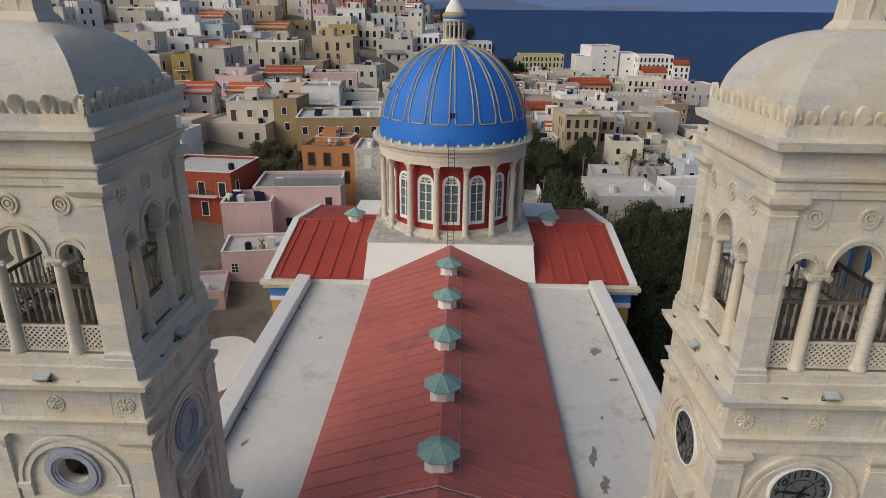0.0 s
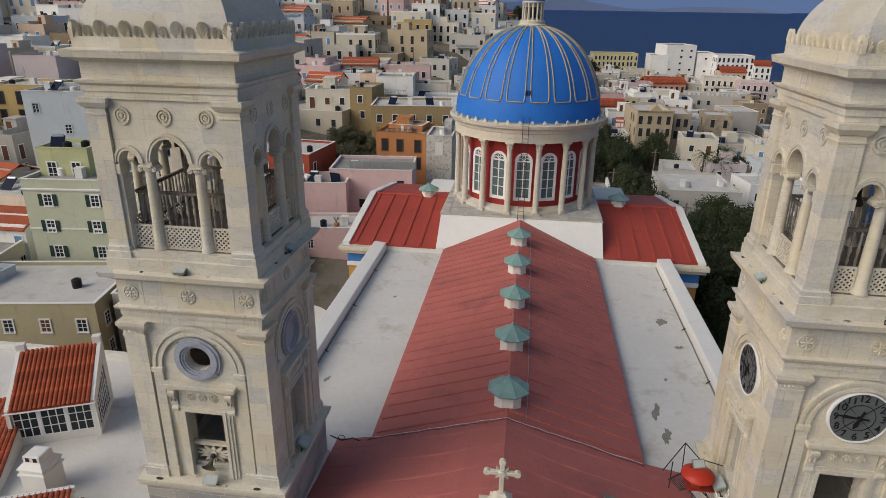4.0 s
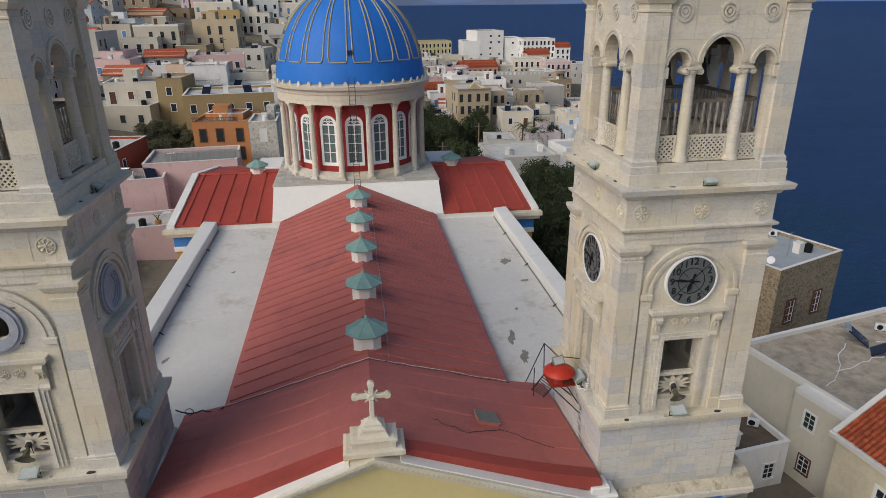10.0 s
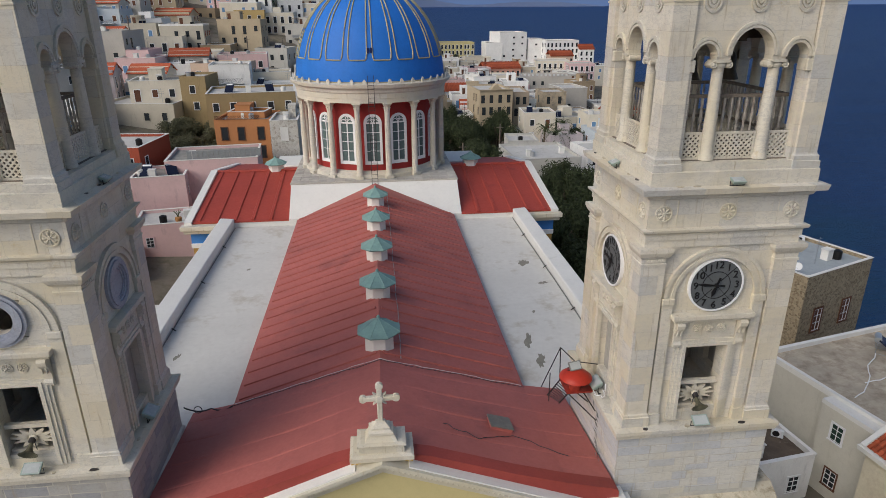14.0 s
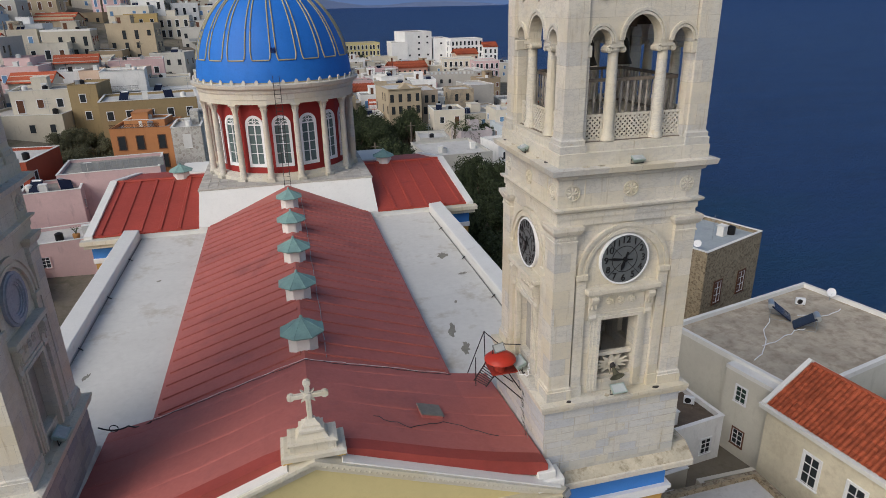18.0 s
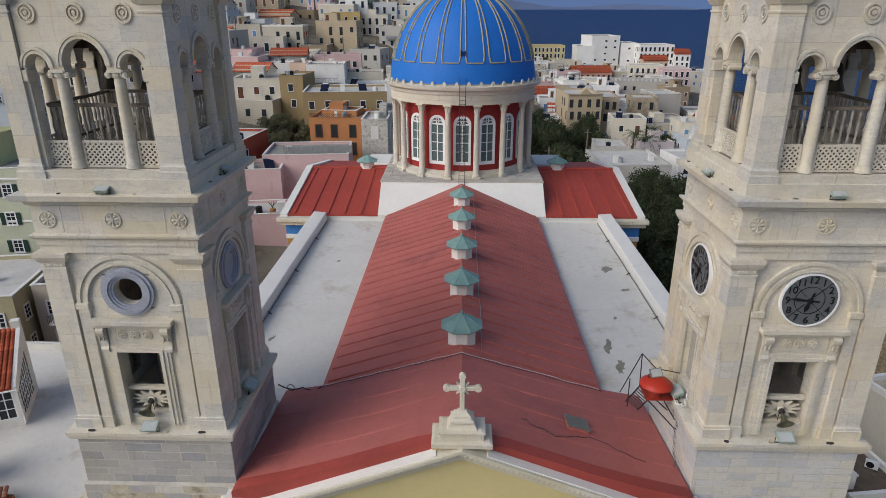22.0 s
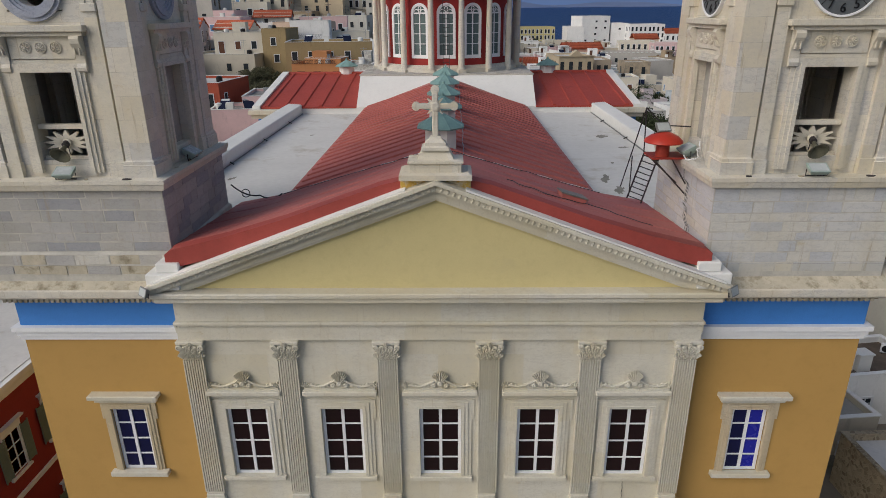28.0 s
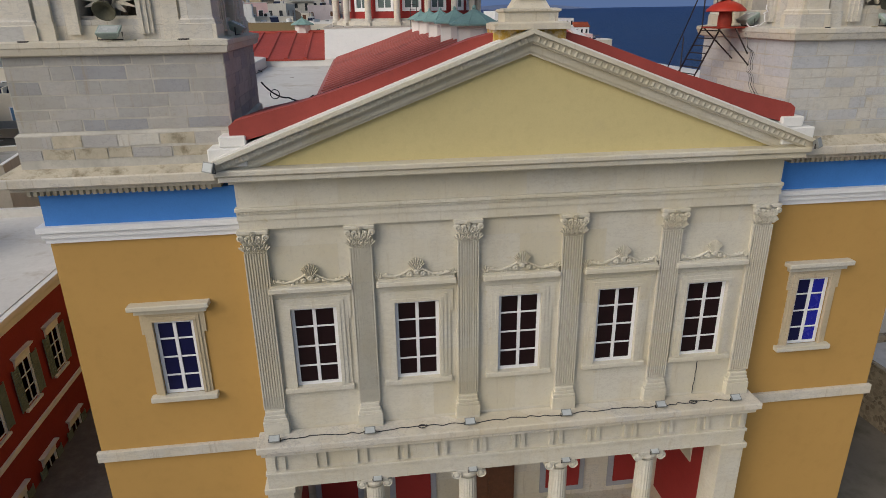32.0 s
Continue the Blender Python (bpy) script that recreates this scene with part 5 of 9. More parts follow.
        box(bm, -0.90, 0.90, -O + 0.04, -O + 0.16, 24.12, 24.72, m)
        for u in (-0.42, 0, 0.42):
            rosette(bm, u, 24.42, 0.16, O - 0.04, m)
        for sg in (-1, 1):
            console(bm, sg * 1.07, O - 0.08, 23.75, 24.72, m)
        box(bm, -1.28, 1.28, -O - 0.10, -O + 0.16, 24.722, 24.82, m)
        box(bm, -1.38, 1.38, -O - 0.20, -O + 0.16, 24.824, 25.0, m, 0.02)
        win = part("window", bm, M_MARBLE_PLAIN, tw, "marble framed belfry window with scroll brackets")
        if s == 0:
            bm = B()
            box(bm, -0.74, 0.74, -O + 0.26, -O + 0.42, 22.14, 22.28, m)
            star = part("star_rail", bm, M_MARBLE_PLAIN, tw, "pierced marble star panel")
            bm = B()
            box(bm, -0.74, 0.74, -O + 0.3, -O + 0.4, 21.2, 21.34, m)
            part("foot_rail", bm, M_MARBLE_PLAIN, star)
            for i in range(12):
                bm = B()
                a = 2 * math.pi * i / 12
                q = m @ Matrix.Translation((0, -O + 0.35, 21.74)) @ Matrix.Diagonal((1.95, 1, 1.0, 1)) @ Matrix.Rotation(a, 4, "Y")
                loops(bm, [[q @ Vector((u * w, y, zz)) for u, y in ((-1, 0.04), (1, 0.04), (1, -0.04), (-1, -0.04))] for zz, w in ((0.05, 0.03), (0.2, 0.05), (0.36, 0.012))])
                part("ray", bm, M_MARBLE_PLAIN, star)
            bm = B()
            disc(bm, 0, 21.74, [(0.13, O - 0.42), (0.13, O - 0.28), (0.09, O - 0.24), (0.01, O - 0.26)], m, 12)
            part("boss", bm, M_MARBLE_PLAIN, star)
        if s != 0:
            bm = B()
            box(bm, -0.76, 0.76, -O + 0.42, -O + 0.47, 21.25, 23.74, m)
            part("shutter", bm, paint("pale_grey_board", (0.36, 0.35, 0.32), var=0.2, scale=2), win, "pale weathered board")
        # round opening or clock
        if clocks:
            clock_face(tw, m, O - 0.14, 25.95)
        else:
            bm = B()
            for r0, r1, d in ((0.47, 0.54, 0.06), (0.54, 0.62, 0.10), (0.62, 0.76, 0.15), (0.76, 0.86, 0.10)):
                arch_band(bm, 0, r0, r1, 25.95, -O + 0.14 - d, -O + 0.16, m, 32, 0, 2 * math.pi)
            oc = part("oculus", bm, M_GREYRING, tw, "round blue-grey marble ring")
            if s != 0:
                bm = B()
                disc(bm, 0, 25.95, [(0.5, O - 0.16), (0.5, O - 0.12), (0.01, O - 0.12)], m, 24)
                part("oculus_slab", bm, M_GREYRING, oc)
    bm = B()
    box(bm, -1.85, 1.85, -1.8, 1.8, 20.6, 20.75)
    part("chamber_floor", bm, M_DARK, tw)
    bm = B()
    box(bm, -0.09, 0.09, -1.2, 1.2, 20.75, 24.2)
    part("chamber_post", bm, M_WOODGREY, tw)
    # entablature with rosettes
    bm = B()
    rings(bm, 0, 0, 2.52, 2.46, [(0.0, 27.3), (0.0, 27.55), (0.04, 27.56), (0.04, 27.76), (0.16, 27.84), (0.18, 27.92), (0.02, 27.95), (0.02, 28.86), (0.10, 28.9), (0.14, 29.0), (0.36, 29.08), (0.40, 29.26), (0.05, 29.32)])
    part("entablature", bm, M_MARBLE, tw, "marble entablature")
    for s in (0, 1, 3):
        O = (2.48 if s % 2 == 0 else 2.54)
        for u in (-2.05, 0, 2.05):
            bm = B()
            rosette(bm, u, 28.42, 0.27, O, side[s])
            part("rosette", bm, M_MARBLE_PLAIN, tw, "carved rosette")
        for u in (-1.62, 1.62):
            bm = B()
            box(bm, u - 0.02, u + 0.02, -O - 0.012, -O + 0.02, 27.97, 28.84, side[s])
            part("panel_joint", bm, M_MARBLE_PLAIN, tw)
    bm = B()
    rings(bm, 0, 0, 2.58, 2.58, [(0.05, 29.3), (0.05, 29.72), (-0.04, 29.74), (-0.04, 29.98)])
    part("belfry_plinth", bm, M_MARBLE_PLAIN, tw)
    # belfry
    BH = 2.50
    for s in range(4):
        m = side[s]
        opens = [(-1.36, 0.33, 29.98, 32.95), (0, 0.62, 29.98, 33.0), (1.36, 0.33, 29.98, 32.95)]
        bm = B()
        arch_wall(bm, -1.78, 1.78, -BH + 0.1, -BH + 0.5, 32.86, 34.7, [(c, r, 32.86, sp) for c, r, _, sp in opens], m)
        box(bm, -1.84, -1.69, -BH + 0.1, -BH + 0.5, 29.95, 32.87, m)
        box(bm, 1.69, 1.84, -BH + 0.1, -BH + 0.5, 29.95, 32.87, m)
        part("belfry_arcade", bm, M_MARBLE, tw, "marble arcade")
        bm = B()
        for c, r, _, sp in opens:
            for a, b, d in ((0.0, 0.07, 0.05), (0.08, 0.15, 0.07)):
                arch_band(bm, c, r + a, r + b, sp, -BH + 0.1 - d, -BH + 0.12, m, 16)
        part("arch_moulding", bm, M_MARBLE_PLAIN, tw)
        bm = B()
        rings(bm, -BH + 0.34, -BH + 0.34, 0.34, 0.34, [(0.10, 29.6), (0.10, 29.95), (0.06, 29.97), (0.06, 30.1), (0.02, 30.14), (0.0, 30.2), (0.0, 34.2), (0.03, 34.21), (0.03, 34.26), (0.0, 34.27), (0.0, 34.42), (0.05, 34.44), (0.10, 34.52), (0.15, 34.6), (0.15, 34.74)], m)
        part("belfry_pier", bm, M_MARBLE, tw, "marble corner pier")
        bm = B()
        box(bm, -1.88, -1.66, -BH + 0.02, -BH + 0.5, 32.55, 32.88, m, 0.02)
        part("impost", bm, M_MARBLE_PLAIN, tw)
        bm = B()
        box(bm, 1.66, 1.88, -BH + 0.02, -BH + 0.5, 32.55, 32.88, m, 0.02)
        part("impost", bm, M_MARBLE_PLAIN, tw)
        for u in (-0.84, 0.84):
            bm = B()
            lathe(bm, [(0.24, 30.0), (0.24, 30.08), (0.2, 30.16), (0.185, 30.25), (0.18, 31.2), (0.155, 32.7)], 16, m @ Matrix.Translation((u, -BH + 0.3, 0)))
            col = part("column", bm, M_MARBLE_PLAIN, tw, "marble column", True)
            bm = B()
            ionic(bm, u, -BH + 0.3, 32.87, 0.185, m)
            box(bm, u - 0.2, u + 0.2, -BH + 0.06, -BH + 0.54, 32.8, 32.88, m)
            part("capital", bm, M_MARBLE_PLAIN, col, "scrolled capital")
        for u0, u1 in ((-1.69, -1.04), (-0.64, 0.64), (1.04, 1.69)):
            bm = B()
            lattice(bm, u0, u1, BH - 0.34, 30.0, 30.82, m)
            part("lattice_screen", bm, M_MARBLE_PLAIN, tw, "pierced marble lattice")
        if s in (0, 1, 3):
            for u in (-1.36, 0, 1.36):
                bm = B()
                for r0, r1, d in ((0.20, 0.26, 0.05), (0.10, 0.15, 0.05), (0.0, 0.06, 0.06)):
                    arch_band(bm, u, r0, r1, 34.22, -BH + 0.1 - d, -BH + 0.12, m, 20, 0, 2 * math.pi)
                part("disc_ornament", bm, M_MARBLE_PLAIN, tw)
        # inner wooden balustrade
        bm = B()
        O2 = BH - 0.75
        box(bm, -1.72, 1.72, -O2 - 0.05, -O2 + 0.05, 31.75, 31.85, m)
        box(bm, -1.72, 1.72, -O2 - 0.04, -O2 + 0.04, 30.6, 30.68, m)
        rail = part("wooden_rail", bm, M_WOODGREY, tw, "weathered grey wooden balustrade")
        for i in range(15):
            bm = B()
            lathe(bm, [(0.03, 30.68), (0.045, 30.85), (0.025, 30.95), (0.055, 31.15), (0.03, 31.4), (0.045, 31.55), (0.03, 31.75)], 8, m @ Matrix.Translation((-1.61 + i * 0.23, -O2, 0)))
            part("baluster", bm, M_BALUSTER, rail)
    bm = B()
    box(bm, -2.3, 2.3, -2.3, 2.3, 29.9, 30.0)
    part("belfry_floor", bm, M_WOODGREY, tw)
    bm = B()
    box(bm, -2.25, 2.25, -2.25, 2.25, 34.55, 34.7)
    part("belfry_ceiling", bm, M_WOODDARK, tw)
    bm = B()
    box(bm, -1.8, 1.8, -0.13, 0.13, 33.3, 33.6)
    box(bm, -0.13, 0.13, -1.8, 1.8, 33.3, 33.6)
    for u in (-0.9, 0.9):
        box(bm, u - 0.1, u + 0.1, -1.8, 1.8, 33.6, 33.85)
    part("bell_beam", bm, M_WOODDARK, tw)
    for u in (-0.6, 0.7):
        bm = B()
        lathe(bm, [(0.36, 32.1), (0.34, 32.15), (0.24, 32.4), (0.22, 32.75), (0.16, 32.9), (0.05, 32.98), (0.05, 33.3)], 16, Matrix.Translation((u, 0.0, 0)))
        part("bell", bm, M_BRONZE, tw, "dark bronze bell", True)
    # top
    bm = B()
    rings(bm, 0, 0, 2.47, 2.47, [(0.0, 34.7), (0.0, 34.92), (0.04, 34.93), (0.04, 35.1), (0.14, 35.18), (0.16, 35.26), (-0.02, 35.28), (-0.02, 35.78), (0.08, 35.84), (0.30, 35.92), (0.34, 36.14), (0.05, 36.2), (0.05, 36.5)])
    part("top_cornice", bm, M_MARBLE, tw, "marble crowning cornice")
    for s in range(4):
        if s == 2:
            continue
        # tall and low palmettes in turn
        for i in range(13):
            u = -2.4 + i * 0.4
            tall = i % 2 == 0
            bm = B()
            shell(bm, side[s] @ Matrix.Translation((u, -2.46, 36.48)), 0.165 if tall else 0.12, 0.48 if tall else 0.34)
            part("palmette", bm, M_MARBLE_PLAIN, tw, "carved stone palmette")
    bm = B()
    sq = []
    for k in range(15):
        a = math.pi / 2 * k / 14 * 0.92
        h = 2.36 * math.cos(a) ** 0.85
        z = 36.45 + 2.14 * math.sin(a)
        ring = []
        for sx, sy in ((-1, -1), (1, -1), (1, 1), (-1, 1)):
            nx, ny = {(-1, -1): (1, -1), (1, -1): (1, 1), (1, 1): (-1, 1), (-1, 1): (-1, -1)}[(sx, sy)]
            for t in range(6):
                f = t / 6
                x, y = sx + (nx - sx) * f, sy + (ny - sy) * f
                bulge = 1 + 0.035 * (1 - (2 * f - 1) ** 2)
                ring.append(Vector((x * h * (bulge if abs(x) == 1 else 1), y * h * (bulge if abs(y) == 1 else 1), z)))
        sq.append(ring)
    loops(bm, sq)
    part("stone_dome", bm, marble("dome_marble", (0.52, 0.505, 0.465), (1.1, 0.55), (0.36, 0.37, 0.385), 0.1, seams=0.15), tw, "square-based weathered stone dome", True)
    bm = B()
    rings(bm, 0, 0, 0.5, 0.5, [(0.05, 38.28), (0.05, 38.6), (-0.08, 38.8), (-0.12, 39.5), (0.06, 39.65), (0.06, 39.8)])
    for s in range(4):
        leaf(bm, side[s] @ Matrix.Translation((0, -0.38, 38.8)), 0.3, 0.6, 0.1)
    part("finial", bm, M_MARBLE_PLAIN, tw, "carved finial block")
    # the belfry's arches and crown stand a little taller
    for ob in tw.children_recursive:
        for v in ob.data.vertices:
            if v.co.z > 33.0:
                v.co.z += 0.2 * min(1.0, (v.co.z - 33.0) / 1.2)
    return tw


tower(-TOWER_X, False, True)
tower(TOWER_X, True, False)


# ---- town: library ----
PAL = {"WHITE": (0.84, 0.835, 0.81), "CREAM": (0.68, 0.63, 0.52), "BEIGE": (0.52, 0.48, 0.39), "OLIVEC": (0.43, 0.39, 0.25), "OLIVE": (0.33, 0.25, 0.13), "PINK": (0.66, 0.47, 0.46), "LILAC": (0.55, 0.49, 0.50), "ORANGE": (0.47, 0.21, 0.085), "TERRA": (0.42, 0.17, 0.10), "TAN": (0.36, 0.28, 0.18), "PALEBLUE": (0.52, 0.58, 0.63), "MUSTARD": (0.38, 0.28, 0.11), "GREYC": (0.45, 0.43, 0.39), "YELLOW": (0.62, 0.55, 0.27), "YELLOW2": (0.52, 0.38, 0.16), "SAND": (0.47, 0.39, 0.27), "SAND2": (0.40, 0.33, 0.25), "PALEGREY": (0.50, 0.49, 0.45), "CORAL": (0.58, 0.33, 0.25), "PEACH": (0.62, 0.47, 0.36), "GREEN": (0.50, 0.53, 0.40), "LIME": (0.50, 0.52, 0.29), "RED": (0.25, 0.030, 0.022), "BRICKRED": (0.34, 0.075, 0.04)}
WALLS = {k: paint("plaster_" + k.lower(), c, var=0.09, scale=0.35, grain=14, bump=0.12, dirt=shade(c, 0.62), dirt_at=0.58, streak=1.1) for k, c in PAL.items()}


def rubble(name, a, b, mortar, scale=2.2):
    n = N(name)
    v = n.add("ShaderNodeTexVoronoi", Scale=scale, Vector=n.pos)
    e = n.add("ShaderNodeTexVoronoi", Scale=scale, Vector=n.pos)
    e.feature = "DISTANCE_TO_EDGE"
    col = n.mix(n.add("ShaderNodeSeparateColor", Color=v.outputs["Color"]).outputs[0], a, b)
    gap = n.ramp(e.outputs["Distance"], 0.02, 0.09)
    col = n.mix(gap, mortar, col)
    return n.done(col, 0.9, 0, n.bump(gap, 0.6, 0.04))


WALLS["RUBBLE"] = rubble("whitewashed_rubble", (0.36, 0.33, 0.28), (0.58, 0.56, 0.51), (0.60, 0.58, 0.53))
WALLS["STONE"] = rubble("brown_rubble_stone", (0.17, 0.13, 0.085), (0.38, 0.31, 0.21), (0.34, 0.29, 0.20), 4.2)
WALLS["RUIN"] = paint("ruined_sandstone", (0.42, 0.35, 0.25), var=0.25, scale=0.6, dirt=(0.20, 0.18, 0.15), dirt_at=0.48, bump=0.4, grain=8)
ROOF_GREY = paint("grey_flat_roof", (0.34, 0.33, 0.30), var=0.2, scale=0.4, grain=5, dirt=(0.20, 0.19, 0.16), dirt_at=0.5)
ROOF_PALE = paint("pale_flat_roof", (0.56, 0.55, 0.52), var=0.12, scale=0.35, grain=5, dirt=(0.36, 0.35, 0.31), dirt_at=0.54)


def tile_mat(name, c):
    """Clay tiles, each a piece of geometry or, far off, a fine wave."""
    n = N(name)
    r = n.t.nodes.new("ShaderNodeObjectInfo").outputs["Random"]
    isl = n.t.nodes.new("ShaderNodeNewGeometry").outputs["Random Per Island"]
    col = n.mix(isl, shade(c, 0.72), shade(c, 1.2))
    col = n.mix(n.ramp(n.noise(1.3, 5), 0.5, 0.75, 0, 0.6), col, shade(c, 0.5))
    return n.done(col, 0.85, 0, n.bump(n.noise(25, 3), 0.2))


TILE = tile_mat("red_clay_tile", (0.42, 0.10, 0.045))
TILE_OLD = tile_mat("old_brown_clay_tile", (0.30, 0.13, 0.07))
M_SHUT = {"brown": M_WOOD, "blue": paint("blue_shutter_paint", (0.12, 0.24, 0.42), rough=0.6), "green": paint("dark_green_shutter_paint", (0.018, 0.045, 0.035), rough=0.6), "sage": paint("sage_shutter_paint", (0.17, 0.21, 0.17), rough=0.65)}
M_SOLAR = glass("dark_solar_glass", (0.012, 0.016, 0.035), 0.1)
M_TANK = paint("bright_tank_metal", (0.5, 0.52, 0.53), rough=0.35, metal=0.7, var=0.1)


def win_mesh(w, h, trim=0.10, arch=False):
    """Frame, bars and pane of a far window that looks to -y, its foot in the middle at 0."""
    bm = B()
    box(bm, -w / 2 - trim, -w / 2, -0.07, 0.02, -0.05, h + trim)
    box(bm, w / 2, w / 2 + trim, -0.07, 0.02, -0.05, h + trim)
    box(bm, -w / 2, w / 2, -0.07, 0.02, h, h + trim)
    box(bm, -w / 2 - trim * 1.3, w / 2 + trim * 1.3, -0.12, 0.02, -0.14, -0.05)
    fr = finish(bm)
    bm = B()
    box(bm, -w / 2, w / 2, -0.02, 0.0, -0.05, h)
    pn = finish(bm)
    bm = B()
    for s in (-1, 0, 1):
        box(bm, s * (w / 2 - 0.03) - 0.03, s * (w / 2 - 0.03) + 0.03, -0.045, -0.02, -0.05, h)
    for k in (0, 0.36, 0.7, 1):
        box(bm, -w / 2 + 0.06, -0.03, -0.04, -0.02, k * (h - 0.06), k * (h - 0.06) + 0.05)
        box(bm, 0.03, w / 2 - 0.06, -0.04, -0.02, k * (h - 0.06), k * (h - 0.06) + 0.05)
    br = finish(bm)
    sh = []
    for s in (-1, 1):
        bm = B()
        a, b = sorted((s * (w / 2 + trim), s * (w + trim)))
        box(bm, a, b, -0.09, -0.04, 0.0, h)
        for i in range(8):
            box(bm, a + 0.05, b - 0.05, -0.105, -0.09, 0.06 + i * (h - 0.1) / 8, 0.06 + i * (h - 0.1) / 8 + 0.06)
        sh.append(finish(bm))
    return fr, pn, br, sh


WIN_LIB = {"std": win_mesh(0.95, 1.35), "tall": win_mesh(1.0, 2.0, 0.14), "door": win_mesh(1.05, 2.15), "small": win_mesh(1.15, 0.85, 0.05)}


def put_window(parent, kind, m, trim_mat, pane_mat, bars=True, shutters=None):
    fr, pn, br, sh = WIN_LIB[kind]
    w = part("window" if kind != "door" else "door", fr, None, parent)
    if len(w.data.materials) and w.data.materials[0] is None:
        w.data.materials.clear()
        w.data.materials.append(M_TRIM)
    w.matrix_basis = m
    w.material_slots[0].link = "OBJECT"
    w.material_slots[0].material = trim_mat
    for nm, me, mt, use in (("pane", pn, pane_mat, True), ("glazing_bar", br, M_TRIM, bars), ("shutter", sh[0], shutters, shutters is not None), ("shutter", sh[1], shutters, shutters is not None)):
        if use:
            o = part(nm, me, mt, w)
            o.material_slots[0].link = "OBJECT"
            o.material_slots[0].material = mt
    return w


def solar_heater(x, y, z, rz, tilt=0.6):
    t = thing("solar_heater", "roof solar water heater with a metal tank", "solar heater", "solar heaters", at=(x, y, z))
    t.rotation_euler = (0, 0, rz)
    bm = B()
    lathe(bm, [(0.05, -0.62), (0.27, -0.58), (0.27, 0.58), (0.05, 0.62)], 12, Matrix.Translation((0, 0.35, 1.25)) @ Matrix.Rotation(math.pi / 2, 4, "Y"))
    part("tank", bm, M_TANK, t, "bright metal tank", True)
    bm = B()
    box(bm, -0.75, 0.75, -1.0, 1.0, -0.05, 0.05, Matrix.Translation((0, -0.55, 0.72)) @ Matrix.Rotation(0.62, 4, "X"))
    part("panel", bm, M_SOLAR, t, "dark glass panel")
    bm = B()
    for sx in (-0.6, 0.6):
        sweep(bm, [(sx, 0.35, 0), (sx, 0.35, 1.1)], 0.025, 4)
        sweep(bm, [(sx, -1.3, 0), (sx, 0.35, 0.05)], 0.025, 4)
    part("stand", bm, M_GREYMET, t)
    return t


def tiled(bm, p0, pu, pv, nu, nv, thick=0.07):
    """Rows of half-round clay tiles on a slope: corner, along the eave, up the slope."""
    p0, pu, pv = Vector(p0), Vector(pu), Vector(pv)
    nrm = pu.cross(pv).normalized()
    if nrm.z < 0:
        nrm = -nrm
    for i in range(nu):
        for j in range(nv):
            a = p0 + pu * (i / nu) + pv * (j / nv)
            du, dv = pu / nu, pv / nv * 1.12
            rows = []
            for k, f in ((0, 1.0), (1, 0.82)):
                base = a + dv * k + nrm * (0.045 * (1 - k))
                rows.append([base + du * (0.5 - 0.5 * f * math.cos(t)) + nrm * (math.sin(t) * du.length * 0.42 * f) for t in (0, math.pi / 4, math.pi / 2, 3 * math.pi / 4, math.pi)])
            loops(bm, rows, cap=False, close=False)


def gable_roof(parent, x0, x1, y0, y1, z, rise, mat=None, hip=0.0):
    """A tiled roof with its ridge along x, coordinates in the parent."""
    ym = (y0 + y1) / 2
    bm = B()
    o = 0.3
    for s, ya in ((-1, y0 - o), (1, y1 + o)):
        loops(bm, [[Vector((x, ya, z - 0.05)), Vector((x, ym, z + rise)), Vector((x, ym, z + rise - 0.15)), Vector((x, ya, z - 0.2))] for x in (x0 - o, x1 + o)])
    base = part("tiled_roof", bm, mat or TILE, parent, "red tiled roof")
    bm = B()
    w = x1 - x0 + 2 * o
    tiled(bm, (x0 - o, y0 - o, z), (w, 0, 0), (0, ym - y0 + o, rise), max(6, int(w / 0.5)), max(4, int((ym - y0) / 0.6)))
    part("tiles", bm, mat or TILE, base)["kind"] = "stuff"


HOUSE_RNG = random.Random(7)


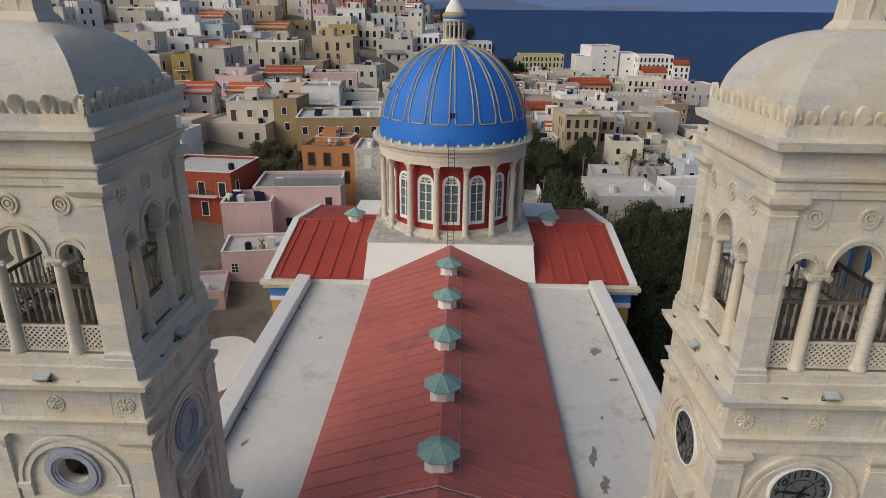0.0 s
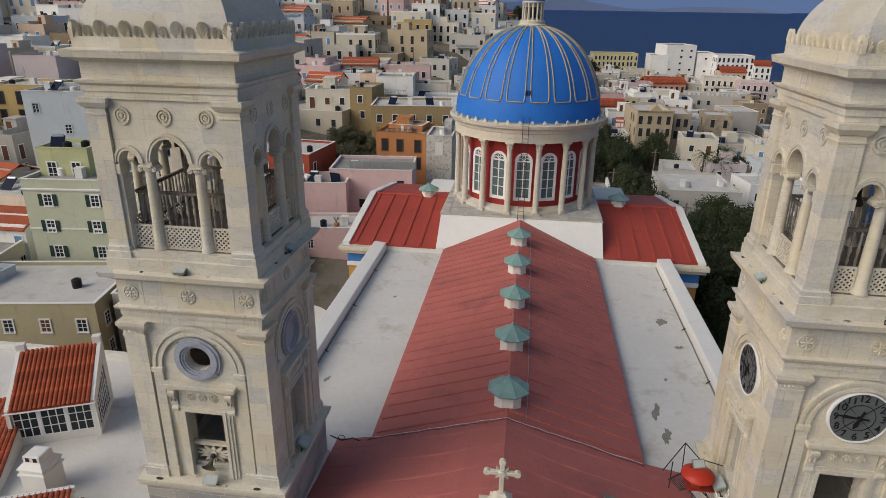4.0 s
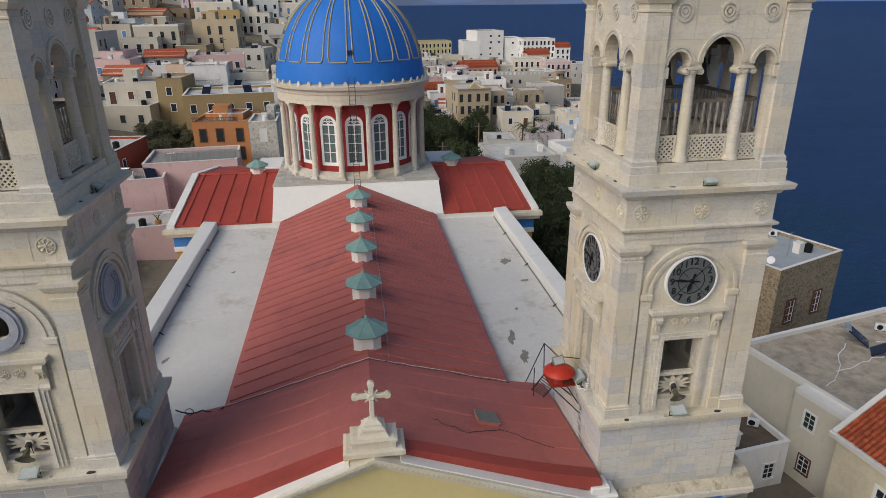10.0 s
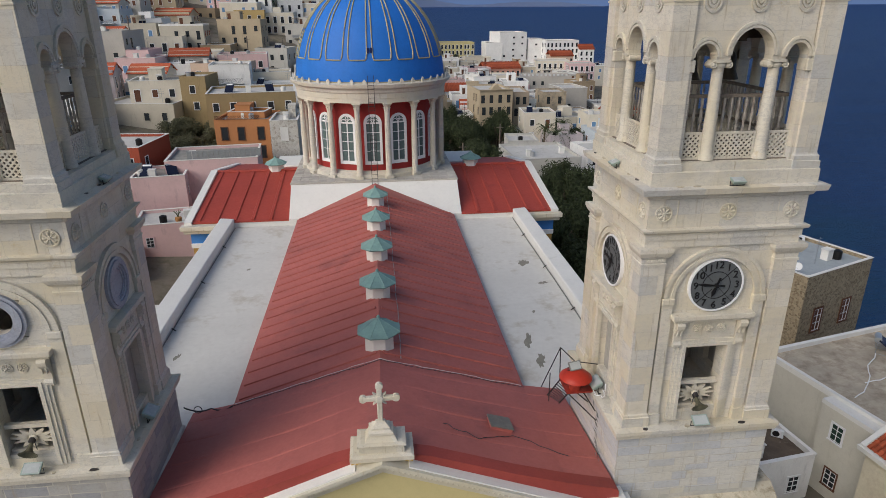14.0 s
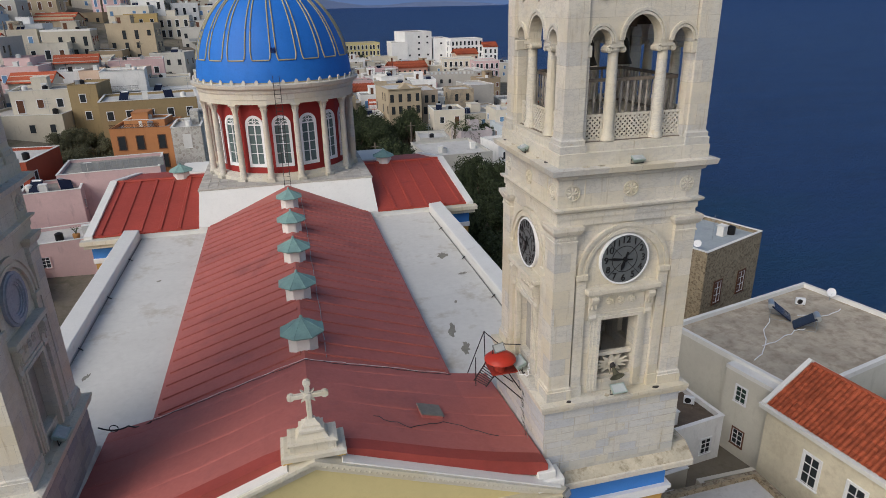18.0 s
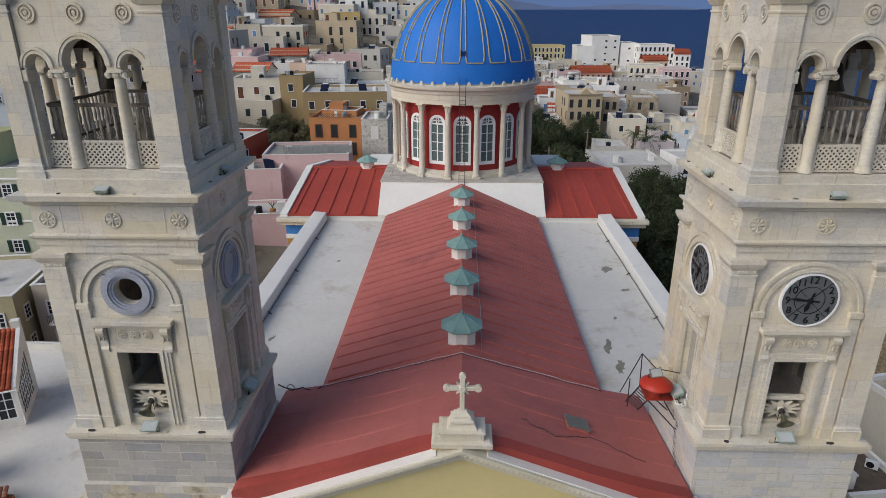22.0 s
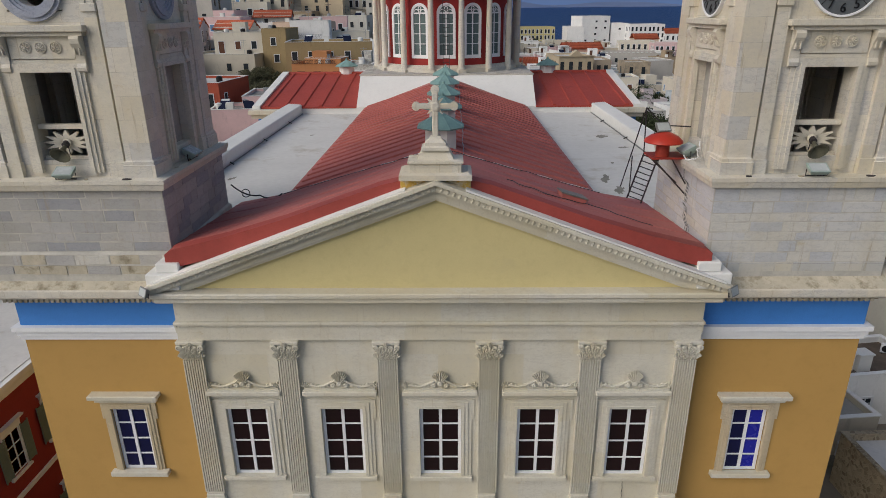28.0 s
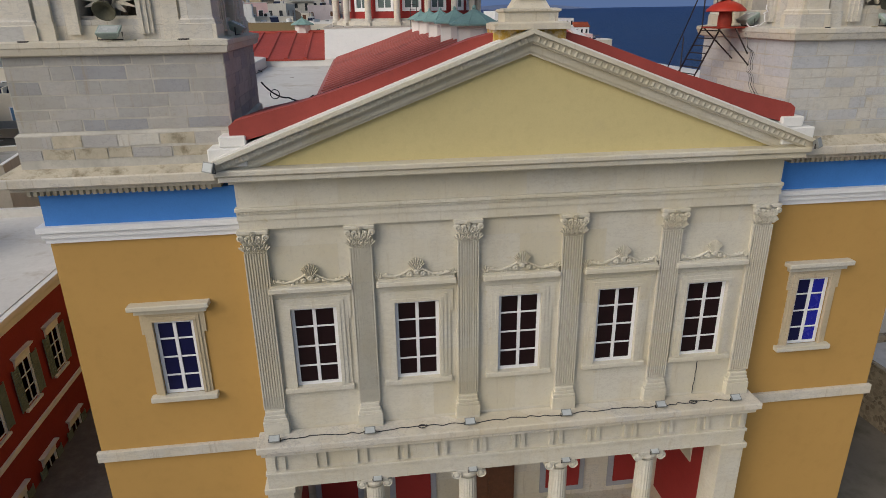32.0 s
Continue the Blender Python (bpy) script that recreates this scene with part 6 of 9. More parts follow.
def house(x0, x1, y, depth, zg, ztop, colour, floors, label, win="dark", rot=None, gable=False, balcony=False, awning=False, solar=0, rail=False, merlons=False, pediment=False, group="town houses", low=3.0, pitch=3.0, band=False):
    """A flat-roofed town house whose front looks to -y."""
    R = HOUSE_RNG
    w = x1 - x0
    cx = (x0 + x1) / 2
    rz = radians(R.uniform(-9, 9)) if rot is None else radians(rot)
    zg = min(zg, ground_z(cx, y)) - low
    h = ztop - zg
    t = thing("house", label, "house", group, at=(cx, y, zg))
    t.rotation_euler = (0, 0, rz)
    wall = WALLS[colour]
    bm = B()
    par = 0.0 if gable else 0.45
    def rect(i, z):
        return [Vector(p) for p in ((-w / 2 + i, i, z), (w / 2 - i, i, z), (w / 2 - i, depth - i, z), (-w / 2 + i, depth - i, z))]
    loops(bm, [rect(0, 0), rect(0, h), rect(0.22, h), rect(0.22, h - par)] if par else [rect(0, 0), rect(0, h)])
    part("wall", bm, wall, t)
    if par:
        bm = B()
        box(bm, -w / 2 + 0.22, w / 2 - 0.22, 0.22, depth - 0.22, h - par, h - par + 0.05)
        part("roof", bm, R.choice((ROOF_GREY, ROOF_PALE, ROOF_PALE)), t, "flat roof")
        bm = B()
        c = 0.06
        loops(bm, [rect(-c, h), rect(-c, h + 0.07), rect(0.26, h + 0.07), rect(0.26, h), rect(-c, h)], cap=False)
        part("coping", bm, R.choice((M_WHITE, wall)), t)
    else:
        gable_roof(t, -w / 2, w / 2, 0, depth, h, min(2.2, depth * 0.2))
    if band:
        bm = B()
        loops(bm, [rect(-0.05, h - 1.35), rect(-0.16, h - 1.2), rect(-0.16, h - 1.05), rect(-0.02, h - 1.0)], cap=False)
        part("cornice_band", bm, M_WHITE, t, "white moulded cornice band")
        bm = B()
        loops(bm, [rect(-0.05, h - 5.9), rect(-0.07, h - 5.85), rect(-0.07, h - 5.7), rect(-0.01, h - 5.68)], cap=False)
        part("string_course", bm, M_WHITE, t)
    if merlons:
        k = int(w / 1.4)
        for i in range(k):
            bm = B()
            box(bm, -w / 2 + i * w / k, -w / 2 + i * w / k + 0.7, -0.02, 0.3, h + 0.07, h + 0.9)
            part("merlon", bm, wall, t)
    if pediment:
        bm = B()
        prism(bm, [(-w / 2 - 0.2, h), (w / 2 + 0.2, h), (w / 2 + 0.2, h + 0.2), (-w / 2 - 0.2, h + 0.2)], -0.35, 0.3)
        prism(bm, [(-w * 0.18, h + 0.2), (w * 0.18, h + 0.2), (0, h + 1.6)], -0.2, 2.0)
        part("pediment", bm, wall, t)
    if rail:
        for s in range(int(w / 1.9)):
            bm = B()
            a = -w / 2 + 0.1 + s * 1.9
            box(bm, a, a + 1.7, 0.03, 0.1, h + 0.08, h + 0.16)
            box(bm, a, a + 1.7, 0.03, 0.1, h + 0.62, h + 0.7)
            for i in range(4):
                q = Matrix.Translation((a + 0.22 + i * 0.42, 0.06, h + 0.39))
                for r_ in (0.75, -0.75):
                    box(bm, -0.33, 0.33, -0.025, 0.025, -0.03, 0.03, q @ Matrix.Rotation(r_, 4, "Y"))
            part("roof_rail", bm, M_WOOD, t, "dark lattice roof rail")
    # windows on the front and on the side that faces the church
    fh = 3.1
    kinds = {"dark": ("std", M_TRIM, G_DARK, None), "white": ("std", M_TRIM, G_DARK, None), "brown": ("tall", M_WOOD, G_DARK, None), "blue": ("std", M_TRIM, M_SHUT["blue"], None), "green": ("std", M_TRIM, G_DARK, M_SHUT["green"]), "few": ("std", wall, G_DARK, None), "small": ("small", wall, G_DARK, None), "tall": ("tall", wall, G_DARK, None), "rows": ("tall", M_TRIM, G_DARK, None), "arch": ("tall", wall, G_DARK, None), "blind": ("tall", M_WHITE, M_WHITE, None)}
    if win in kinds:
        kd, tm, pm, sm = kinds[win]
        sides = [(w, Matrix.Identity(4), 1)]
        face = 1 if cx < 0 else -1
        sides.append((depth, Matrix.Translation((face * w / 2, 0, 0)) @ Matrix.Rotation(face * math.pi / 2, 4, "Z") @ Matrix.Translation((face * depth / 2, 0, 0)), 0))
        for wid, base, front in sides:
            n = max(1, int(wid / (2.1 if win in ("rows", "tall") else pitch)))
            if win == "small":
                n = max(1, int(wid / 5))
            if win == "blind":
                n = 1
            for f in range(floors):
                z = h - 0.7 - fh * (f + 1) + (0.75 if kd in ("std", "small") else 0.55)
                if z < 0.2:
                    break
                for i in range(n):
                    if win in ("few", "small") and R.random() < 0.45 or (not front and R.random() < 0.5):
                        continue
                    u = -wid / 2 + wid * (i + 0.5) / n + R.uniform(-0.25, 0.25)
                    kk = kd
                    zz = z
                    if win in ("dark", "white", "few") and R.random() < 0.28:
                        kk, zz = "door", z - 0.75
                    put_window(t, kk, base @ Matrix.Translation((u, -0.005, zz)), tm, R.choice((pm, pm, M_SHUT["brown"])) if win == "dark" else pm, y < 75, sm)
        if balcony:
            for f in range(max(1, floors - 1)):
                z = h - 0.7 - fh * (f + 1)
                bm = B()
                box(bm, -w * 0.32, w * 0.32, -1.1, 0.02, z - 0.02, z + 0.12)
                bal = part("balcony", bm, M_WHITE, t, "slab balcony with iron rail")
                bm = B()
                for s in range(int(w * 0.64 / 0.16) + 1):
                    u = -w * 0.32 + s * 0.16
                    box(bm, u - 0.012, u + 0.012, -1.09, -1.06, z + 0.12, z + 1.0)
                box(bm, -w * 0.32, w * 0.32, -1.1, -1.05, z + 1.0, z + 1.05)
                part("iron_rail", bm, M_STEEL, bal)
        if awning:
            for s in (-0.25, 0.25):
                bm = B()
                q = Matrix.Translation((s * w, 0, h - 1.0)) @ Matrix.Rotation(-0.5, 4, "X")
                box(bm, -w * 0.17, w * 0.17, -1.9, 0.0, -0.03, 0.03, Matrix.Translation((s * w, 0, h - 0.9)) @ Matrix.Rotation(0.45, 4, "X"))
                part("awning", bm, paint("grey_awning_cloth", (0.42, 0.42, 0.40)), t, "grey cloth awning")
    for k in range(solar):
        m = t.matrix_basis @ Matrix.Translation((-w * 0.25 + k * w * 0.45, depth * 0.45, h - par + 0.05))
        solar_heater(*m.translation, rz + R.uniform(-0.4, 0.4))
    if not gable and y < 150:
        for k in range(R.choice((1, 2, 2, 3))):
            u, v = R.uniform(-w * 0.4, w * 0.4), R.uniform(depth * 0.12, depth * 0.45)
            bm = B()
            kind = R.random()
            if kind < 0.4:
                lathe(bm, [(0.45, h - par), (0.48, h - par + 0.2), (0.48, h - par + 0.95), (0.2, h - par + 1.1), (0.02, h - par + 1.12)], 12, Matrix.Translation((u, v, 0)))
                part("water_tank", bm, R.choice((M_WHITE, M_BLACK, M_TANK)), t, "round roof water tank", True)
            elif kind < 0.7:
                sweep(bm, [(u, v, h - par), (u, v, h + 2.6)], 0.03, 4)
                for q_ in (1.6, 2.0, 2.4):
                    sweep(bm, [(u - 0.55, v, h + q_), (u + 0.55, v, h + q_)], 0.018, 4)
                part("antenna", bm, M_GREYMET, t, "thin metal roof antenna")
            else:
                box(bm, u - 0.45, u + 0.45, v - 0.4, v + 0.4, h - par, h + 0.75)
                box(bm, u - 0.52, u + 0.52, v - 0.47, v + 0.47, h + 0.75, h + 0.85)
                part("chimney", bm, M_WHITE, t, "low white roof chimney")
    elif_box = R.random()
    if elif_box < 0.35 and colour not in ("BRICKRED", "PINK", "OLIVEC") and not gable and win not in ("small",):
        bm = B()
        a = R.uniform(-w * 0.3, w * 0.1)
        box(bm, a, a + w * 0.28, depth * 0.5, depth * 0.85, h - par, h + 1.7)
        box(bm, a - 0.06, a + w * 0.28 + 0.06, depth * 0.5 - 0.06, depth * 0.85 + 0.06, h + 1.7, h + 1.8)
        part("roof_room", bm, wall, t, "small roof stair room")
    return t


# ---- town houses: x from, x to, front y, depth, ground z, roof z ----
house(-26.5, -17.4, 92.0, 10.0, 8.0, 16.9, "ORANGE", 2, "orange plastered house with brown shuttered windows", win="brown", rail=True)
house(-25.1, -18.7, 96.0, 5.0, 14.0, 17.6, "ORANGE", 1, "orange plastered roof room with a white top", win="none")
house(-17.1, -12.6, 90.0, 9.0, 7.0, 17.0, "RUBBLE", 1, "rubble stone house wall with a blocked window", win="blind")
house(-51.8, -37.3, 109.0, 12.0, 10.0, 17.6, "BEIGE", 2, "large plain beige house with a high blank wall", win="few")
house(-46.0, -36.7, 112.0, 10.0, 11.0, 21.5, "CREAM", 2, "cream flat-roofed house with dark doors", win="dark")
house(-36.7, -31.9, 112.0, 9.0, 12.0, 22.1, "OLIVE", 2, "olive-brown narrow house with white window frames", win="white")
house(-29.8, -14.1, 103.0, 12.0, 9.0, 20.0, "OLIVE", 1, "olive-yellow low house with white cornice", win="white", solar=2)
house(-58.3, -50.3, 128.0, 9.0, 12.0, 19.4, "WHITE", 2, "white house with a blue shutter", win="blue")
house(-43.0, -32.3, 190.0, 10.0, 12.0, 26.2, "LILAC", 2, "pale lilac house with a red gable roof", win="white", gable=True)
house(-32.6, -25.2, 192.0, 9.0, 12.0, 22.8, "LILAC", 2, "pale lilac house with a red awning", win="white")
house(-54.6, -37.1, 150.0, 12.0, 17.0, 24.3, "CREAM", 2, "cream terraced house with striped awnings", win="dark", awning=True)
house(-55.6, -50.5, 140.0, 9.0, 17.0, 25.5, "PINK", 1, "faded pink flat-roofed house", win="blue")
house(-65.0, -54.7, 230.0, 12.0, 22.0, 34.3, "TAN", 3, "tan tall house on the hillside", win="few")
house(-48.9, -37.6, 255.0, 14.0, 24.0, 43.8, "TERRA", 4, "tall terracotta apartment house", win="white")
house(-88.5, -72.5, 170.0, 14.0, 22.0, 34.8, "WHITE", 2, "large plain white house with a blank wall", win="none")
house(-73.3, -66.8, 172.0, 12.0, 22.0, 34.3, "PALEBLUE", 2, "pale blue house beside a white wall", win="dark", balcony=True)
house(-68.4, -63.8, 140.0, 9.0, 18.0, 28.4, "MUSTARD", 2, "mustard yellow narrow house with a balcony", win="dark", balcony=True)
house(-64.5, -56.2, 142.0, 12.0, 18.0, 29.6, "GREYC", 2, "grey unpainted concrete house", win="few")
house(-56.2, -47.4, 134.0, 10.0, 17.0, 24.2, "PINK", 2, "washed pink house with blue shutters", win="blue")
house(-93.9, -88.0, 165.0, 10.0, 20.0, 34.3, "LILAC", 3, "grey-pink house with iron balconies", win="dark", balcony=True)
house(60.4, 69.2, 330.0, 18.0, 0.0, 16.5, "WHITE", 4, "tall white apartment block", win="small")
house(67.7, 82.7, 331.0, 18.0, 0.0, 21.6, "WHITE", 6, "tall white apartment block with small windows", win="small")
house(83.5, 92.2, 332.0, 18.0, 0.0, 17.9, "WHITE", 5, "stepped white apartment block", win="small")
house(32.8, 56.0, 342.0, 14.0, 0.0, 16.2, "YELLOW", 3, "pale yellow public building with tall windows", win="rows")
house(91.3, 109.3, 325.0, 14.0, 0.0, 17.5, "WHITE", 3, "white hotel with an arcaded top floor", win="rows")
house(29.3, 33.7, 344.0, 12.0, 0.0, 14.1, "GREYC", 3, "grey long building beyond the trees", win="rows")
house(27.6, 36.6, 150.0, 14.0, 0.0, 13.9, "SAND", 2, "sand-coloured neoclassical mansion with a pediment", win="tall", pediment=True)
house(38.0, 42.4, 156.0, 14.0, 0.0, 12.5, "SAND2", 2, "weathered mansion wing with a long side", win="tall")
house(42.7, 50.0, 172.0, 10.0, 0.0, 8.4, "PALEBLUE", 2, "pale blue-white town house", win="tall")
house(48.5, 55.5, 165.0, 9.0, 0.0, 11.2, "RUIN", 2, "roofless ruined sandstone house with arches", win="arch")
house(55.6, 64.2, 162.0, 12.0, 0.0, 5.5, "RUIN", 1, "crumbling stone house with small windows", win="tall")
house(58.3, 66.3, 178.0, 12.0, 0.0, 10.7, "GREYC", 2, "grey stone ruined upper walls", win="few")
house(25.2, 37.4, 93.0, 14.0, 2.0, 8.6, "PALEGREY", 1, "low concrete house with a stained flat roof", win="few")
house(26.9, 33.0, 108.0, 8.0, 3.0, 8.9, "PALEGREY", 1, "small grey plastered roof house", win="few")
house(21.3, 30.9, 196.0, 10.0, 0.0, 8.3, "WHITE", 2, "white house with a red hipped roof", win="tall", gable=True)
house(32.8, 41.8, 212.0, 10.0, 0.0, 9.6, "SAND", 2, "beige house with awning", win="tall")
house(40.5, 54.9, 235.0, 12.0, 0.0, 9.1, "CREAM", 2, "cream house with tall windows", win="tall")
house(47.8, 64.0, 262.0, 12.0, 0.0, 9.5, "CORAL", 2, "coral house with a red tiled roof", win="tall", gable=True)
house(53.9, 72.0, 215.0, 14.0, 0.0, 10.5, "GREYC", 2, "grey battlemented stone building", win="few", merlons=True)
house(71.0, 85.2, 262.0, 12.0, 0.0, 12.3, "CREAM", 3, "cream apartment house with balconies", win="rows", balcony=True)
house(81.9, 92.6, 250.0, 12.0, 0.0, 12.0, "PINK", 3, "pink balconied apartment house", win="rows", balcony=True)
house(87.6, 98.7, 300.0, 12.0, 0.0, 11.5, "PEACH", 2, "peach house with red tiles", win="tall", gable=True)
house(108.3, 116.0, 320.0, 12.0, 0.0, 13.3, "WHITE", 2, "white house with a red roof", win="tall", gable=True)
house(-56.0, -45.4, 45.0, 10.0, 9.0, 19.0, "GREEN", 3, "pale green house with dark green shutters and a white cornice", win="green", rot=6, pitch=5.2, band=True)
house(-56.0, -50.0, 48.0, 5.0, 17.0, 21.9, "LIME", 1, "lime green roof room with a solar heater", win="white", rot=6, solar=1)
house(-73.5, -62.0, 68.5, 11.0, 15.0, 25.4, "PALEBLUE", 2, "pale blue-white house with solar heaters and a dish", win="few", rot=9, solar=2)
house(-92.5, -83.0, 83.5, 9.0, 14.0, 24.2, "YELLOW2", 2, "yellow house with a white cornice and brown windows", win="brown", rot=7)
house(-100.0, -91.3, 98.5, 9.0, 18.0, 27.8, "LILAC", 2, "mauve house with blank walls", win="none", rot=4)
house(-90.8, -82.0, 106.0, 9.0, 18.0, 27.6, "PALEGREY", 2, "pale grey plastered house with few windows", win="few", rot=4)
house(-114.4, -104.3, 128.0, 10.0, 22.0, 30.7, "TAN", 2, "brown house with a dark door", win="dark", rot=4)
house(-136.2, -126.0, 142.0, 10.0, 24.0, 32.0, "WHITE", 2, "white house with tall windows", win="dark", rot=4)
house(-74.0, -57.5, 38.0, 8.0, 4.0, 10.8, "CREAM", 2, "cream flat-roofed house with a white terrace roof", win="few", rot=12, group="near houses")
house(-141.4, -127.4, 160.0, 10.0, 26.0, 37.8, "PINK", 2, "pink house with an iron balcony", win="dark", balcony=True)
house(-148.8, -133.4, 150.0, 10.0, 22.0, 31.1, "TAN", 2, "beige flat-roofed house with dark windows", win="dark")
house(-60.6, -48.3, 160.0, 10.0, 18.0, 27.6, "CREAM", 2, "cream flat house with awnings", win="dark")
house(-72.2, -60.1, 185.0, 10.0, 22.0, 31.7, "WHITE", 2, "white flat house with a small roof room", win="dark", solar=1)
house(-63.3, -52.4, 195.0, 10.0, 20.0, 29.7, "WHITE", 2, "white flat house with dark windows", win="dark")
house(-45.2, -37.4, 165.0, 10.0, 16.0, 25.2, "TAN", 2, "tan flat-roofed house with dark windows", win="dark")
house(-35.6, -25.8, 215.0, 12.0, 16.0, 32.8, "CREAM", 3, "cream stepped apartment house", win="rows")
house(-27.0, -17.8, 225.0, 12.0, 14.0, 30.6, "CREAM", 3, "cream apartment house by the sea", win="rows")
house(-23.4, -16.1, 230.0, 10.0, 12.0, 28.5, "PINK", 3, "pale pink blank gable house", win="none")
house(-16.5, -8.0, 235.0, 10.0, 10.0, 30.0, "WHITE", 3, "white house with roof rails", win="rows")
house(3.1, 15.1, 300.0, 12.0, 4.0, 24.5, "WHITE", 3, "white house with a red roof", win="rows")
house(-44.3, -34.7, 210.0, 10.0, 18.0, 33.7, "YELLOW2", 2, "yellow house with white window frames", win="white")


# ---- near neighbours ----
G_CURTAIN = glass("curtained_brown_glass", (0.085, 0.075, 0.058), 0.2)
def shutter_window(parent, m, w=1.05, h=1.75, bars=True):
    """A white window with open louvred shutters and a stone hood; looks to -y of m."""
    bm = B()
    box(bm, -w / 2 - 0.16, -w / 2, -0.07, 0.02, -0.1, h + 0.12, m)
    box(bm, w / 2, w / 2 + 0.16, -0.07, 0.02, -0.1, h + 0.12, m)
    box(bm, -w / 2, w / 2, -0.07, 0.02, h - 0.02, h + 0.12, m)
    box(bm, -w / 2 - 0.22, w / 2 + 0.22, -0.14, 0.02, -0.22, -0.1, m)
    loops(bm, [[m @ Vector((-w / 2 - a, -d, z)), m @ Vector((w / 2 + a, -d, z)), m @ Vector((w / 2 + a, 0.02, z)), m @ Vector((-w / 2 - a, 0.02, z))] for a, d, z in ((0.14, 0.08, h + 0.12), (0.16, 0.10, h + 0.3), (0.30, 0.24, h + 0.46), (0.32, 0.26, h + 0.54))])
    wn_ = part("window", bm, M_WHITE, parent, "white framed window with sage shutters")
    bm = B()
    for s in (-1, 0, 1):
        box(bm, s * (w / 2 - 0.03) - 0.035, s * (w / 2 - 0.03) + 0.035, -0.04, 0.0, 0, h, m)
    for k in range(4):
        for s in (-1, 1):
            a, b = sorted((s * 0.035, s * (w / 2 - 0.06)))
            box(bm, a, b, -0.035, 0.0, k * (h - 0.06) / 3, k * (h - 0.06) / 3 + 0.05, m)
    part("sash", bm, M_TRIM, wn_)
    bm = B()
    box(bm, -w / 2, w / 2, 0.0, 0.012, 0, h, m)
    part("pane", bm, G_CURTAIN, wn_)
    for s in (-1, 1):
        bm = B()
        a, b = sorted((s * (w / 2 + 0.05), s * (w + 0.08)))
        box(bm, a, a + 0.07, -0.13, -0.08, 0, h, m)
        box(bm, b - 0.07, b, -0.13, -0.08, 0, h, m)
        for k in range(16):
            box(bm, a + 0.07, b - 0.07, -0.125, -0.085, 0.04 + k * (h - 0.08) / 16, 0.04 + (k + 0.72) * (h - 0.08) / 16, m)
        part("shutter", bm, M_SHUT["sage"], wn_, "sage green louvred shutter")


red = thing("house", "dark red town house with a white terrace roof beside the lane", "house", "near houses")
bm = B()
RX, RT = -21.3, 8.35
box(bm, -48, RX, 5.6, 26, -6, RT)
box(bm, -48, -27, -12, 5.6, -6, RT)
part("wall", bm, WALLS["RED"], red, "dark red plaster wall")
bm = B()
rings(bm, (RX - 48) / 2, 15.8, (RX + 48) / 2, 10.2, [(0.03, RT - 0.45), (0.12, RT - 0.42), (0.14, RT - 0.05), (0.3, RT), (0.34, RT + 0.2), (0.5, RT + 0.28), (0.52, RT + 0.5)])
part("cornice", bm, M_WHITE, red, "white stepped cornice")
bm = B()
box(bm, -48.2, RX + 0.2, 5.4, 26.2, RT + 0.5, RT + 0.54)
box(bm, -48.2, -27, -12, 5.4, RT, RT + 0.54)
box(bm, -48.2, -47.8, -12, 26.2, RT + 0.54, RT + 1.0)
box(bm, -47.8, RX + 0.1, 25.8, 26.2, RT + 0.54, RT + 1.1)
part("roof", bm, M_TERRACE, red, "white coated terrace roof")
bm = B()
box(bm, RX - 0.05, RX + 0.1, 5.5, 26.1, 2.45, 2.72, bevel=0.02)
box(bm, -48, RX, 5.5, 5.62, 2.45, 2.72)
box(bm, RX - 0.05, RX + 0.1, 5.5, 26.1, -6, -2.9)
part("string_course", bm, M_WHITE, red)
EAST = Matrix.Rotation(math.pi / 2, 4, "Z")
for i in range(6):
    y = 7.85 + i * 3.1
    shutter_window(red, Matrix.Translation((RX, y, 3.85)) @ EAST, 1.1, 2.25)
    shutter_window(red, Matrix.Translation((RX, y, -1.8)) @ EAST, 1.1, 2.25)

sun_room = thing("sunroom", "white glazed rooftop sunroom with a red tiled roof", "sunroom", at=(-31.1, 15.1, RT + 0.54))
sun_room.rotation_euler = (0, 0, radians(24))
bm = B()
for s in (-1, 1):
    a, b = sorted((s * 2.75, s * 2.5))
    loops(bm, [[Vector((x, y, z)) for y, z in ((-0.1, 0), (4.6, 0), (4.6, 5.2), (4.1, 5.2), (-0.1, 2.95))] for x in (a, b)])
box(bm, -2.5, 2.5, 4.3, 4.55, 0, 4.8)
box(bm, -2.5, 2.5, 0, 0.15, 0, 0.6)
box(bm, -2.75, -2.2, 4.1, 4.6, 5.1, 5.7)
box(bm, 2.2, 2.75, 4.1, 4.6, 5.1, 5.7)
part("wall", bm, M_WHITE, sun_room, "white plaster gable walls")
bm = B()
tiled(bm, (-2.5, -0.25, 2.92), (5.0, 0, 0), (0, 4.5, 2.2), 17, 13)
loops(bm, [[Vector((x, -0.25, 2.88)), Vector((x, 4.3, 5.1)), Vector((x, 4.3, 5.0)), Vector((x, -0.25, 2.78))] for x in (-2.5, 2.5)])
part("tiled_roof", bm, TILE, sun_room, "bright red clay tiles")["kind"] = "stuff"
bm = B()
sweep(bm, [(-2.8, -0.32, 2.82), (2.8, -0.32, 2.82), (2.85, -0.3, 0.3)], 0.06, 6)
part("gutter", bm, M_TRIM, sun_room, "white gutter")
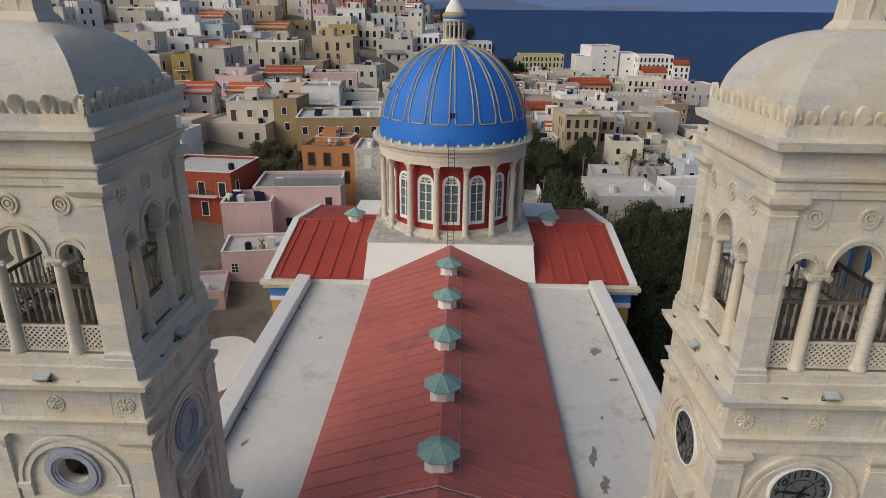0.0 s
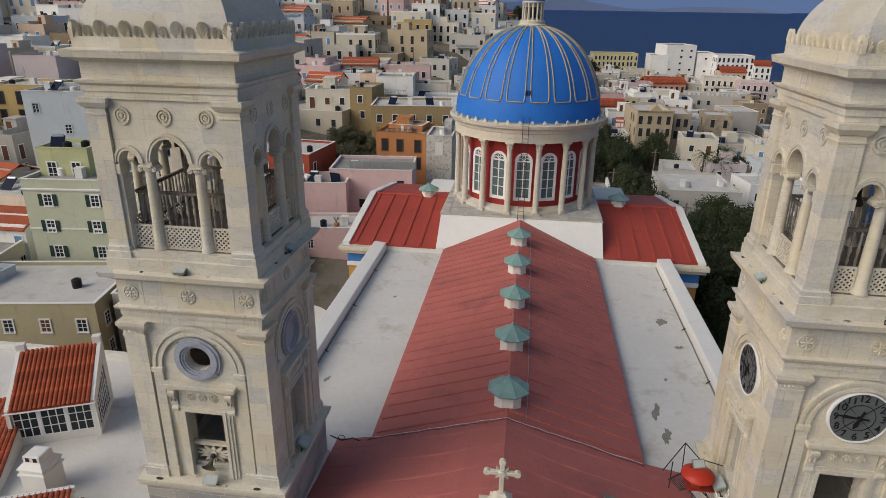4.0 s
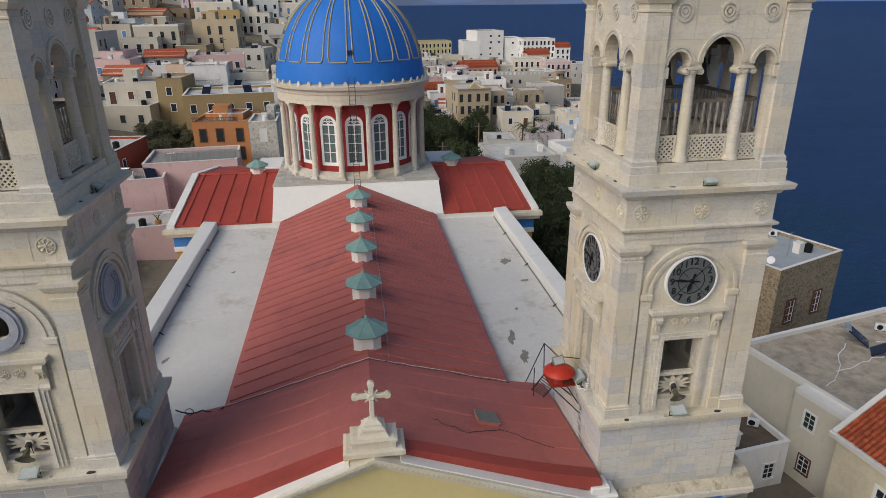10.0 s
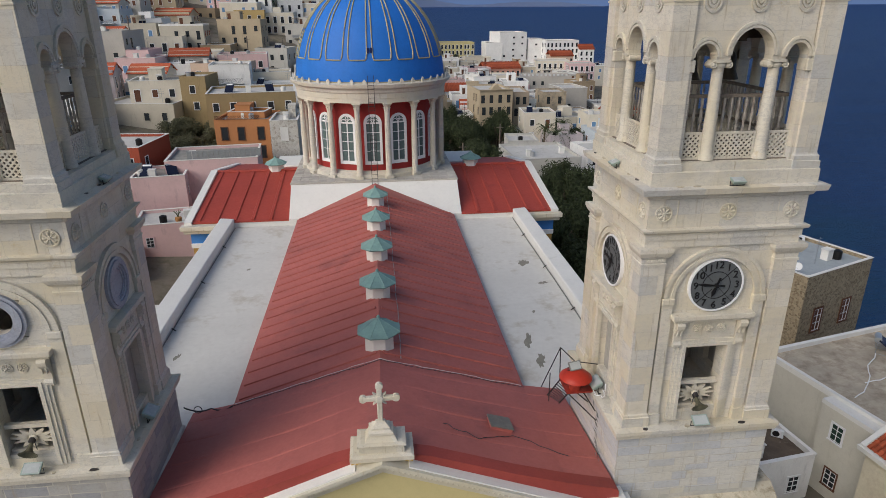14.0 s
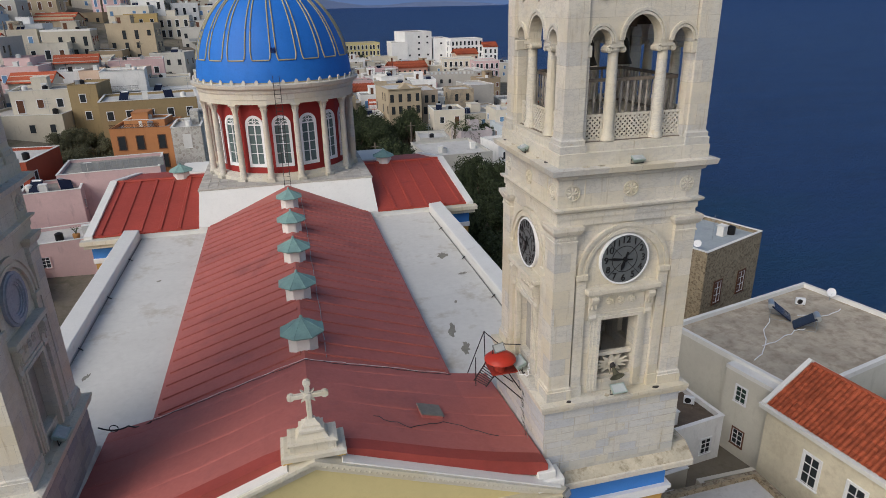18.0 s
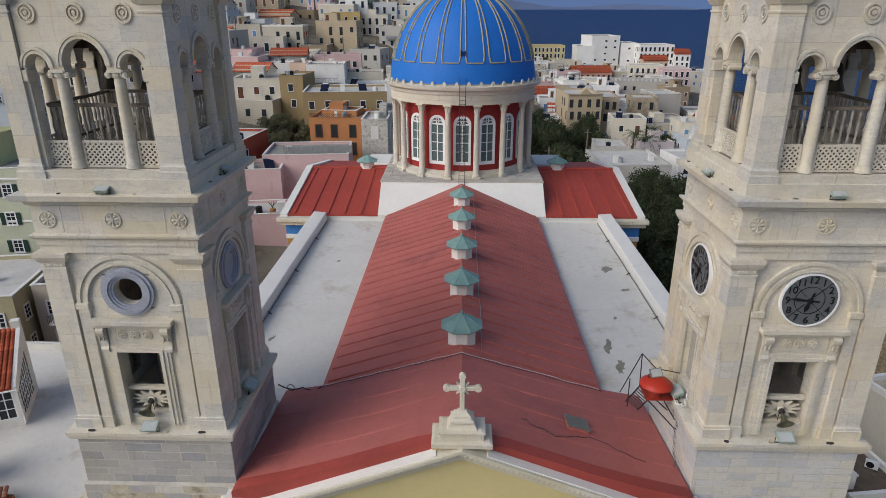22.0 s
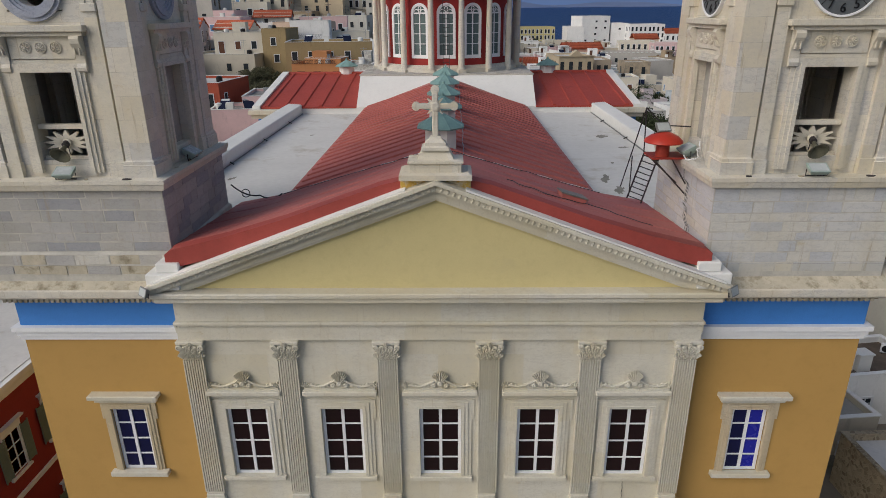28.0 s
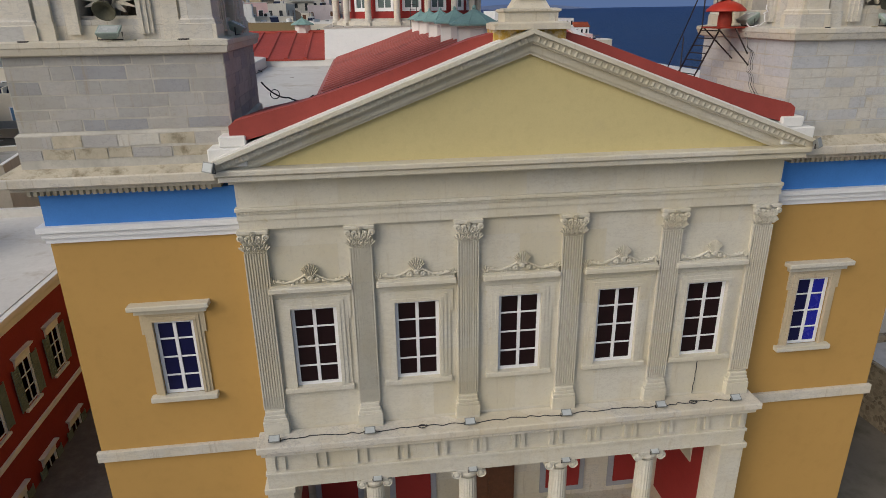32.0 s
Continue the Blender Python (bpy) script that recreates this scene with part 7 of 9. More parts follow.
for k in range(3):
    u = -1.67 + k * 1.67
    bm = B()
    for i in range(4):
        box(bm, u - 0.72 + i * 0.48 - 0.03, u - 0.72 + i * 0.48 + 0.03, 0.02, 0.1, 0.6, 2.8)
    for z in (0.6, 1.3, 2.0, 2.75):
        box(bm, u - 0.75, u + 0.75, 0.03, 0.09, z, z + 0.05)
    box(bm, u + 0.75, u + 0.92, 0.0, 0.14, 0.6, 2.85)
    wn_ = part("window", bm, M_TRIM, sun_room, "white small-paned window")
    bm = B()
    box(bm, u - 0.72, u + 0.72, 0.06, 0.07, 0.62, 2.78)
    part("pane", bm, G_DARK, wn_)
bm = B()
for y0 in (0.2, 3.52):
    box(bm, 2.74, 2.8, y0, y0 + 0.08, 0.5, 2.35 + y0 * 0.45)
box(bm, 2.74, 2.8, 0.28, 3.52, 0.5, 0.58)
side_win = part("side_window", bm, M_TRIM, sun_room, "white small-paned side window")
for k in range(1, 7):
    bm = B()
    box(bm, 2.745, 2.79, 0.28 + k * 0.463 - 0.025, 0.28 + k * 0.463 + 0.025, 0.58, 2.4 + k * 0.2)
    part("glazing_bar", bm, M_TRIM, side_win)
for z in (1.0, 1.5, 2.0, 2.4):
    bm = B()
    box(bm, 2.742, 2.785, 0.28, 3.52, z, z + 0.045)
    part("glazing_bar", bm, M_TRIM, side_win)
bm = B()
loops(bm, [[Vector((x, y, z)) for y, z in ((0.28, 0.58), (3.52, 0.58), (3.52, 3.7), (0.28, 2.4))] for x in (2.735, 2.752)])
part("pane", bm, G_DARK, side_win)

chim = thing("chimney", "white plastered roof chimney with two smoke holes", "chimney", at=(-28.5, 10.6, RT + 0.5))
bm = B()
rings(bm, 0, 0, 0.8, 0.8, [(0, 0), (0, 1.7), (0.1, 1.72), (0.1, 1.85), (0, 1.9), (0, 2.1), (0.08, 2.12), (0.08, 2.2), (-0.25, 2.55), (-0.25, 2.95), (-0.35, 3.0)])
part("chimney_body", bm, M_WHITE, chim)
# solid dark blocks on the face stand for the shaded holes
for s in (-0.25, 0.25):
    bm = B()
    box(bm, s - 0.12, s + 0.12, -0.58, -0.5, 2.62, 2.88)
    part("smoke_hole", bm, M_DARK, chim)

def tile_slope(label, px, py, x0, x1, y0, y1, z0, z1):
    t = thing("tiled_roof", label, "roof", "terrace roofs", at=(px, py, 0))
    t.rotation_euler = (0, 0, radians(24))
    bm = B()
    loops(bm, [[Vector((x, y0, z0)), Vector((x, y1, z1)), Vector((x, y1, RT)), Vector((x, y0, RT))] for x in (x0, x1)])
    part("roof_body", bm, M_WHITE, t, "white plastered roof body")
    bm = B()
    ln = math.hypot(y1 - y0, z1 - z0)
    tiled(bm, (x0, y0, z0 + 0.02), (x1 - x0, 0, 0), (0, y1 - y0, z1 - z0), int((x1 - x0) / 0.3), int(ln / 0.45))
    part("tiles", bm, TILE, t, "rows of red clay tiles")["kind"] = "stuff"
    bm = B()
    box(bm, x0 - 0.1, x1 + 0.1, y1 - 0.1, y1 + 0.15, z1 - 0.3, z1 + 0.12)
    part("ridge_mortar", bm, M_WHITE, t)


tile_slope("broad red clay tiled roof beside the sunroom", -34.4, 17.2, -9.0, 0.0, -11.0, 0.0, RT + 0.5, RT + 2.6)
tile_slope("red clay tiled roof in front of the white chimney", -25.7, 9.6, -8.5, 0.0, -7.5, 0.0, RT + 0.4, RT + 1.9)
bm = B()
tiled(bm, (-25.3, 7.5, RT + 1.7), (1.3, 0.4, 0), (-0.3, 0.9, 0.35), 5, 3)
box(bm, -25.3, -24.0, 7.6, 8.6, RT + 0.5, RT + 1.7)
single("wall_cap", bm, TILE_OLD, "short wall capped with old brown clay tiles", "wall cap")

house(-58, -40.5, 31.5, 11, 2, 10.2, "OLIVEC" if "OLIVEC" in WALLS else "BEIGE", 2, "olive-cream corner house with white bands", win="dark", rot=10, group="near houses")
house(-40.5, -33.5, 36, 9, 2, 10.2, "BEIGE", 2, "olive-cream house wing with a balcony", win="dark", rot=10, balcony=True, group="near houses")
house(-84, -70, 52, 12, 3, 9.5, "CREAM", 2, "cream house with an old tiled roof", win="dark", gable=True, rot=14, group="near houses")

# pink houses and the red house beyond the left terrace
house(-30.5, -17.4, 77.5, 10, 5, 13.6, "PINK", 2, "pink flat-roofed house with a pale roof terrace", win="few", rot=6, group="pink houses")
house(-34.2, -27.0, 73.5, 7, 4, 12.2, "PINK", 2, "tall pink house with solar panels on its roof", win="few", rot=8, solar=2, group="pink houses")
house(-22.5, -14.0, 71, 7, 4, 9.6, "PINK", 1, "pink terrace house with a brown door", win="dark", rot=8, group="pink houses")
house(-31.5, -21.5, 65, 7, 3, 8.0, "PINK", 1, "low pink house with a bare terrace", win="few", rot=10, group="pink houses")
house(-36.5, -29, 57, 7, 2, 5.2, "PINK", 1, "low pink yard house by the stepped alley", win="few", rot=14, group="pink houses")
house(-45, -38, 52, 8, 2, 6.0, "WHITE", 1, "low white house wall by the stepped alley", win="few", rot=20, group="pink houses")
house(-47, -34.2, 79, 11, 5, 15.4, "BRICKRED", 2, "brick-red house with white framed windows", win="white", rot=-6, balcony=True, group="pink houses")
# grey slatted fence round the pink roof terrace
tf = thing("terrace_fence", "grey corrugated fence along the pink roof terrace", "fence")
for k in range(14):
    bm = B()
    box(bm, -27.5 + k * 0.75, -26.78 + k * 0.75, 78.0 + k * 0.08, 78.06 + k * 0.08, 13.55, 14.75)
    part("panel", bm, M_GREYMET, tf)
potted = thing("potted_plant", "tall plant in a clay pot on the pink terrace", "plant", at=(-26.4, 66.4, 7.6))
bm = B()
lathe(bm, [(0.3, 0), (0.45, 0.5), (0.42, 0.75), (0.36, 0.78)], 14)
part("pot", bm, paint("ochre_clay_pot", (0.40, 0.20, 0.07)), potted, "ochre clay pot", True)
bm = B()
for k in range(9):
    a = k * 0.7
    sweep(bm, [(0, 0, 0.7), (0.2 * math.cos(a), 0.2 * math.sin(a), 1.3), (0.5 * math.cos(a), 0.5 * math.sin(a), 1.5 + 0.1 * (k % 3))], 0.03, 4)
part("plant_stem", bm, paint("dull_green_stem", (0.08, 0.10, 0.04)), potted)
bm = B()
for k in range(26):
    q = Matrix.Translation((-30.5 - 0.12 * k, 36 + 0.72 * k, -0.3 + 0.17 * k)) @ Matrix.Rotation(0.25, 4, "Z")
    box(bm, -1.6, 1.6, -0.3, 0.5, -0.5, 0.0, q)
alley = single("alley_steps", bm, paint("dark_paved_steps", (0.16, 0.15, 0.14), var=0.3, scale=2), "stepped alley of dark paving with pale edges", "steps", kind="structure")
for k in range(26):
    bm = B()
    q = Matrix.Translation((-30.5 - 0.12 * k, 36 + 0.72 * k, -0.3 + 0.17 * k)) @ Matrix.Rotation(0.25, 4, "Z")
    box(bm, -1.6, 1.6, -0.34, -0.08, -0.1, 0.015, q)
    part("step_edge", bm, M_STONESLAB, alley, "pale stone step edge")
bm = B()
loops(bm, [[Vector((-24.5 + 4.2 * math.cos(a), 42 + 6 * math.sin(a), z)) for a in (math.pi * 2 * i / 28 for i in range(28))] for z in (-2, 4.2)])
single("curved_wall", bm, M_WHITE, "curved white plastered yard wall", "wall", smooth=True)

# right-hand neighbours
gb = thing("house", "pale cream flat-roofed house with solar heaters on a stained roof", "house", "near houses")
GM = Matrix.Translation((33.2, 20.0, 0)) @ Matrix.Rotation(radians(13), 4, "Z")
bm = B()
box(bm, 0, 18, -6.0, 6.4, -16, 6.9, GM)
box(bm, -0.9, 0, -6.0, -0.3, -16, 6.75, GM)
part("wall", bm, paint("pale_cream_render", (0.62, 0.60, 0.52), var=0.08, scale=0.4, grain=14, dirt=(0.44, 0.42, 0.35), dirt_at=0.6, streak=1.0), gb, "pale cream plaster wall")
bm = B()
for a, b, c, d in ((-0.05, 18.05, -6.05, -5.7), (-0.05, 18.05, 6.1, 6.45), (-0.05, 0.3, -5.7, 6.1), (17.7, 18.05, -5.7, 6.1)):
    box(bm, a, b, c, d, 6.9, 7.35, GM)
part("parapet", bm, M_WHITE, gb, "white painted parapet")
bm = B()
box(bm, 0.3, 17.7, -5.7, 6.1, 6.9, 6.96, GM)
part("roof", bm, paint("brown_stained_roof", (0.47, 0.41, 0.32), var=0.3, scale=0.5, grain=5, dirt=(0.25, 0.20, 0.15), dirt_at=0.47), gb, "stained flat roof")
bm = B()
box(bm, -0.95, -0.05, -6.0, -0.25, 6.75, 7.1, GM)
part("parapet", bm, M_WHITE, gb)
put_window(gb, "std", GM @ Matrix.Translation((-0.9, -1.9, 4.4)) @ Matrix.Rotation(-math.pi / 2, 4, "Z"), M_TRIM, M_SHUT["green"])
put_window(gb, "std", GM @ Matrix.Translation((-0.9, -2.2, 0.6)) @ Matrix.Rotation(-math.pi / 2, 4, "Z"), M_WOOD, G_DARK)
for u, v, r in ((9.5, 3.4, 0.9), (10.2, 0.3, -2.2)):
    p = GM @ Vector((u, v, 6.96))
    solar_heater(p.x, p.y, p.z, r)


def aircon(x, y, z, rz):
    t = thing("air_conditioner", "white outdoor air-conditioning unit", "air conditioner", "air conditioners", at=(x, y, z))
    t.rotation_euler = (0, 0, rz)
    bm = B()
    box(bm, -0.42, 0.42, -0.16, 0.16, 0.08, 0.7, bevel=0.02)
    part("case", bm, M_TRIM, t)
    bm = B()
    disc(bm, -0.1, 0.39, [(0.25, 0.15), (0.25, 0.175), (0.01, 0.175)], seg=18)
    part("fan_grille", bm, M_BLACK, t, "dark round fan grille")
    bm = B()
    for s in (-0.3, 0.3):
        box(bm, s - 0.04, s + 0.04, -0.18, 0.18, 0, 0.08)
    part("foot", bm, M_STEEL, t)


def dish(x, y, z, rz):
    t = thing("satellite_dish", "white satellite dish on a short pole", "satellite dish", "satellite dishes", at=(x, y, z))
    t.rotation_euler = (0, 0, rz)
    bm = B()
    lathe(bm, [(0.01, 0.0), (0.2, 0.02), (0.4, 0.1), (0.41, 0.12), (0.2, 0.05), (0.01, 0.03)], 18, Matrix.Translation((0, -0.05, 0.9)) @ Matrix.Rotation(1.1, 4, "X"))
    part("reflector", bm, M_TRIM, t, smooth=True)
    bm = B()
    sweep(bm, [(0, 0.05, 0), (0, 0.05, 0.9)], 0.03, 6)
    sweep(bm, [(0, -0.05, 0.6), (0, -0.5, 0.95)], 0.015, 4)
    part("pole", bm, M_GREYMET, t)


p = GM @ Vector((13.8, 3.8, 6.96))
aircon(*p, -0.4)
p = Matrix.Translation((47.5, 38.5, 8.6)) @ Matrix.Rotation(radians(22), 4, "Z")
aircon(*(p @ Vector((4.3, 7.5, 0))), -0.3)
dish(*(p @ Vector((-4.9, 1.6, 0))), -0.9)
p = GM @ Vector((17.0, 3.0, 6.96))
dish(*p, -0.5)
for k, pts in enumerate(([(1.5, -1, 0), (4, 0, 0.02), (6.5, 2, 0.02), (9.2, 3.4, 0.3)], [(4, 0.2, 0), (7, 0.4, 0.02), (8.6, 0.6, 0.02), (10, 0.3, 0.2)], [(11, 2, 0.3), (14, 1, 0.02), (17, 1.5, 0.02)])):
    bm = B()
    sm = []
    for a, b in zip(pts, pts[1:]):
        sm += [tuple(a[i] + (b[i] - a[i]) * t / 4 + (0.12 * math.sin(t * 1.6 + i)) * (i < 2) for i in range(3)) for t in range(4)]
    sweep(bm, [GM @ Vector((u, v, 7.0 + z)) for u, v, z in sm], 0.045, 5)
    single("roof_pipe", bm, M_TRIM, "white plastic roof pipe", "pipe", "roof pipes")

rt = thing("house", "cream stone house with a bright red gabled tile roof", "house", "near houses")
TM = Matrix.Translation((32.1, 14.5, 0)) @ Matrix.Rotation(radians(8.5), 4, "Z")
TL, TD, TZ = 7.6, 26, 6.2
bm = B()
box(bm, 0, TL, -TD, 0, -16, TZ, TM)
part("wall", bm, paint("patched_cream_render", (0.66, 0.61, 0.47), var=0.16, scale=0.5, grain=9, bump=0.3, dirt=(0.46, 0.40, 0.29), dirt_at=0.5), rt, "patched cream plastered stone wall")
bm = B()
rings(bm, TL / 2, -TD / 2, TL / 2, TD / 2, [(0.05, TZ), (0.4, TZ + 0.1), (0.45, TZ + 0.45), (-0.3, TZ + 0.5)], TM)
part("cornice", bm, M_WHITE, rt, "white eaves cornice")
bm = B()
RZ = TZ + 2.9
hip = [(TM @ Vector(p)) for p in ((-0.1, 0.1, TZ + 0.42), (TL + 0.1, 0.1, TZ + 0.42), (TL + 0.1, -TD - 0.1, TZ + 0.42), (-0.1, -TD - 0.1, TZ + 0.42), (TL / 2, 0.1, RZ), (TL / 2, -TD - 0.1, RZ))]
hv = [bm.verts.new(p) for p in hip]
for f in ((0, 1, 4), (1, 2, 5, 4), (2, 3, 5), (3, 0, 4, 5), (3, 2, 1, 0)):
    bm.faces.new([hv[i] for i in f])
base = part("tiled_roof", bm, TILE, rt, "bright red tiled gable roof")
bm = B()
rows = 22
for j in range(rows):
    f0 = j / rows
    for p, q, r, t_ in ((3, 0, 5, 4), (1, 2, 4, 5)):
        a, b = hip[p].lerp(hip[r], f0), hip[q].lerp(hip[t_], f0)
        up = (hip[r] - hip[p]) / rows
        tiled(bm, a, b - a, up, max(2, int((b - a).length / 0.36)), 1)
part("tiles", bm, TILE, base)["kind"] = "stuff"
bm = B()
for k in range(8):
    box(bm, TL / 2 - 0.16, TL / 2 + 0.16, -TD + k * TD / 8, -TD + (k + 0.97) * TD / 8, RZ - 0.02, RZ + 0.12, TM)
part("ridge_cap", bm, TILE, rt)
bm = B()
loops(bm, [[TM @ Vector((u, v, z + d)) for u, z, d in ((-0.3, TZ + 0.3, 0), (TL / 2, RZ, 0.0), (TL + 0.3, TZ + 0.3, 0), (TL + 0.3, TZ + 0.3, 0.3), (TL / 2, RZ, 0.28), (-0.3, TZ + 0.3, 0.3))] for v in (0.0, 0.35)])
part("verge", bm, M_WHITE, rt, "white plastered gable edge")
for v in (-4.0, -7.2, -10.4, -13.6):
    put_window(rt, "tall", TM @ Matrix.Translation((0, v, 2.6)) @ Matrix.Rotation(-math.pi / 2, 4, "Z") @ Matrix.Scale(1.15, 4), M_TRIM, G_DARK)

sh_ = house(42, 53, 38.5, 11, -8, 9.0, "STONE", 2, "brown rubble stone house by the sea with a grey roof", win="none", rot=22, group="near houses", low=10)
for face_, u_, z_ in ((0, 2.2, -6.6), (0, -2.6, -6.6)):
    put_window(sh_, "tall", Matrix.Translation((u_, -0.01, 9.0 - sh_.location.z + z_)) @ Matrix.Scale(1.25, 4), M_WOOD, M_SHUT["brown"])
for v_ in (3.6, 8.0):
    put_window(sh_, "tall", Matrix.Translation((-5.51, v_, 9.0 - sh_.location.z - 6.0)) @ Matrix.Rotation(-math.pi / 2, 4, "Z") @ Matrix.Scale(1.25, 4), M_WOOD, M_SHUT["brown"])
for c in sh_.children:
    if c.name.startswith("roof"):
        c.data.materials[0] = paint("blue_grey_roof_coating", (0.36, 0.40, 0.42), var=0.12, scale=0.5, grain=5, dirt=(0.27, 0.29, 0.29), dirt_at=0.56)
low_h = house(25.4, 31.4, 17.4, 4.6, -3, 3.5, "WHITE", 1, "low white annexe with a littered brown roof", win="dark", rot=8, group="near houses", low=6)
aircon(30.0, 20.4, 3.15, -0.6)
house(22.4, 30, 3.0, 9, -3, 3.1, "STONE", 2, "old rubble stone house with a walled terrace", win="brown", rot=2, group="near houses", low=4)
house(18.5, 26, 14.0, 6, -3, 2.4, "BEIGE", 1, "beige walled yard house with a cracked roof", win="dark", rot=6, group="near houses", low=4)
house(41.5, 52, 4.0, 10, -8, 5.6, "WHITE", 2, "white flat-roofed house by the sea wall", win="dark", rot=9, group="near houses", low=10)
for c in low_h.children:
    if c.name.startswith("roof"):
        c.data.materials[0] = paint("littered_brown_roof", (0.15, 0.115, 0.085), var=0.35, scale=0.9, grain=5, dirt=(0.38, 0.35, 0.31), dirt_at=0.6)
bm = B()
box(bm, 26.3, 31.0, 13.4, 13.75, -6, 1.9)
box(bm, 26.3, 26.65, 10.0, 13.4, -6, 1.9)
single("yard_wall", bm, WALLS["CREAM"], "cream plastered yard wall beside the annexe", "wall")


# ---- the rest of the town ----
TAKEN = [(o.location.x, o.location.y, 9.5) for o in scene.objects if o.get("category") == "house"]
FR = random.Random(21)
COLS = ["WHITE"] * 6 + ["CREAM"] * 5 + ["BEIGE"] * 3 + ["PINK", "LILAC", "TAN", "PALEBLUE", "GREYC", "GREYC", "PEACH", "SAND", "PALEGREY", "PALEGREY"]
DESC = {"WHITE": "white", "CREAM": "cream", "BEIGE": "beige", "PINK": "faded pink", "LILAC": "pale lilac", "TAN": "tan", "PALEBLUE": "pale blue", "GREYC": "grey concrete", "PEACH": "peach", "SAND": "sand-coloured", "PALEGREY": "pale grey"}


def free(x, y, r):
    return all((x - a) ** 2 + (y - b) ** 2 > (r + c - 4) ** 2 for a, b, c in TAKEN)


def reserved(x, y):
    church_yard = -27 < x < 36 and y < 98 or -48 < x < 40 and y < 52
    road_ = 9 < x < 34 and y < 152
    bush = -50 < x < -18 and 60 < y < 108
    return church_yard or road_ or bush


# the crowded far houses, joined
FAR_V, FAR_F, FAR_M, FAR_MATS = [], [], [], []


def far_box(m, x0, x1, y0, y1, z0, z1, mat):
    if mat not in FAR_MATS:
        FAR_MATS.append(mat)
    k = len(FAR_V)
    FAR_V.extend(tuple(m @ Vector((x, y, z))) for z in (z0, z1) for y in (y0, y1) for x in (x0, x1))
    for q in ((0, 2, 3, 1), (4, 5, 7, 6), (0, 1, 5, 4), (2, 6, 7, 3), (0, 4, 6, 2), (1, 3, 7, 5)):
        FAR_F.append([k + i for i in q])
        FAR_M.append(FAR_MATS.index(mat))


def far_house(px, py, w, d, z0, z1, colour, gab, floors):
    m = Matrix.Translation((px, py, 0)) @ Matrix.Rotation(radians(FR.uniform(-12, 12)), 4, "Z")
    wall = WALLS[colour]
    far_box(m, -w / 2, w / 2, -d / 2, d / 2, z0, z1, wall)
    top = FR.choice((M_WHITE, wall))
    if gab:
        for s in (-1, 1):
            q = m @ Matrix.Translation((0, 0, z1 + 1.3)) @ Matrix.Rotation(s * 0.42, 4, "X")
            a, b = sorted((0, -s * (d / 2 + 0.5) / math.cos(0.42)))
            far_box(q, -w / 2 - 0.2, w / 2 + 0.2, a, b, -0.12, 0.0, TILE)
        far_box(m, -w / 2 + 0.02, w / 2 - 0.02, -d * 0.22, d * 0.22, z1, z1 + 0.75, wall)
    else:
        for x0, x1, y0, y1 in ((-w / 2 - 0.05, w / 2 + 0.05, -d / 2 - 0.05, -d / 2 + 0.2), (-w / 2 - 0.05, w / 2 + 0.05, d / 2 - 0.2, d / 2 + 0.05), (-w / 2 - 0.05, -w / 2 + 0.2, -d / 2 + 0.2, d / 2 - 0.2), (w / 2 - 0.2, w / 2 + 0.05, -d / 2 + 0.2, d / 2 - 0.2)):
            far_box(m, x0, x1, y0, y1, z1, z1 + 0.45, top)
        far_box(m, -w / 2 + 0.2, w / 2 - 0.2, -d / 2 + 0.2, d / 2 - 0.2, z1, z1 + 0.04, FR.choice((ROOF_GREY, ROOF_PALE)))
        if FR.random() < 0.5:
            a = FR.uniform(-w * 0.4, w * 0.05)
            far_box(m, a, a + w * 0.32, 0, d * 0.42, z1 + 0.04, z1 + 2.3, wall)
            far_box(m, a - 0.1, a + w * 0.32 + 0.1, -0.1, d * 0.42 + 0.1, z1 + 2.3, z1 + 2.42, top)
            far_box(m, a + 0.4, a + 1.3, -0.03, 0.02, z1 + 0.1, z1 + 1.9, M_SHUT["brown"])
        # tanks, dividing walls, pergolas, aerials
        for k in range(FR.choice((1, 2, 3))):
            u, v, kind = FR.uniform(-w * 0.42, w * 0.36), FR.uniform(-d * 0.42, -d * 0.05), FR.random()
            if kind < 0.35:
                far_box(m, u, u + 0.8, v, v + 0.8, z1 + 0.04, z1 + FR.uniform(0.7, 1.3), FR.choice((M_WHITE, M_BLACK, M_TANK)))
            elif kind < 0.6:
                far_box(m, u - 0.04, u + 0.04, v - 0.04, v + 0.04, z1, z1 + FR.uniform(2.0, 3.4), M_STEEL)
                far_box(m, u - 0.5, u + 0.5, v - 0.03, v + 0.03, z1 + 1.8, z1 + 1.88, M_STEEL)
            elif kind < 0.8:
                far_box(m, u, u + 0.18, -d / 2 + 0.2, d / 2 - 0.2, z1 + 0.04, z1 + 1.1, top)
            else:
                far_box(m, u, u + 2.4, v, v + 2.0, z1 + 2.0, z1 + 2.1, M_WOODGREY)
                for a, b in ((0, 0), (2.3, 0), (0, 1.9), (2.3, 1.9)):
                    far_box(m, u + a, u + a + 0.1, v + b, v + b + 0.1, z1 + 0.04, z1 + 2.0, M_WOODGREY)
        if FR.random() < 0.35:
            u = FR.uniform(-w * 0.3, w * 0.3)
            q = m @ Matrix.Translation((u, -d * 0.2, z1 + 0.6)) @ Matrix.Rotation(0.6, 4, "X")
            far_box(q, -0.9, 0.9, -0.8, 0.8, -0.04, 0.04, M_SOLAR)
            far_box(m, u - 0.8, u + 0.8, -d * 0.2 + 0.6, -d * 0.2 + 1.1, z1 + 1.05, z1 + 1.5, M_TANK)
    face = 1 if px < 0 else -1
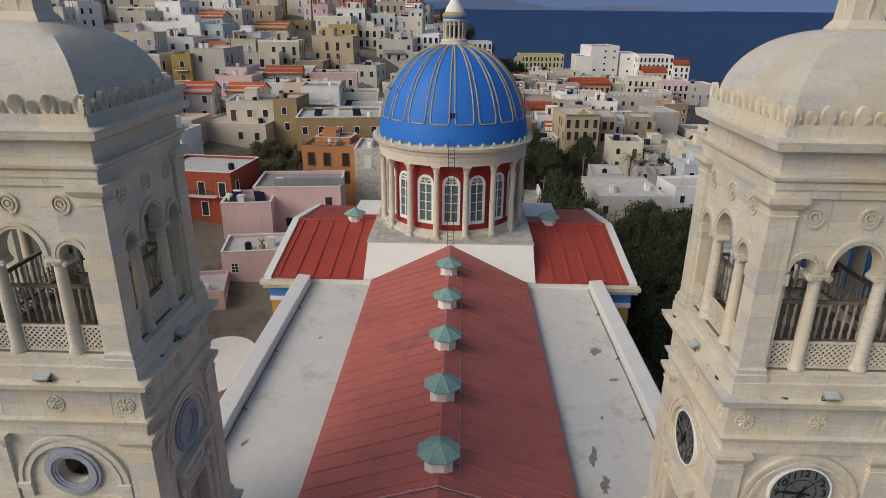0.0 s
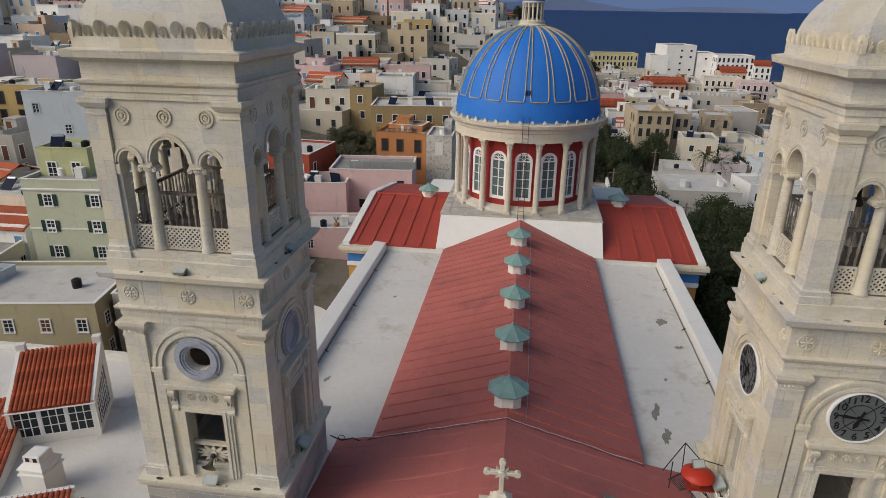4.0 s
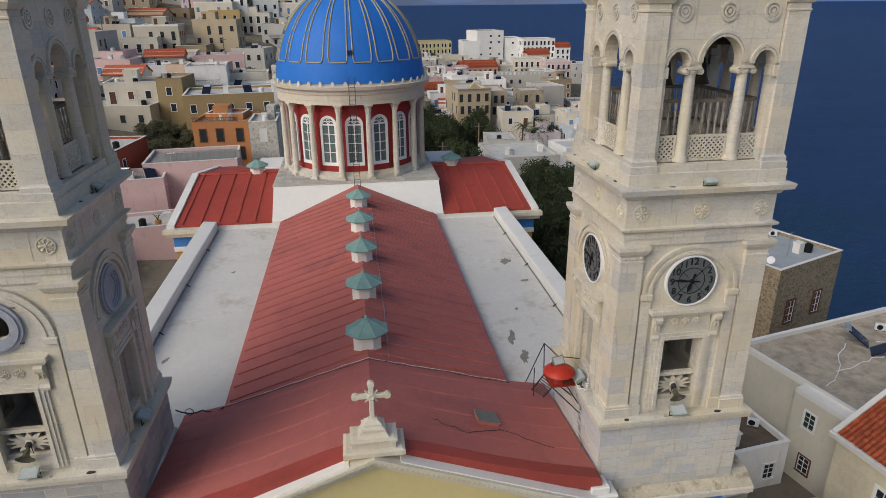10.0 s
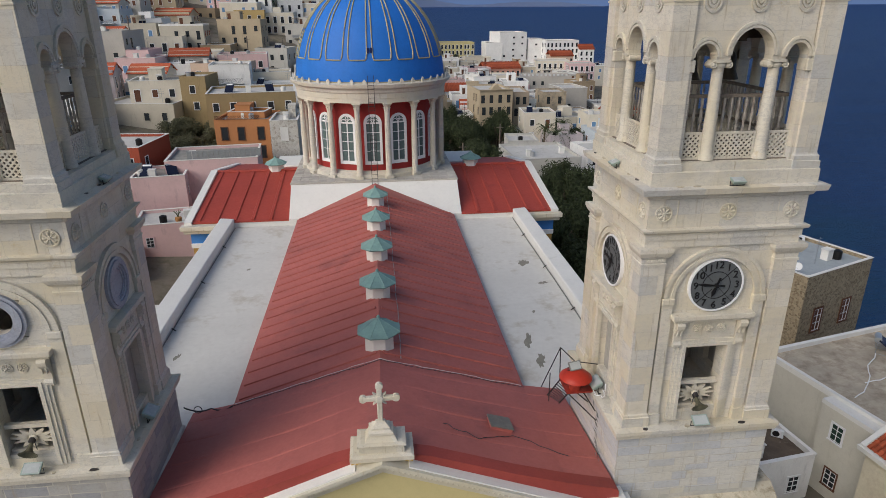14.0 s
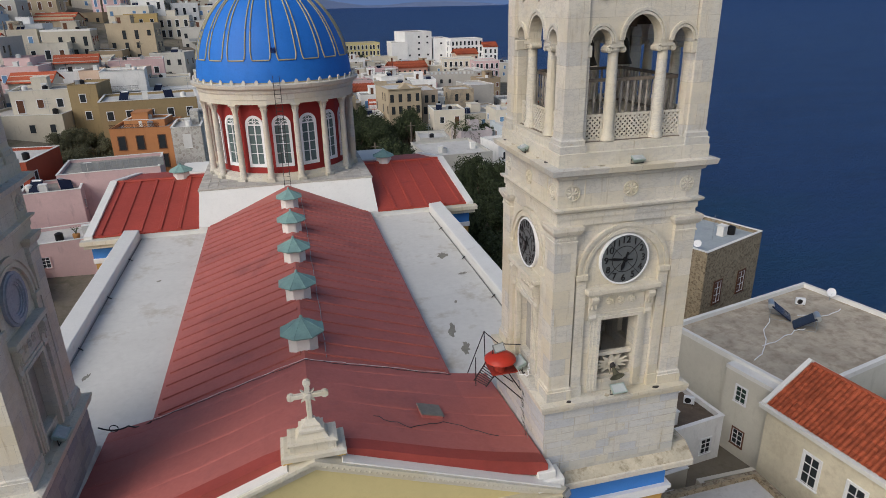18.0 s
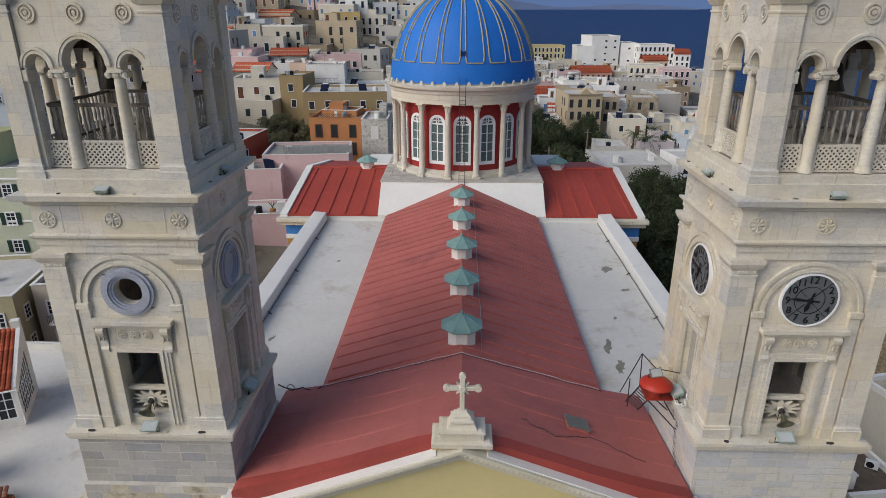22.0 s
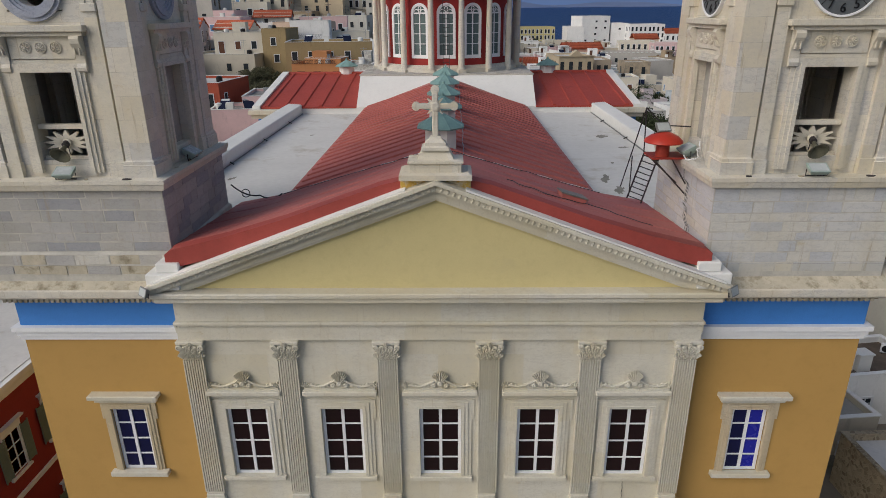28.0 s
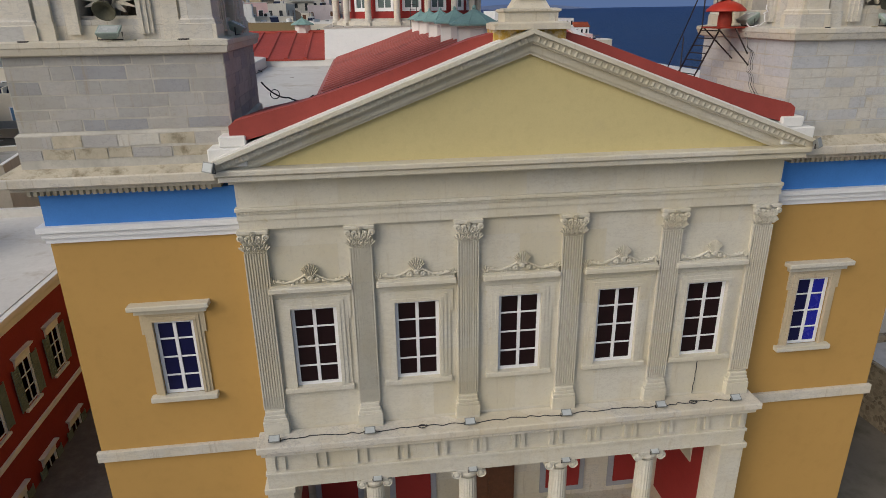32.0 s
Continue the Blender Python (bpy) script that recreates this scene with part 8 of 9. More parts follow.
    sides = [(w, Matrix.Translation((0, -d / 2, 0))), (d, Matrix.Translation((face * w / 2, 0, 0)) @ Matrix.Rotation(face * math.pi / 2, 4, "Z"))]
    trim, pane = FR.choice((M_TRIM, wall, M_TRIM)), FR.choice((G_DARK, G_DARK, M_SHUT["brown"], M_SHUT["blue"]))
    for wid, b in sides:
        q = m @ b
        n_ = max(1, int(wid / 2.7))
        for f in range(floors):
            z = z1 - 2.75 - 3.05 * f
            for i in range(n_):
                if FR.random() < 0.2:
                    continue
                u = -wid / 2 + wid * (i + 0.5) / n_ + FR.uniform(-0.3, 0.3)
                tall = FR.random() < 0.35
                far_box(q, u - 0.6, u + 0.6, -0.06, 0.0, z - (0.85 if tall else 0.1), z + 1.55, trim)
                far_box(q, u - 0.46, u + 0.46, -0.08, -0.05, z - (0.8 if tall else 0.0), z + 1.42, pane)
        if FR.random() < 0.25:
            z = z1 - 3.7
            far_box(q, -wid * 0.3, wid * 0.3, -1.0, 0, z - 0.12, z, M_WHITE)
            far_box(q, -wid * 0.3, wid * 0.3, -1.0, -0.95, z, z + 0.9, M_GREYMET)


count = 0
y = 44.0
while y < 352:
    step = 10.5 if y < 180 else 13.0
    x = -min(215, 40 + y * 0.95)
    while x < coast(y) - 18:
        px, py = x + FR.uniform(-2.5, 2.5), y + FR.uniform(-3, 3)
        w, d = FR.uniform(7.5, 12.5), FR.uniform(7, 10)
        if free(px, py, 4.5) and not reserved(px, py) and not (px > -30 and y > 335):
            g = ground_z(px, py)
            hgt = FR.choice((4.2, 6.6, 7.0, 7.4, 9.6)) if px < 10 else FR.choice((5.0, 6.5, 7.5, 9.0))
            c = FR.choice(COLS)
            gab = FR.random() < 0.08
            if y < 150:
                house(px - w / 2, px + w / 2, py - d / 2, d, g, g + hgt, c, 2 if hgt < 9 else 3, "%s %s house on the town slope" % (DESC[c], "red-tiled" if gab else "flat-roofed"), win=FR.choice(("dark", "dark", "few", "white", "blue")), gable=gab, balcony=FR.random() < 0.12, solar=1 if FR.random() < 0.3 and y < 160 else 0, low=3)
            else:
                far_house(px, py, w, d, g - 3, g + hgt, c, gab, 2 if hgt < 9 else 3)
            TAKEN.append((px, py, 8.0))
            count += 1
        x += w + FR.uniform(0.5, 3.5)
    y += step
# small houses, sheds and yard walls that fill the gaps of the near slope
y = 37.0
while y < 175:
    x = -min(205, 46 + y * 0.98)
    while x < -40:
        px, py = x + FR.uniform(-1.5, 1.5), y + FR.uniform(-1.5, 1.5)
        if all((px - a) ** 2 + (py - b - 3.5) ** 2 > 62 for a, b, c in TAKEN) and not reserved(px, py):
            g = ground_z(px, py)
            far_house(px, py, FR.uniform(6, 9), FR.uniform(6, 8), g - 4, g + FR.choice((3.2, 4.4, 5.6, 6.4)), FR.choice(COLS), FR.random() < 0.1, 2)
            TAKEN.append((px, py - 3.5, 6.0))
        x += 4.0
    y += 4.5
me = bpy.data.meshes.new("far_town")
me.from_pydata(FAR_V, [], FAR_F)
for mat in FAR_MATS:
    me.materials.append(mat)
me.polygons.foreach_set("material_index", FAR_M)
tagged(new("far_town", me), "crowded flat-roofed white and cream houses climbing the far slope", "houses", "", "stuff")


# ---- trees, road, cars, poles ----
def leaf_mat(name, c):
    n = N(name)
    isl = n.t.nodes.new("ShaderNodeNewGeometry").outputs["Random Per Island"]
    col = n.mix(isl, shade(c, 0.5), shade(c, 1.5))
    return n.done(col, 0.75, 0, None, 0.25)


LEAF = leaf_mat("dark_olive_leaves", (0.040, 0.052, 0.022))
LEAF2 = leaf_mat("grey_green_leaves", (0.105, 0.105, 0.058))
PALML = leaf_mat("palm_leaves", (0.055, 0.075, 0.028))
DRY = leaf_mat("dry_grass_blades", (0.22, 0.17, 0.08))
FLOWER = leaf_mat("magenta_flowers", (0.20, 0.012, 0.06))
BARK = paint("grey_brown_bark", (0.10, 0.075, 0.05), var=0.35, scale=4, bump=0.5)


def crown_mesh(seed, n=2600, size=0.26, lobes=9, flat=0.8):
    """Many small bent leaf sprays on the lobes of an uneven crown of radius 1."""
    r = random.Random(seed)
    cs = [(Vector((r.uniform(-0.62, 0.62), r.uniform(-0.62, 0.62), r.uniform(-0.4, 0.55) * flat)), r.uniform(0.26, 0.5)) for _ in range(lobes)]
    vs, fs = [], []
    for _ in range(n):
        c, q = r.choice(cs)
        d = Vector((r.gauss(0, 1), r.gauss(0, 1), r.gauss(0.25, 1))).normalized()
        p = c + d * q * (r.random() ** 0.3) * r.uniform(0.8, 1.12)
        u = (d.cross(Vector((r.gauss(0, 1), r.gauss(0, 1), r.gauss(0, 1)))) + d * r.uniform(-0.5, 0.7)).normalized()
        v = u.cross(d).normalized()
        s = size * r.uniform(0.12, 0.32)
        k = len(vs)
        vs += [p - v * s * 0.5, p + u * s + d * s * 0.2, p + v * s * 0.5, p + u * s * 2.1 - d * s * 0.2]
        fs += [(k, k + 1, k + 2), (k + 1, k + 3, k + 2)]
    me = bpy.data.meshes.new("crown")
    me.from_pydata([tuple(p) for p in vs], [], fs)
    return me


def trunk_mesh(seed):
    r = random.Random(seed)
    bm = B()
    loops(bm, [[Vector((w * math.cos(a) + lx, w * math.sin(a) + ly, z)) for a in (2 * math.pi * i / 8 for i in range(8))] for w, z, lx, ly in ((0.13, -0.3, 0, 0), (0.09, 0.1, 0.0, 0.0), (0.075, 0.5, 0.03, 0.02), (0.05, 0.95, 0.05, -0.02))])
    for k in range(6):
        a = 2 * math.pi * k / 6 + r.uniform(-0.4, 0.4)
        z = r.uniform(0.4, 0.85)
        sweep(bm, [(0.03, 0.02, z), (0.25 * math.cos(a), 0.25 * math.sin(a), z + 0.2), (0.5 * math.cos(a), 0.5 * math.sin(a), z + 0.5)], 0.028, 5)
    return finish(bm, True)


CROWNS = [crown_mesh(40 + k, lobes=8 + k) for k in range(5)]
TRUNKS = [trunk_mesh(60 + k) for k in range(3)]
for me in CROWNS:
    me.materials.append(LEAF)
for me in TRUNKS:
    me.materials.append(BARK)
GR = random.Random(5)


def tree(x, y, h, r, label="dark green leafy tree among the houses", mat=None, z=None):
    z = ground_z(x, y) if z is None else z
    t = thing("tree", label, "tree", "trees", at=(x, y, z))
    t.rotation_euler = (0, 0, GR.uniform(0, 6.28))
    tr = part("trunk", GR.choice(TRUNKS), BARK, t)
    tr.matrix_basis = Matrix.Diagonal((h * 0.38, h * 0.38, h * 0.6, 1))
    c = part("crown", GR.choice(CROWNS), LEAF, t)
    c.matrix_basis = Matrix.Translation((0, 0, h * 0.62)) @ Matrix.Diagonal((r, r * GR.uniform(0.85, 1.15), h * 0.52, 1))
    if mat:
        c.material_slots[0].link = "OBJECT"
        c.material_slots[0].material = mat
    return t


for i in range(46):
    a = GR.random()
    y = 44 + 52 * a
    x = GR.uniform(17.5, 21 + 13 * math.sin(math.pi * min(1, a * 1.1 + 0.15)))
    tree(x, y, GR.uniform(6.5, 10.5), GR.uniform(2.6, 4.2), "dense dark tree on the slope below the church")
for x, y, h, r in ((15, 118, 8, 4), (18, 124, 9, 4.5), (13, 112, 7, 3.5), (20, 132, 8, 4), (16, 136, 9, 4), (12, 128, 8, 4), (22, 120, 6, 3), (10, 150, 9, 5), (17, 146, 7, 4), (44, 140, 7, 4), (50, 132, 6, 4), (58, 138, 6, 4), (46, 128, 5, 3), (40, 90, 6, 3), (44, 96, 5, 3), (22, 320, 14, 8), (10, 322, 13, 7), (0, 318, 14, 7), (32, 326, 12, 6), (42, 330, 10, 5), (-8, 325, 15, 6), (16, 312, 12, 7), (28, 300, 9, 5), (60, 322, 8, 5), (72, 315, 8, 5), (50, 318, 8, 5)):
    tree(x, y, h, r)
for i in range(22):
    tree(GR.uniform(-38, -25), GR.uniform(91, 105), GR.uniform(3, 5), GR.uniform(1.8, 3), "low grey-green bush on the waste plot", LEAF2)
for x0_, x1_, y0_, y1_, k_ in ((28, 36, 60, 88, 26), (17, 21.5, 104, 148, 16), (28, 33, 120, 146, 9)):
    for i in range(k_):
        tree(GR.uniform(x0_, x1_), GR.uniform(y0_, y1_), GR.uniform(6.5, 9.5), GR.uniform(2.8, 4.4), "dense dark tree beside the narrow street")
for i in range(50):
    x, y = GR.uniform(-150, 60), GR.uniform(100, 330)
    if free(x, y, 1.5) and not reserved(x, y):
        tree(x, y, GR.uniform(3.5, 6), GR.uniform(1.5, 2.6), "small garden tree between town houses", GR.choice((LEAF, LEAF2)))


def palm(x, y, h, r=3.2):
    t = thing("palm_tree", "date palm with drooping fronds in a town garden", "palm tree", "palm trees", at=(x, y, ground_z(x, y)))
    bm = B()
    loops(bm, [[Vector((w * math.cos(2 * math.pi * i / 10), w * math.sin(2 * math.pi * i / 10), h * k / 12)) for i in range(10)] for k, w in ((k, 0.34 + 0.05 * (k % 2) - 0.01 * k) for k in range(13))])
    part("trunk", bm, BARK, t)
    bm = B()
    for k in range(46):
        a, e = GR.uniform(0, 6.28), GR.uniform(-0.5, 1.25)
        prev = None
        for s in range(9):
            f = s / 8
            rr = r * f
            z = h + r * (math.sin(e) * f - 0.75 * f * f * (0.6 + 0.5 * math.cos(e)))
            c = Vector((rr * math.cos(a) * (0.5 + 0.5 * math.cos(e)), rr * math.sin(a) * (0.5 + 0.5 * math.cos(e)), z))
            if prev is not None:
                side_ = Vector((-math.sin(a), math.cos(a), 0)) * (0.42 * math.sin(math.pi * min(1, f * 0.9 + 0.08)))
                for sg in (-1, 1):
                    for q in (0.0, 0.5):
                        p = prev.lerp(c, q)
                        v = [bm.verts.new(w_) for w_ in (p, p + (c - prev) * 0.22, p + side_ * sg + (c - prev) * 0.6 - Vector((0, 0, 0.16)))]
                        bm.faces.new(v)
            prev = c
    part("crown", bm, PALML, t)


for x, y, h in ((17.5, 130, 6.5), (15, 122, 7), (40.5, 131, 6), (45.5, 133, 7), (43, 128, 5.5), (-56, 238, 12), (-36, 236, 8)):
    palm(x, y, h)

# road and pavement strips draped on the ground
def strip(name, pts, w, mat, label, lift=0.12, kind="structure"):
    bm = B()
    rows = []
    for i, (x, y) in enumerate(pts):
        a, b = pts[max(0, i - 1)], pts[min(len(pts) - 1, i + 1)]
        d = Vector((b[0] - a[0], b[1] - a[1], 0)).normalized()
        n_ = Vector((d.y, -d.x, 0)) * w / 2
        z = max(ground_z(x + n_.x * k, y + n_.y * k) for k in (-1, 0, 1)) + lift
        rows.append([Vector((x, y, z)) - n_, Vector((x, y, z)) + n_, Vector((x, y, z - 0.6)) + n_, Vector((x, y, z - 0.6)) - n_])
    loops(bm, rows)
    return single(name, bm, mat, label, "road", kind=kind)


M_ASPH = paint("worn_asphalt", (0.085, 0.083, 0.08), var=0.25, scale=0.4, grain=20, dirt=(0.16, 0.15, 0.13), dirt_at=0.55)
M_PAVE = paint("pale_paving", (0.34, 0.32, 0.28), var=0.2, scale=1.2, grain=8)
strip("road", [(24.2 + 1.5 * math.sin(k * 0.3), 62 + 6 * k) for k in range(16)], 5.0, M_ASPH, "narrow asphalt street between trees and houses")
strip("lane", [(-17.2, -40 + 6 * k) for k in range(14)], 8.6, paint("cobbled_lane", (0.13, 0.12, 0.11), var=0.3, scale=1.5, grain=5, bump=0.5), "dark cobbled lane beside the church")
strip("square", [(0, -60 + 8 * k) for k in range(8)], 60.0, M_PAVE, "paved square before the church steps", 0.06)
bm = B()
for k in range(34):
    box(bm, 13.0, 15.6, 62 + k * 1.25, 63.3 + k * 1.25, 1 + 0.06 * k, 2.4 + 0.12 * k)
stair = single("stair_street", bm, M_PAVE, "long pale stone stair street climbing beside the dome", "stairs", kind="structure")
bm = B()
loops(bm, [[Vector((x, y, z)) for x, z in ((15.6, -2), (16.0, -2), (16.0, 3.6 + (y - 62) * 0.096), (15.6, 3.6 + (y - 62) * 0.096))] for y in (62, 104)])
single("stair_wall", bm, M_WHITE, "pale wall along the stair street", "wall")


def car(x, y, z, rz, colour, label):
    t = thing("car", label, "car", "parked cars", at=(x, y, z))
    t.rotation_euler = (0, 0, rz)
    m_ = paint("car_paint_" + colour[0], colour[1], rough=0.3, var=0.03, spec=0.5)
    bm = B()
    prof = [(-2.0, 0.35), (2.0, 0.35), (2.05, 0.7), (1.95, 0.85), (1.0, 0.95), (0.45, 1.4), (-1.2, 1.42), (-1.85, 0.98), (-2.05, 0.9), (-2.06, 0.5)]
    loops(bm, [[Vector((u * k, yy, zz)) for u, zz in prof] for yy, k in ((-0.82, 0.97), (-0.7, 1.0), (0.7, 1.0), (0.82, 0.97))])
    part("body", bm, m_, t)
    bm = B()
    for s in (-1, 1):
        prism(bm, [(0.85, 0.95), (0.42, 1.33), (-1.15, 1.35), (-1.6, 1.0)], s * 0.80, s * 0.84)
    part("side_glass", bm, G_DARK, t)
    bm = B()
    loops(bm, [[Vector((1.02, -0.62, 0.98)), Vector((1.02, 0.62, 0.98)), Vector((0.99, 0.62, 0.96)), Vector((0.99, -0.62, 0.96))], [Vector((0.52, -0.58, 1.37)), Vector((0.52, 0.58, 1.37)), Vector((0.46, 0.58, 1.36)), Vector((0.46, -0.58, 1.36))]])
    part("windscreen", bm, G_DARK, t)
    for u in (-1.3, 1.3):
        for s in (-1, 1):
            bm = B()
            lathe(bm, [(0.2, -0.1), (0.31, -0.09), (0.31, 0.09), (0.2, 0.1)], 16, Matrix.Translation((u, s * 0.76, 0.31)) @ Matrix.Rotation(math.pi / 2, 4, "X"))
            wh = part("wheel", bm, M_BLACK, t)
            bm = B()
            lathe(bm, [(0.01, -0.11), (0.19, -0.11), (0.19, 0.11), (0.01, 0.11)], 12, Matrix.Translation((u, s * 0.76, 0.31)) @ Matrix.Rotation(math.pi / 2, 4, "X"))
            part("rim", bm, M_GREYMET, wh)
    for s in (-1, 1):
        bm = B()
        box(bm, 1.96, 2.05, s * 0.62 - 0.14, s * 0.62 + 0.14, 0.62, 0.78)
        part("headlight", bm, M_TRIM, t)


car(25.5, 100, ground_z(25.5, 100) + 0.25, 1.9, ("silver", (0.42, 0.43, 0.44)), "silver hatchback parked by the hedge")
car(24.6, 70, ground_z(24.6, 70) + 0.25, 1.5, ("black", (0.03, 0.03, 0.035)), "black car parked on the narrow street")
car(23.6, 112, ground_z(23.6, 112) + 0.25, 1.3, ("grey", (0.2, 0.2, 0.21)), "dark grey car parked on the street")
car(-36.5, 50, 4.3, 0.4, ("grey", (0.35, 0.36, 0.37)), "grey car parked by the low white wall")


def pole(x, y, h=8.5):
    z = ground_z(x, y)
    t = thing("utility_pole", "dark wooden utility pole with a crossbar", "utility pole", "utility poles", at=(x, y, z))
    bm = B()
    sweep(bm, [(0, 0, -1), (0, 0, h)], 0.13, 7)
    part("mast", bm, M_WOODGREY, t)
    bm = B()
    box(bm, -0.8, 0.8, -0.06, 0.06, h - 0.8, h - 0.68)
    part("crossbar", bm, M_WOODGREY, t)


for x, y, h in ((24.6, 78, 10), (15.9, 96, 9), (27, 118, 9), (-20, 205, 9), (-58, 152, 12), (-32, 160, 9), (-58, 88, 9), (-11, 210, 9), (19, 66, 8)):
    pole(x, y, h)
bm = B()
rr_ = random.Random(9)
for i in range(1400):
    x, y = rr_.uniform(-40, -23), rr_.uniform(89, 106)
    z = ground_z(x, y)
    a = rr_.uniform(0, 6.28)
    q = Vector((math.cos(a), math.sin(a), 0)) * 0.12
    v = [bm.verts.new(p) for p in (Vector((x, y, z)) - q, Vector((x, y, z)) + q, Vector((x + rr_.uniform(-0.3, 0.3), y, z + rr_.uniform(0.5, 1.1))))]
    bm.faces.new(v)
single("dry_grass", bm, DRY, "tall dry grass on the waste plot", "grass", kind="stuff")
bush = tree(18.5, 84, 4.0, 2.2, "magenta flowering bush beside the street", FLOWER)
bush["category"] = "bush"


# ---- fixtures on the church ----
M_LENS = glass("pale_floodlight_glass", (0.42, 0.45, 0.45), 0.2)
M_FLOODGREY = paint("grey_floodlight_case", (0.22, 0.23, 0.22), rough=0.45, var=0.15, scale=6, metal=0.2)


def floodlight(x, y, z, rz, case=None, tilt=35, size=1.0):
    t = thing("floodlight", "pale green metal floodlight on a stone ledge" if case is None else "grey metal floodlight on a stone ledge", "floodlight", "floodlights", at=(x, y, z))
    t.rotation_euler = (0, 0, radians(rz))
    q = Matrix.Scale(size, 4) @ Matrix.Translation((0, 0, 0.22)) @ Matrix.Rotation(radians(tilt), 4, "X")
    bm = B()
    loops(bm, [[q @ Vector((sx * a, sy * b, zz)) for sx, sy in ((-1, -1), (1, -1), (1, 1), (-1, 1))] for a, b, zz in ((0.20, 0.12, -0.14), (0.30, 0.20, -0.02), (0.33, 0.23, 0.08), (0.33, 0.23, 0.11))])
    body = part("case", bm, case or M_FLOOD, t)
    bm = B()
    box(bm, -0.28, 0.28, -0.18, 0.18, 0.108, 0.118, q)
    part("lens", bm, M_LENS, body, "pale front glass")
    bm = B()
    sweep(bm, [Vector(p) * size for p in ((-0.36, 0, 0.24), (-0.36, 0, 0.02), (0.36, 0, 0.02), (0.36, 0, 0.24))], 0.018, 5)
    part("bracket", bm, M_STEEL, t)
    return t


def horn(x, y, z):
    t = thing("horn_loudspeaker", "weathered olive grey horn loudspeaker below the star panel", "loudspeaker", "loudspeakers", at=(x, y, z))
    q = Matrix.Rotation(radians(122), 4, "X") @ Matrix.Scale(0.74, 4)
    bm = B()
    lathe(bm, [(0.07, -0.3), (0.09, -0.12), (0.14, 0.05), (0.22, 0.16), (0.36, 0.24), (0.38, 0.25), (0.36, 0.26), (0.2, 0.15), (0.06, 0.0)], 18, q)
    part("horn", bm, paint("dull_olive_grey_metal", (0.13, 0.125, 0.085), rough=0.6, var=0.25, scale=5, metal=0.3), t, smooth=True)
    bm = B()
    lathe(bm, [(0.02, -0.5), (0.13, -0.48), (0.14, -0.3), (0.07, -0.26)], 12, q)
    part("driver", bm, M_STEEL, t)
    bm = B()
    sweep(bm, [(-0.16, 0.1, -0.1), (0, 0.32, 0.14), (0.16, 0.1, -0.1)], 0.015, 5)
    part("bracket", bm, M_STEEL, t)


for cx in (-TOWER_X, TOWER_X):
    s = 1 if cx > 0 else -1
    floodlight(cx + 0.05, TY - 2.74, 20.755, 0, tilt=28, size=0.85)
    floodlight(cx - s * 2.75, TY - 0.1, 20.755, -90 * s, tilt=28)
    floodlight(cx, TY - 2.72, 29.30, 0, tilt=20, size=0.62)
    floodlight(cx - s * 2.78, TY, 29.30, -90 * s, tilt=20, size=0.62)
    horn(cx, TY - 2.52 - 0.02, 21.55)
for x in (-7.9, -4.9, -1.65, 1.6, 4.9, 7.6):
    floodlight(x, -0.62, 8.66, 0, M_FLOODGREY, 30, 0.52)
for x in PIL_X[1:5]:
    floodlight(x + 0.1, -0.52, 6.72 - 0.06, 0, M_FLOODGREY, 20, 0.45)
for s in (-1, 1):
    floodlight(s * 8.62, -0.86, 17.44, s * 40, M_FLOODGREY, 70, 0.62)


def cable(name, pts, r, mat, label, sag=0.0, steps=5, jitter=0.0):
    rj = random.Random(len(label) + int(pts[0][0] * 10))
    out = []
    for a, b in zip(pts, pts[1:]):
        for k in range(steps):
            f = k / steps
            out.append((a[0] + (b[0] - a[0]) * f + rj.uniform(-jitter, jitter), a[1] + (b[1] - a[1]) * f + rj.uniform(-jitter, jitter), a[2] + (b[2] - a[2]) * f - sag * 4 * f * (1 - f)))
    out.append(pts[-1])
    bm = B()
    sweep(bm, out, r, 5)
    single(name, bm, mat, label, "cable", "cables")


def roof_top(x, y):
    """Top of the roof between the towers."""
    f = (y - 0.2) / (YF - 0.2)
    for (f0, f1), (b0, b1) in zip(zip(FRONT, FRONT[1:]), zip(BACK, BACK[1:])):
        if abs(x) <= f1[0]:
            k = (abs(x) - f0[0]) / (f1[0] - f0[0])
            zf, zb = f0[1] + (f1[1] - f0[1]) * k, b0[1] + (b1[1] - b0[1]) * k
            return zf + (zb - zf) * f
    return 18.1


cable("cable", [(0.95, y, RIDGE - 0.95 * (RIDGE - EAVE) / EX + 0.06) for y in (7.2, 12, 17, 22, 27, 32.8)], 0.022, M_GREYMET, "grey cable run along the nave roof ridge", 0, 6, 0.04)
cable("cable", [(x, YF - 0.12, roof_top(x, YF - 0.12) + 0.04) for x in (-6.2, -4.5, -3, -1.5, 0, 1.5, 3, 4.5, 6.2)], 0.010, M_TRIM, "white cable along the edge of the front roof", 0, 4, 0.05)
cable("cable", [(x, YF - 0.25, roof_top(x, YF - 0.25) + 0.04) for x in (-6.3, -4.5, -3, -1.5, 0, 1.5, 3, 4.5, 6.3)], 0.013, M_CABLE, "black cable along the edge of the front roof", 0, 4, 0.06)
cable("cable", [(-8.02, 5.7, 19.1), (-7.2, 6.5, 18.45), (-6.3, 6.5, 18.52)], 0.03, M_CABLE, "black cable hanging from the tower to the roof", 0.16, 8)
cable("cable", [(-7.65 + 0.16 * math.cos(a), 6.2, 18.62 + 0.16 * math.sin(a)) for a in (0.5 * k for k in range(14))], 0.018, M_CABLE, "small loop of black cable beside the tower", 0, 1)
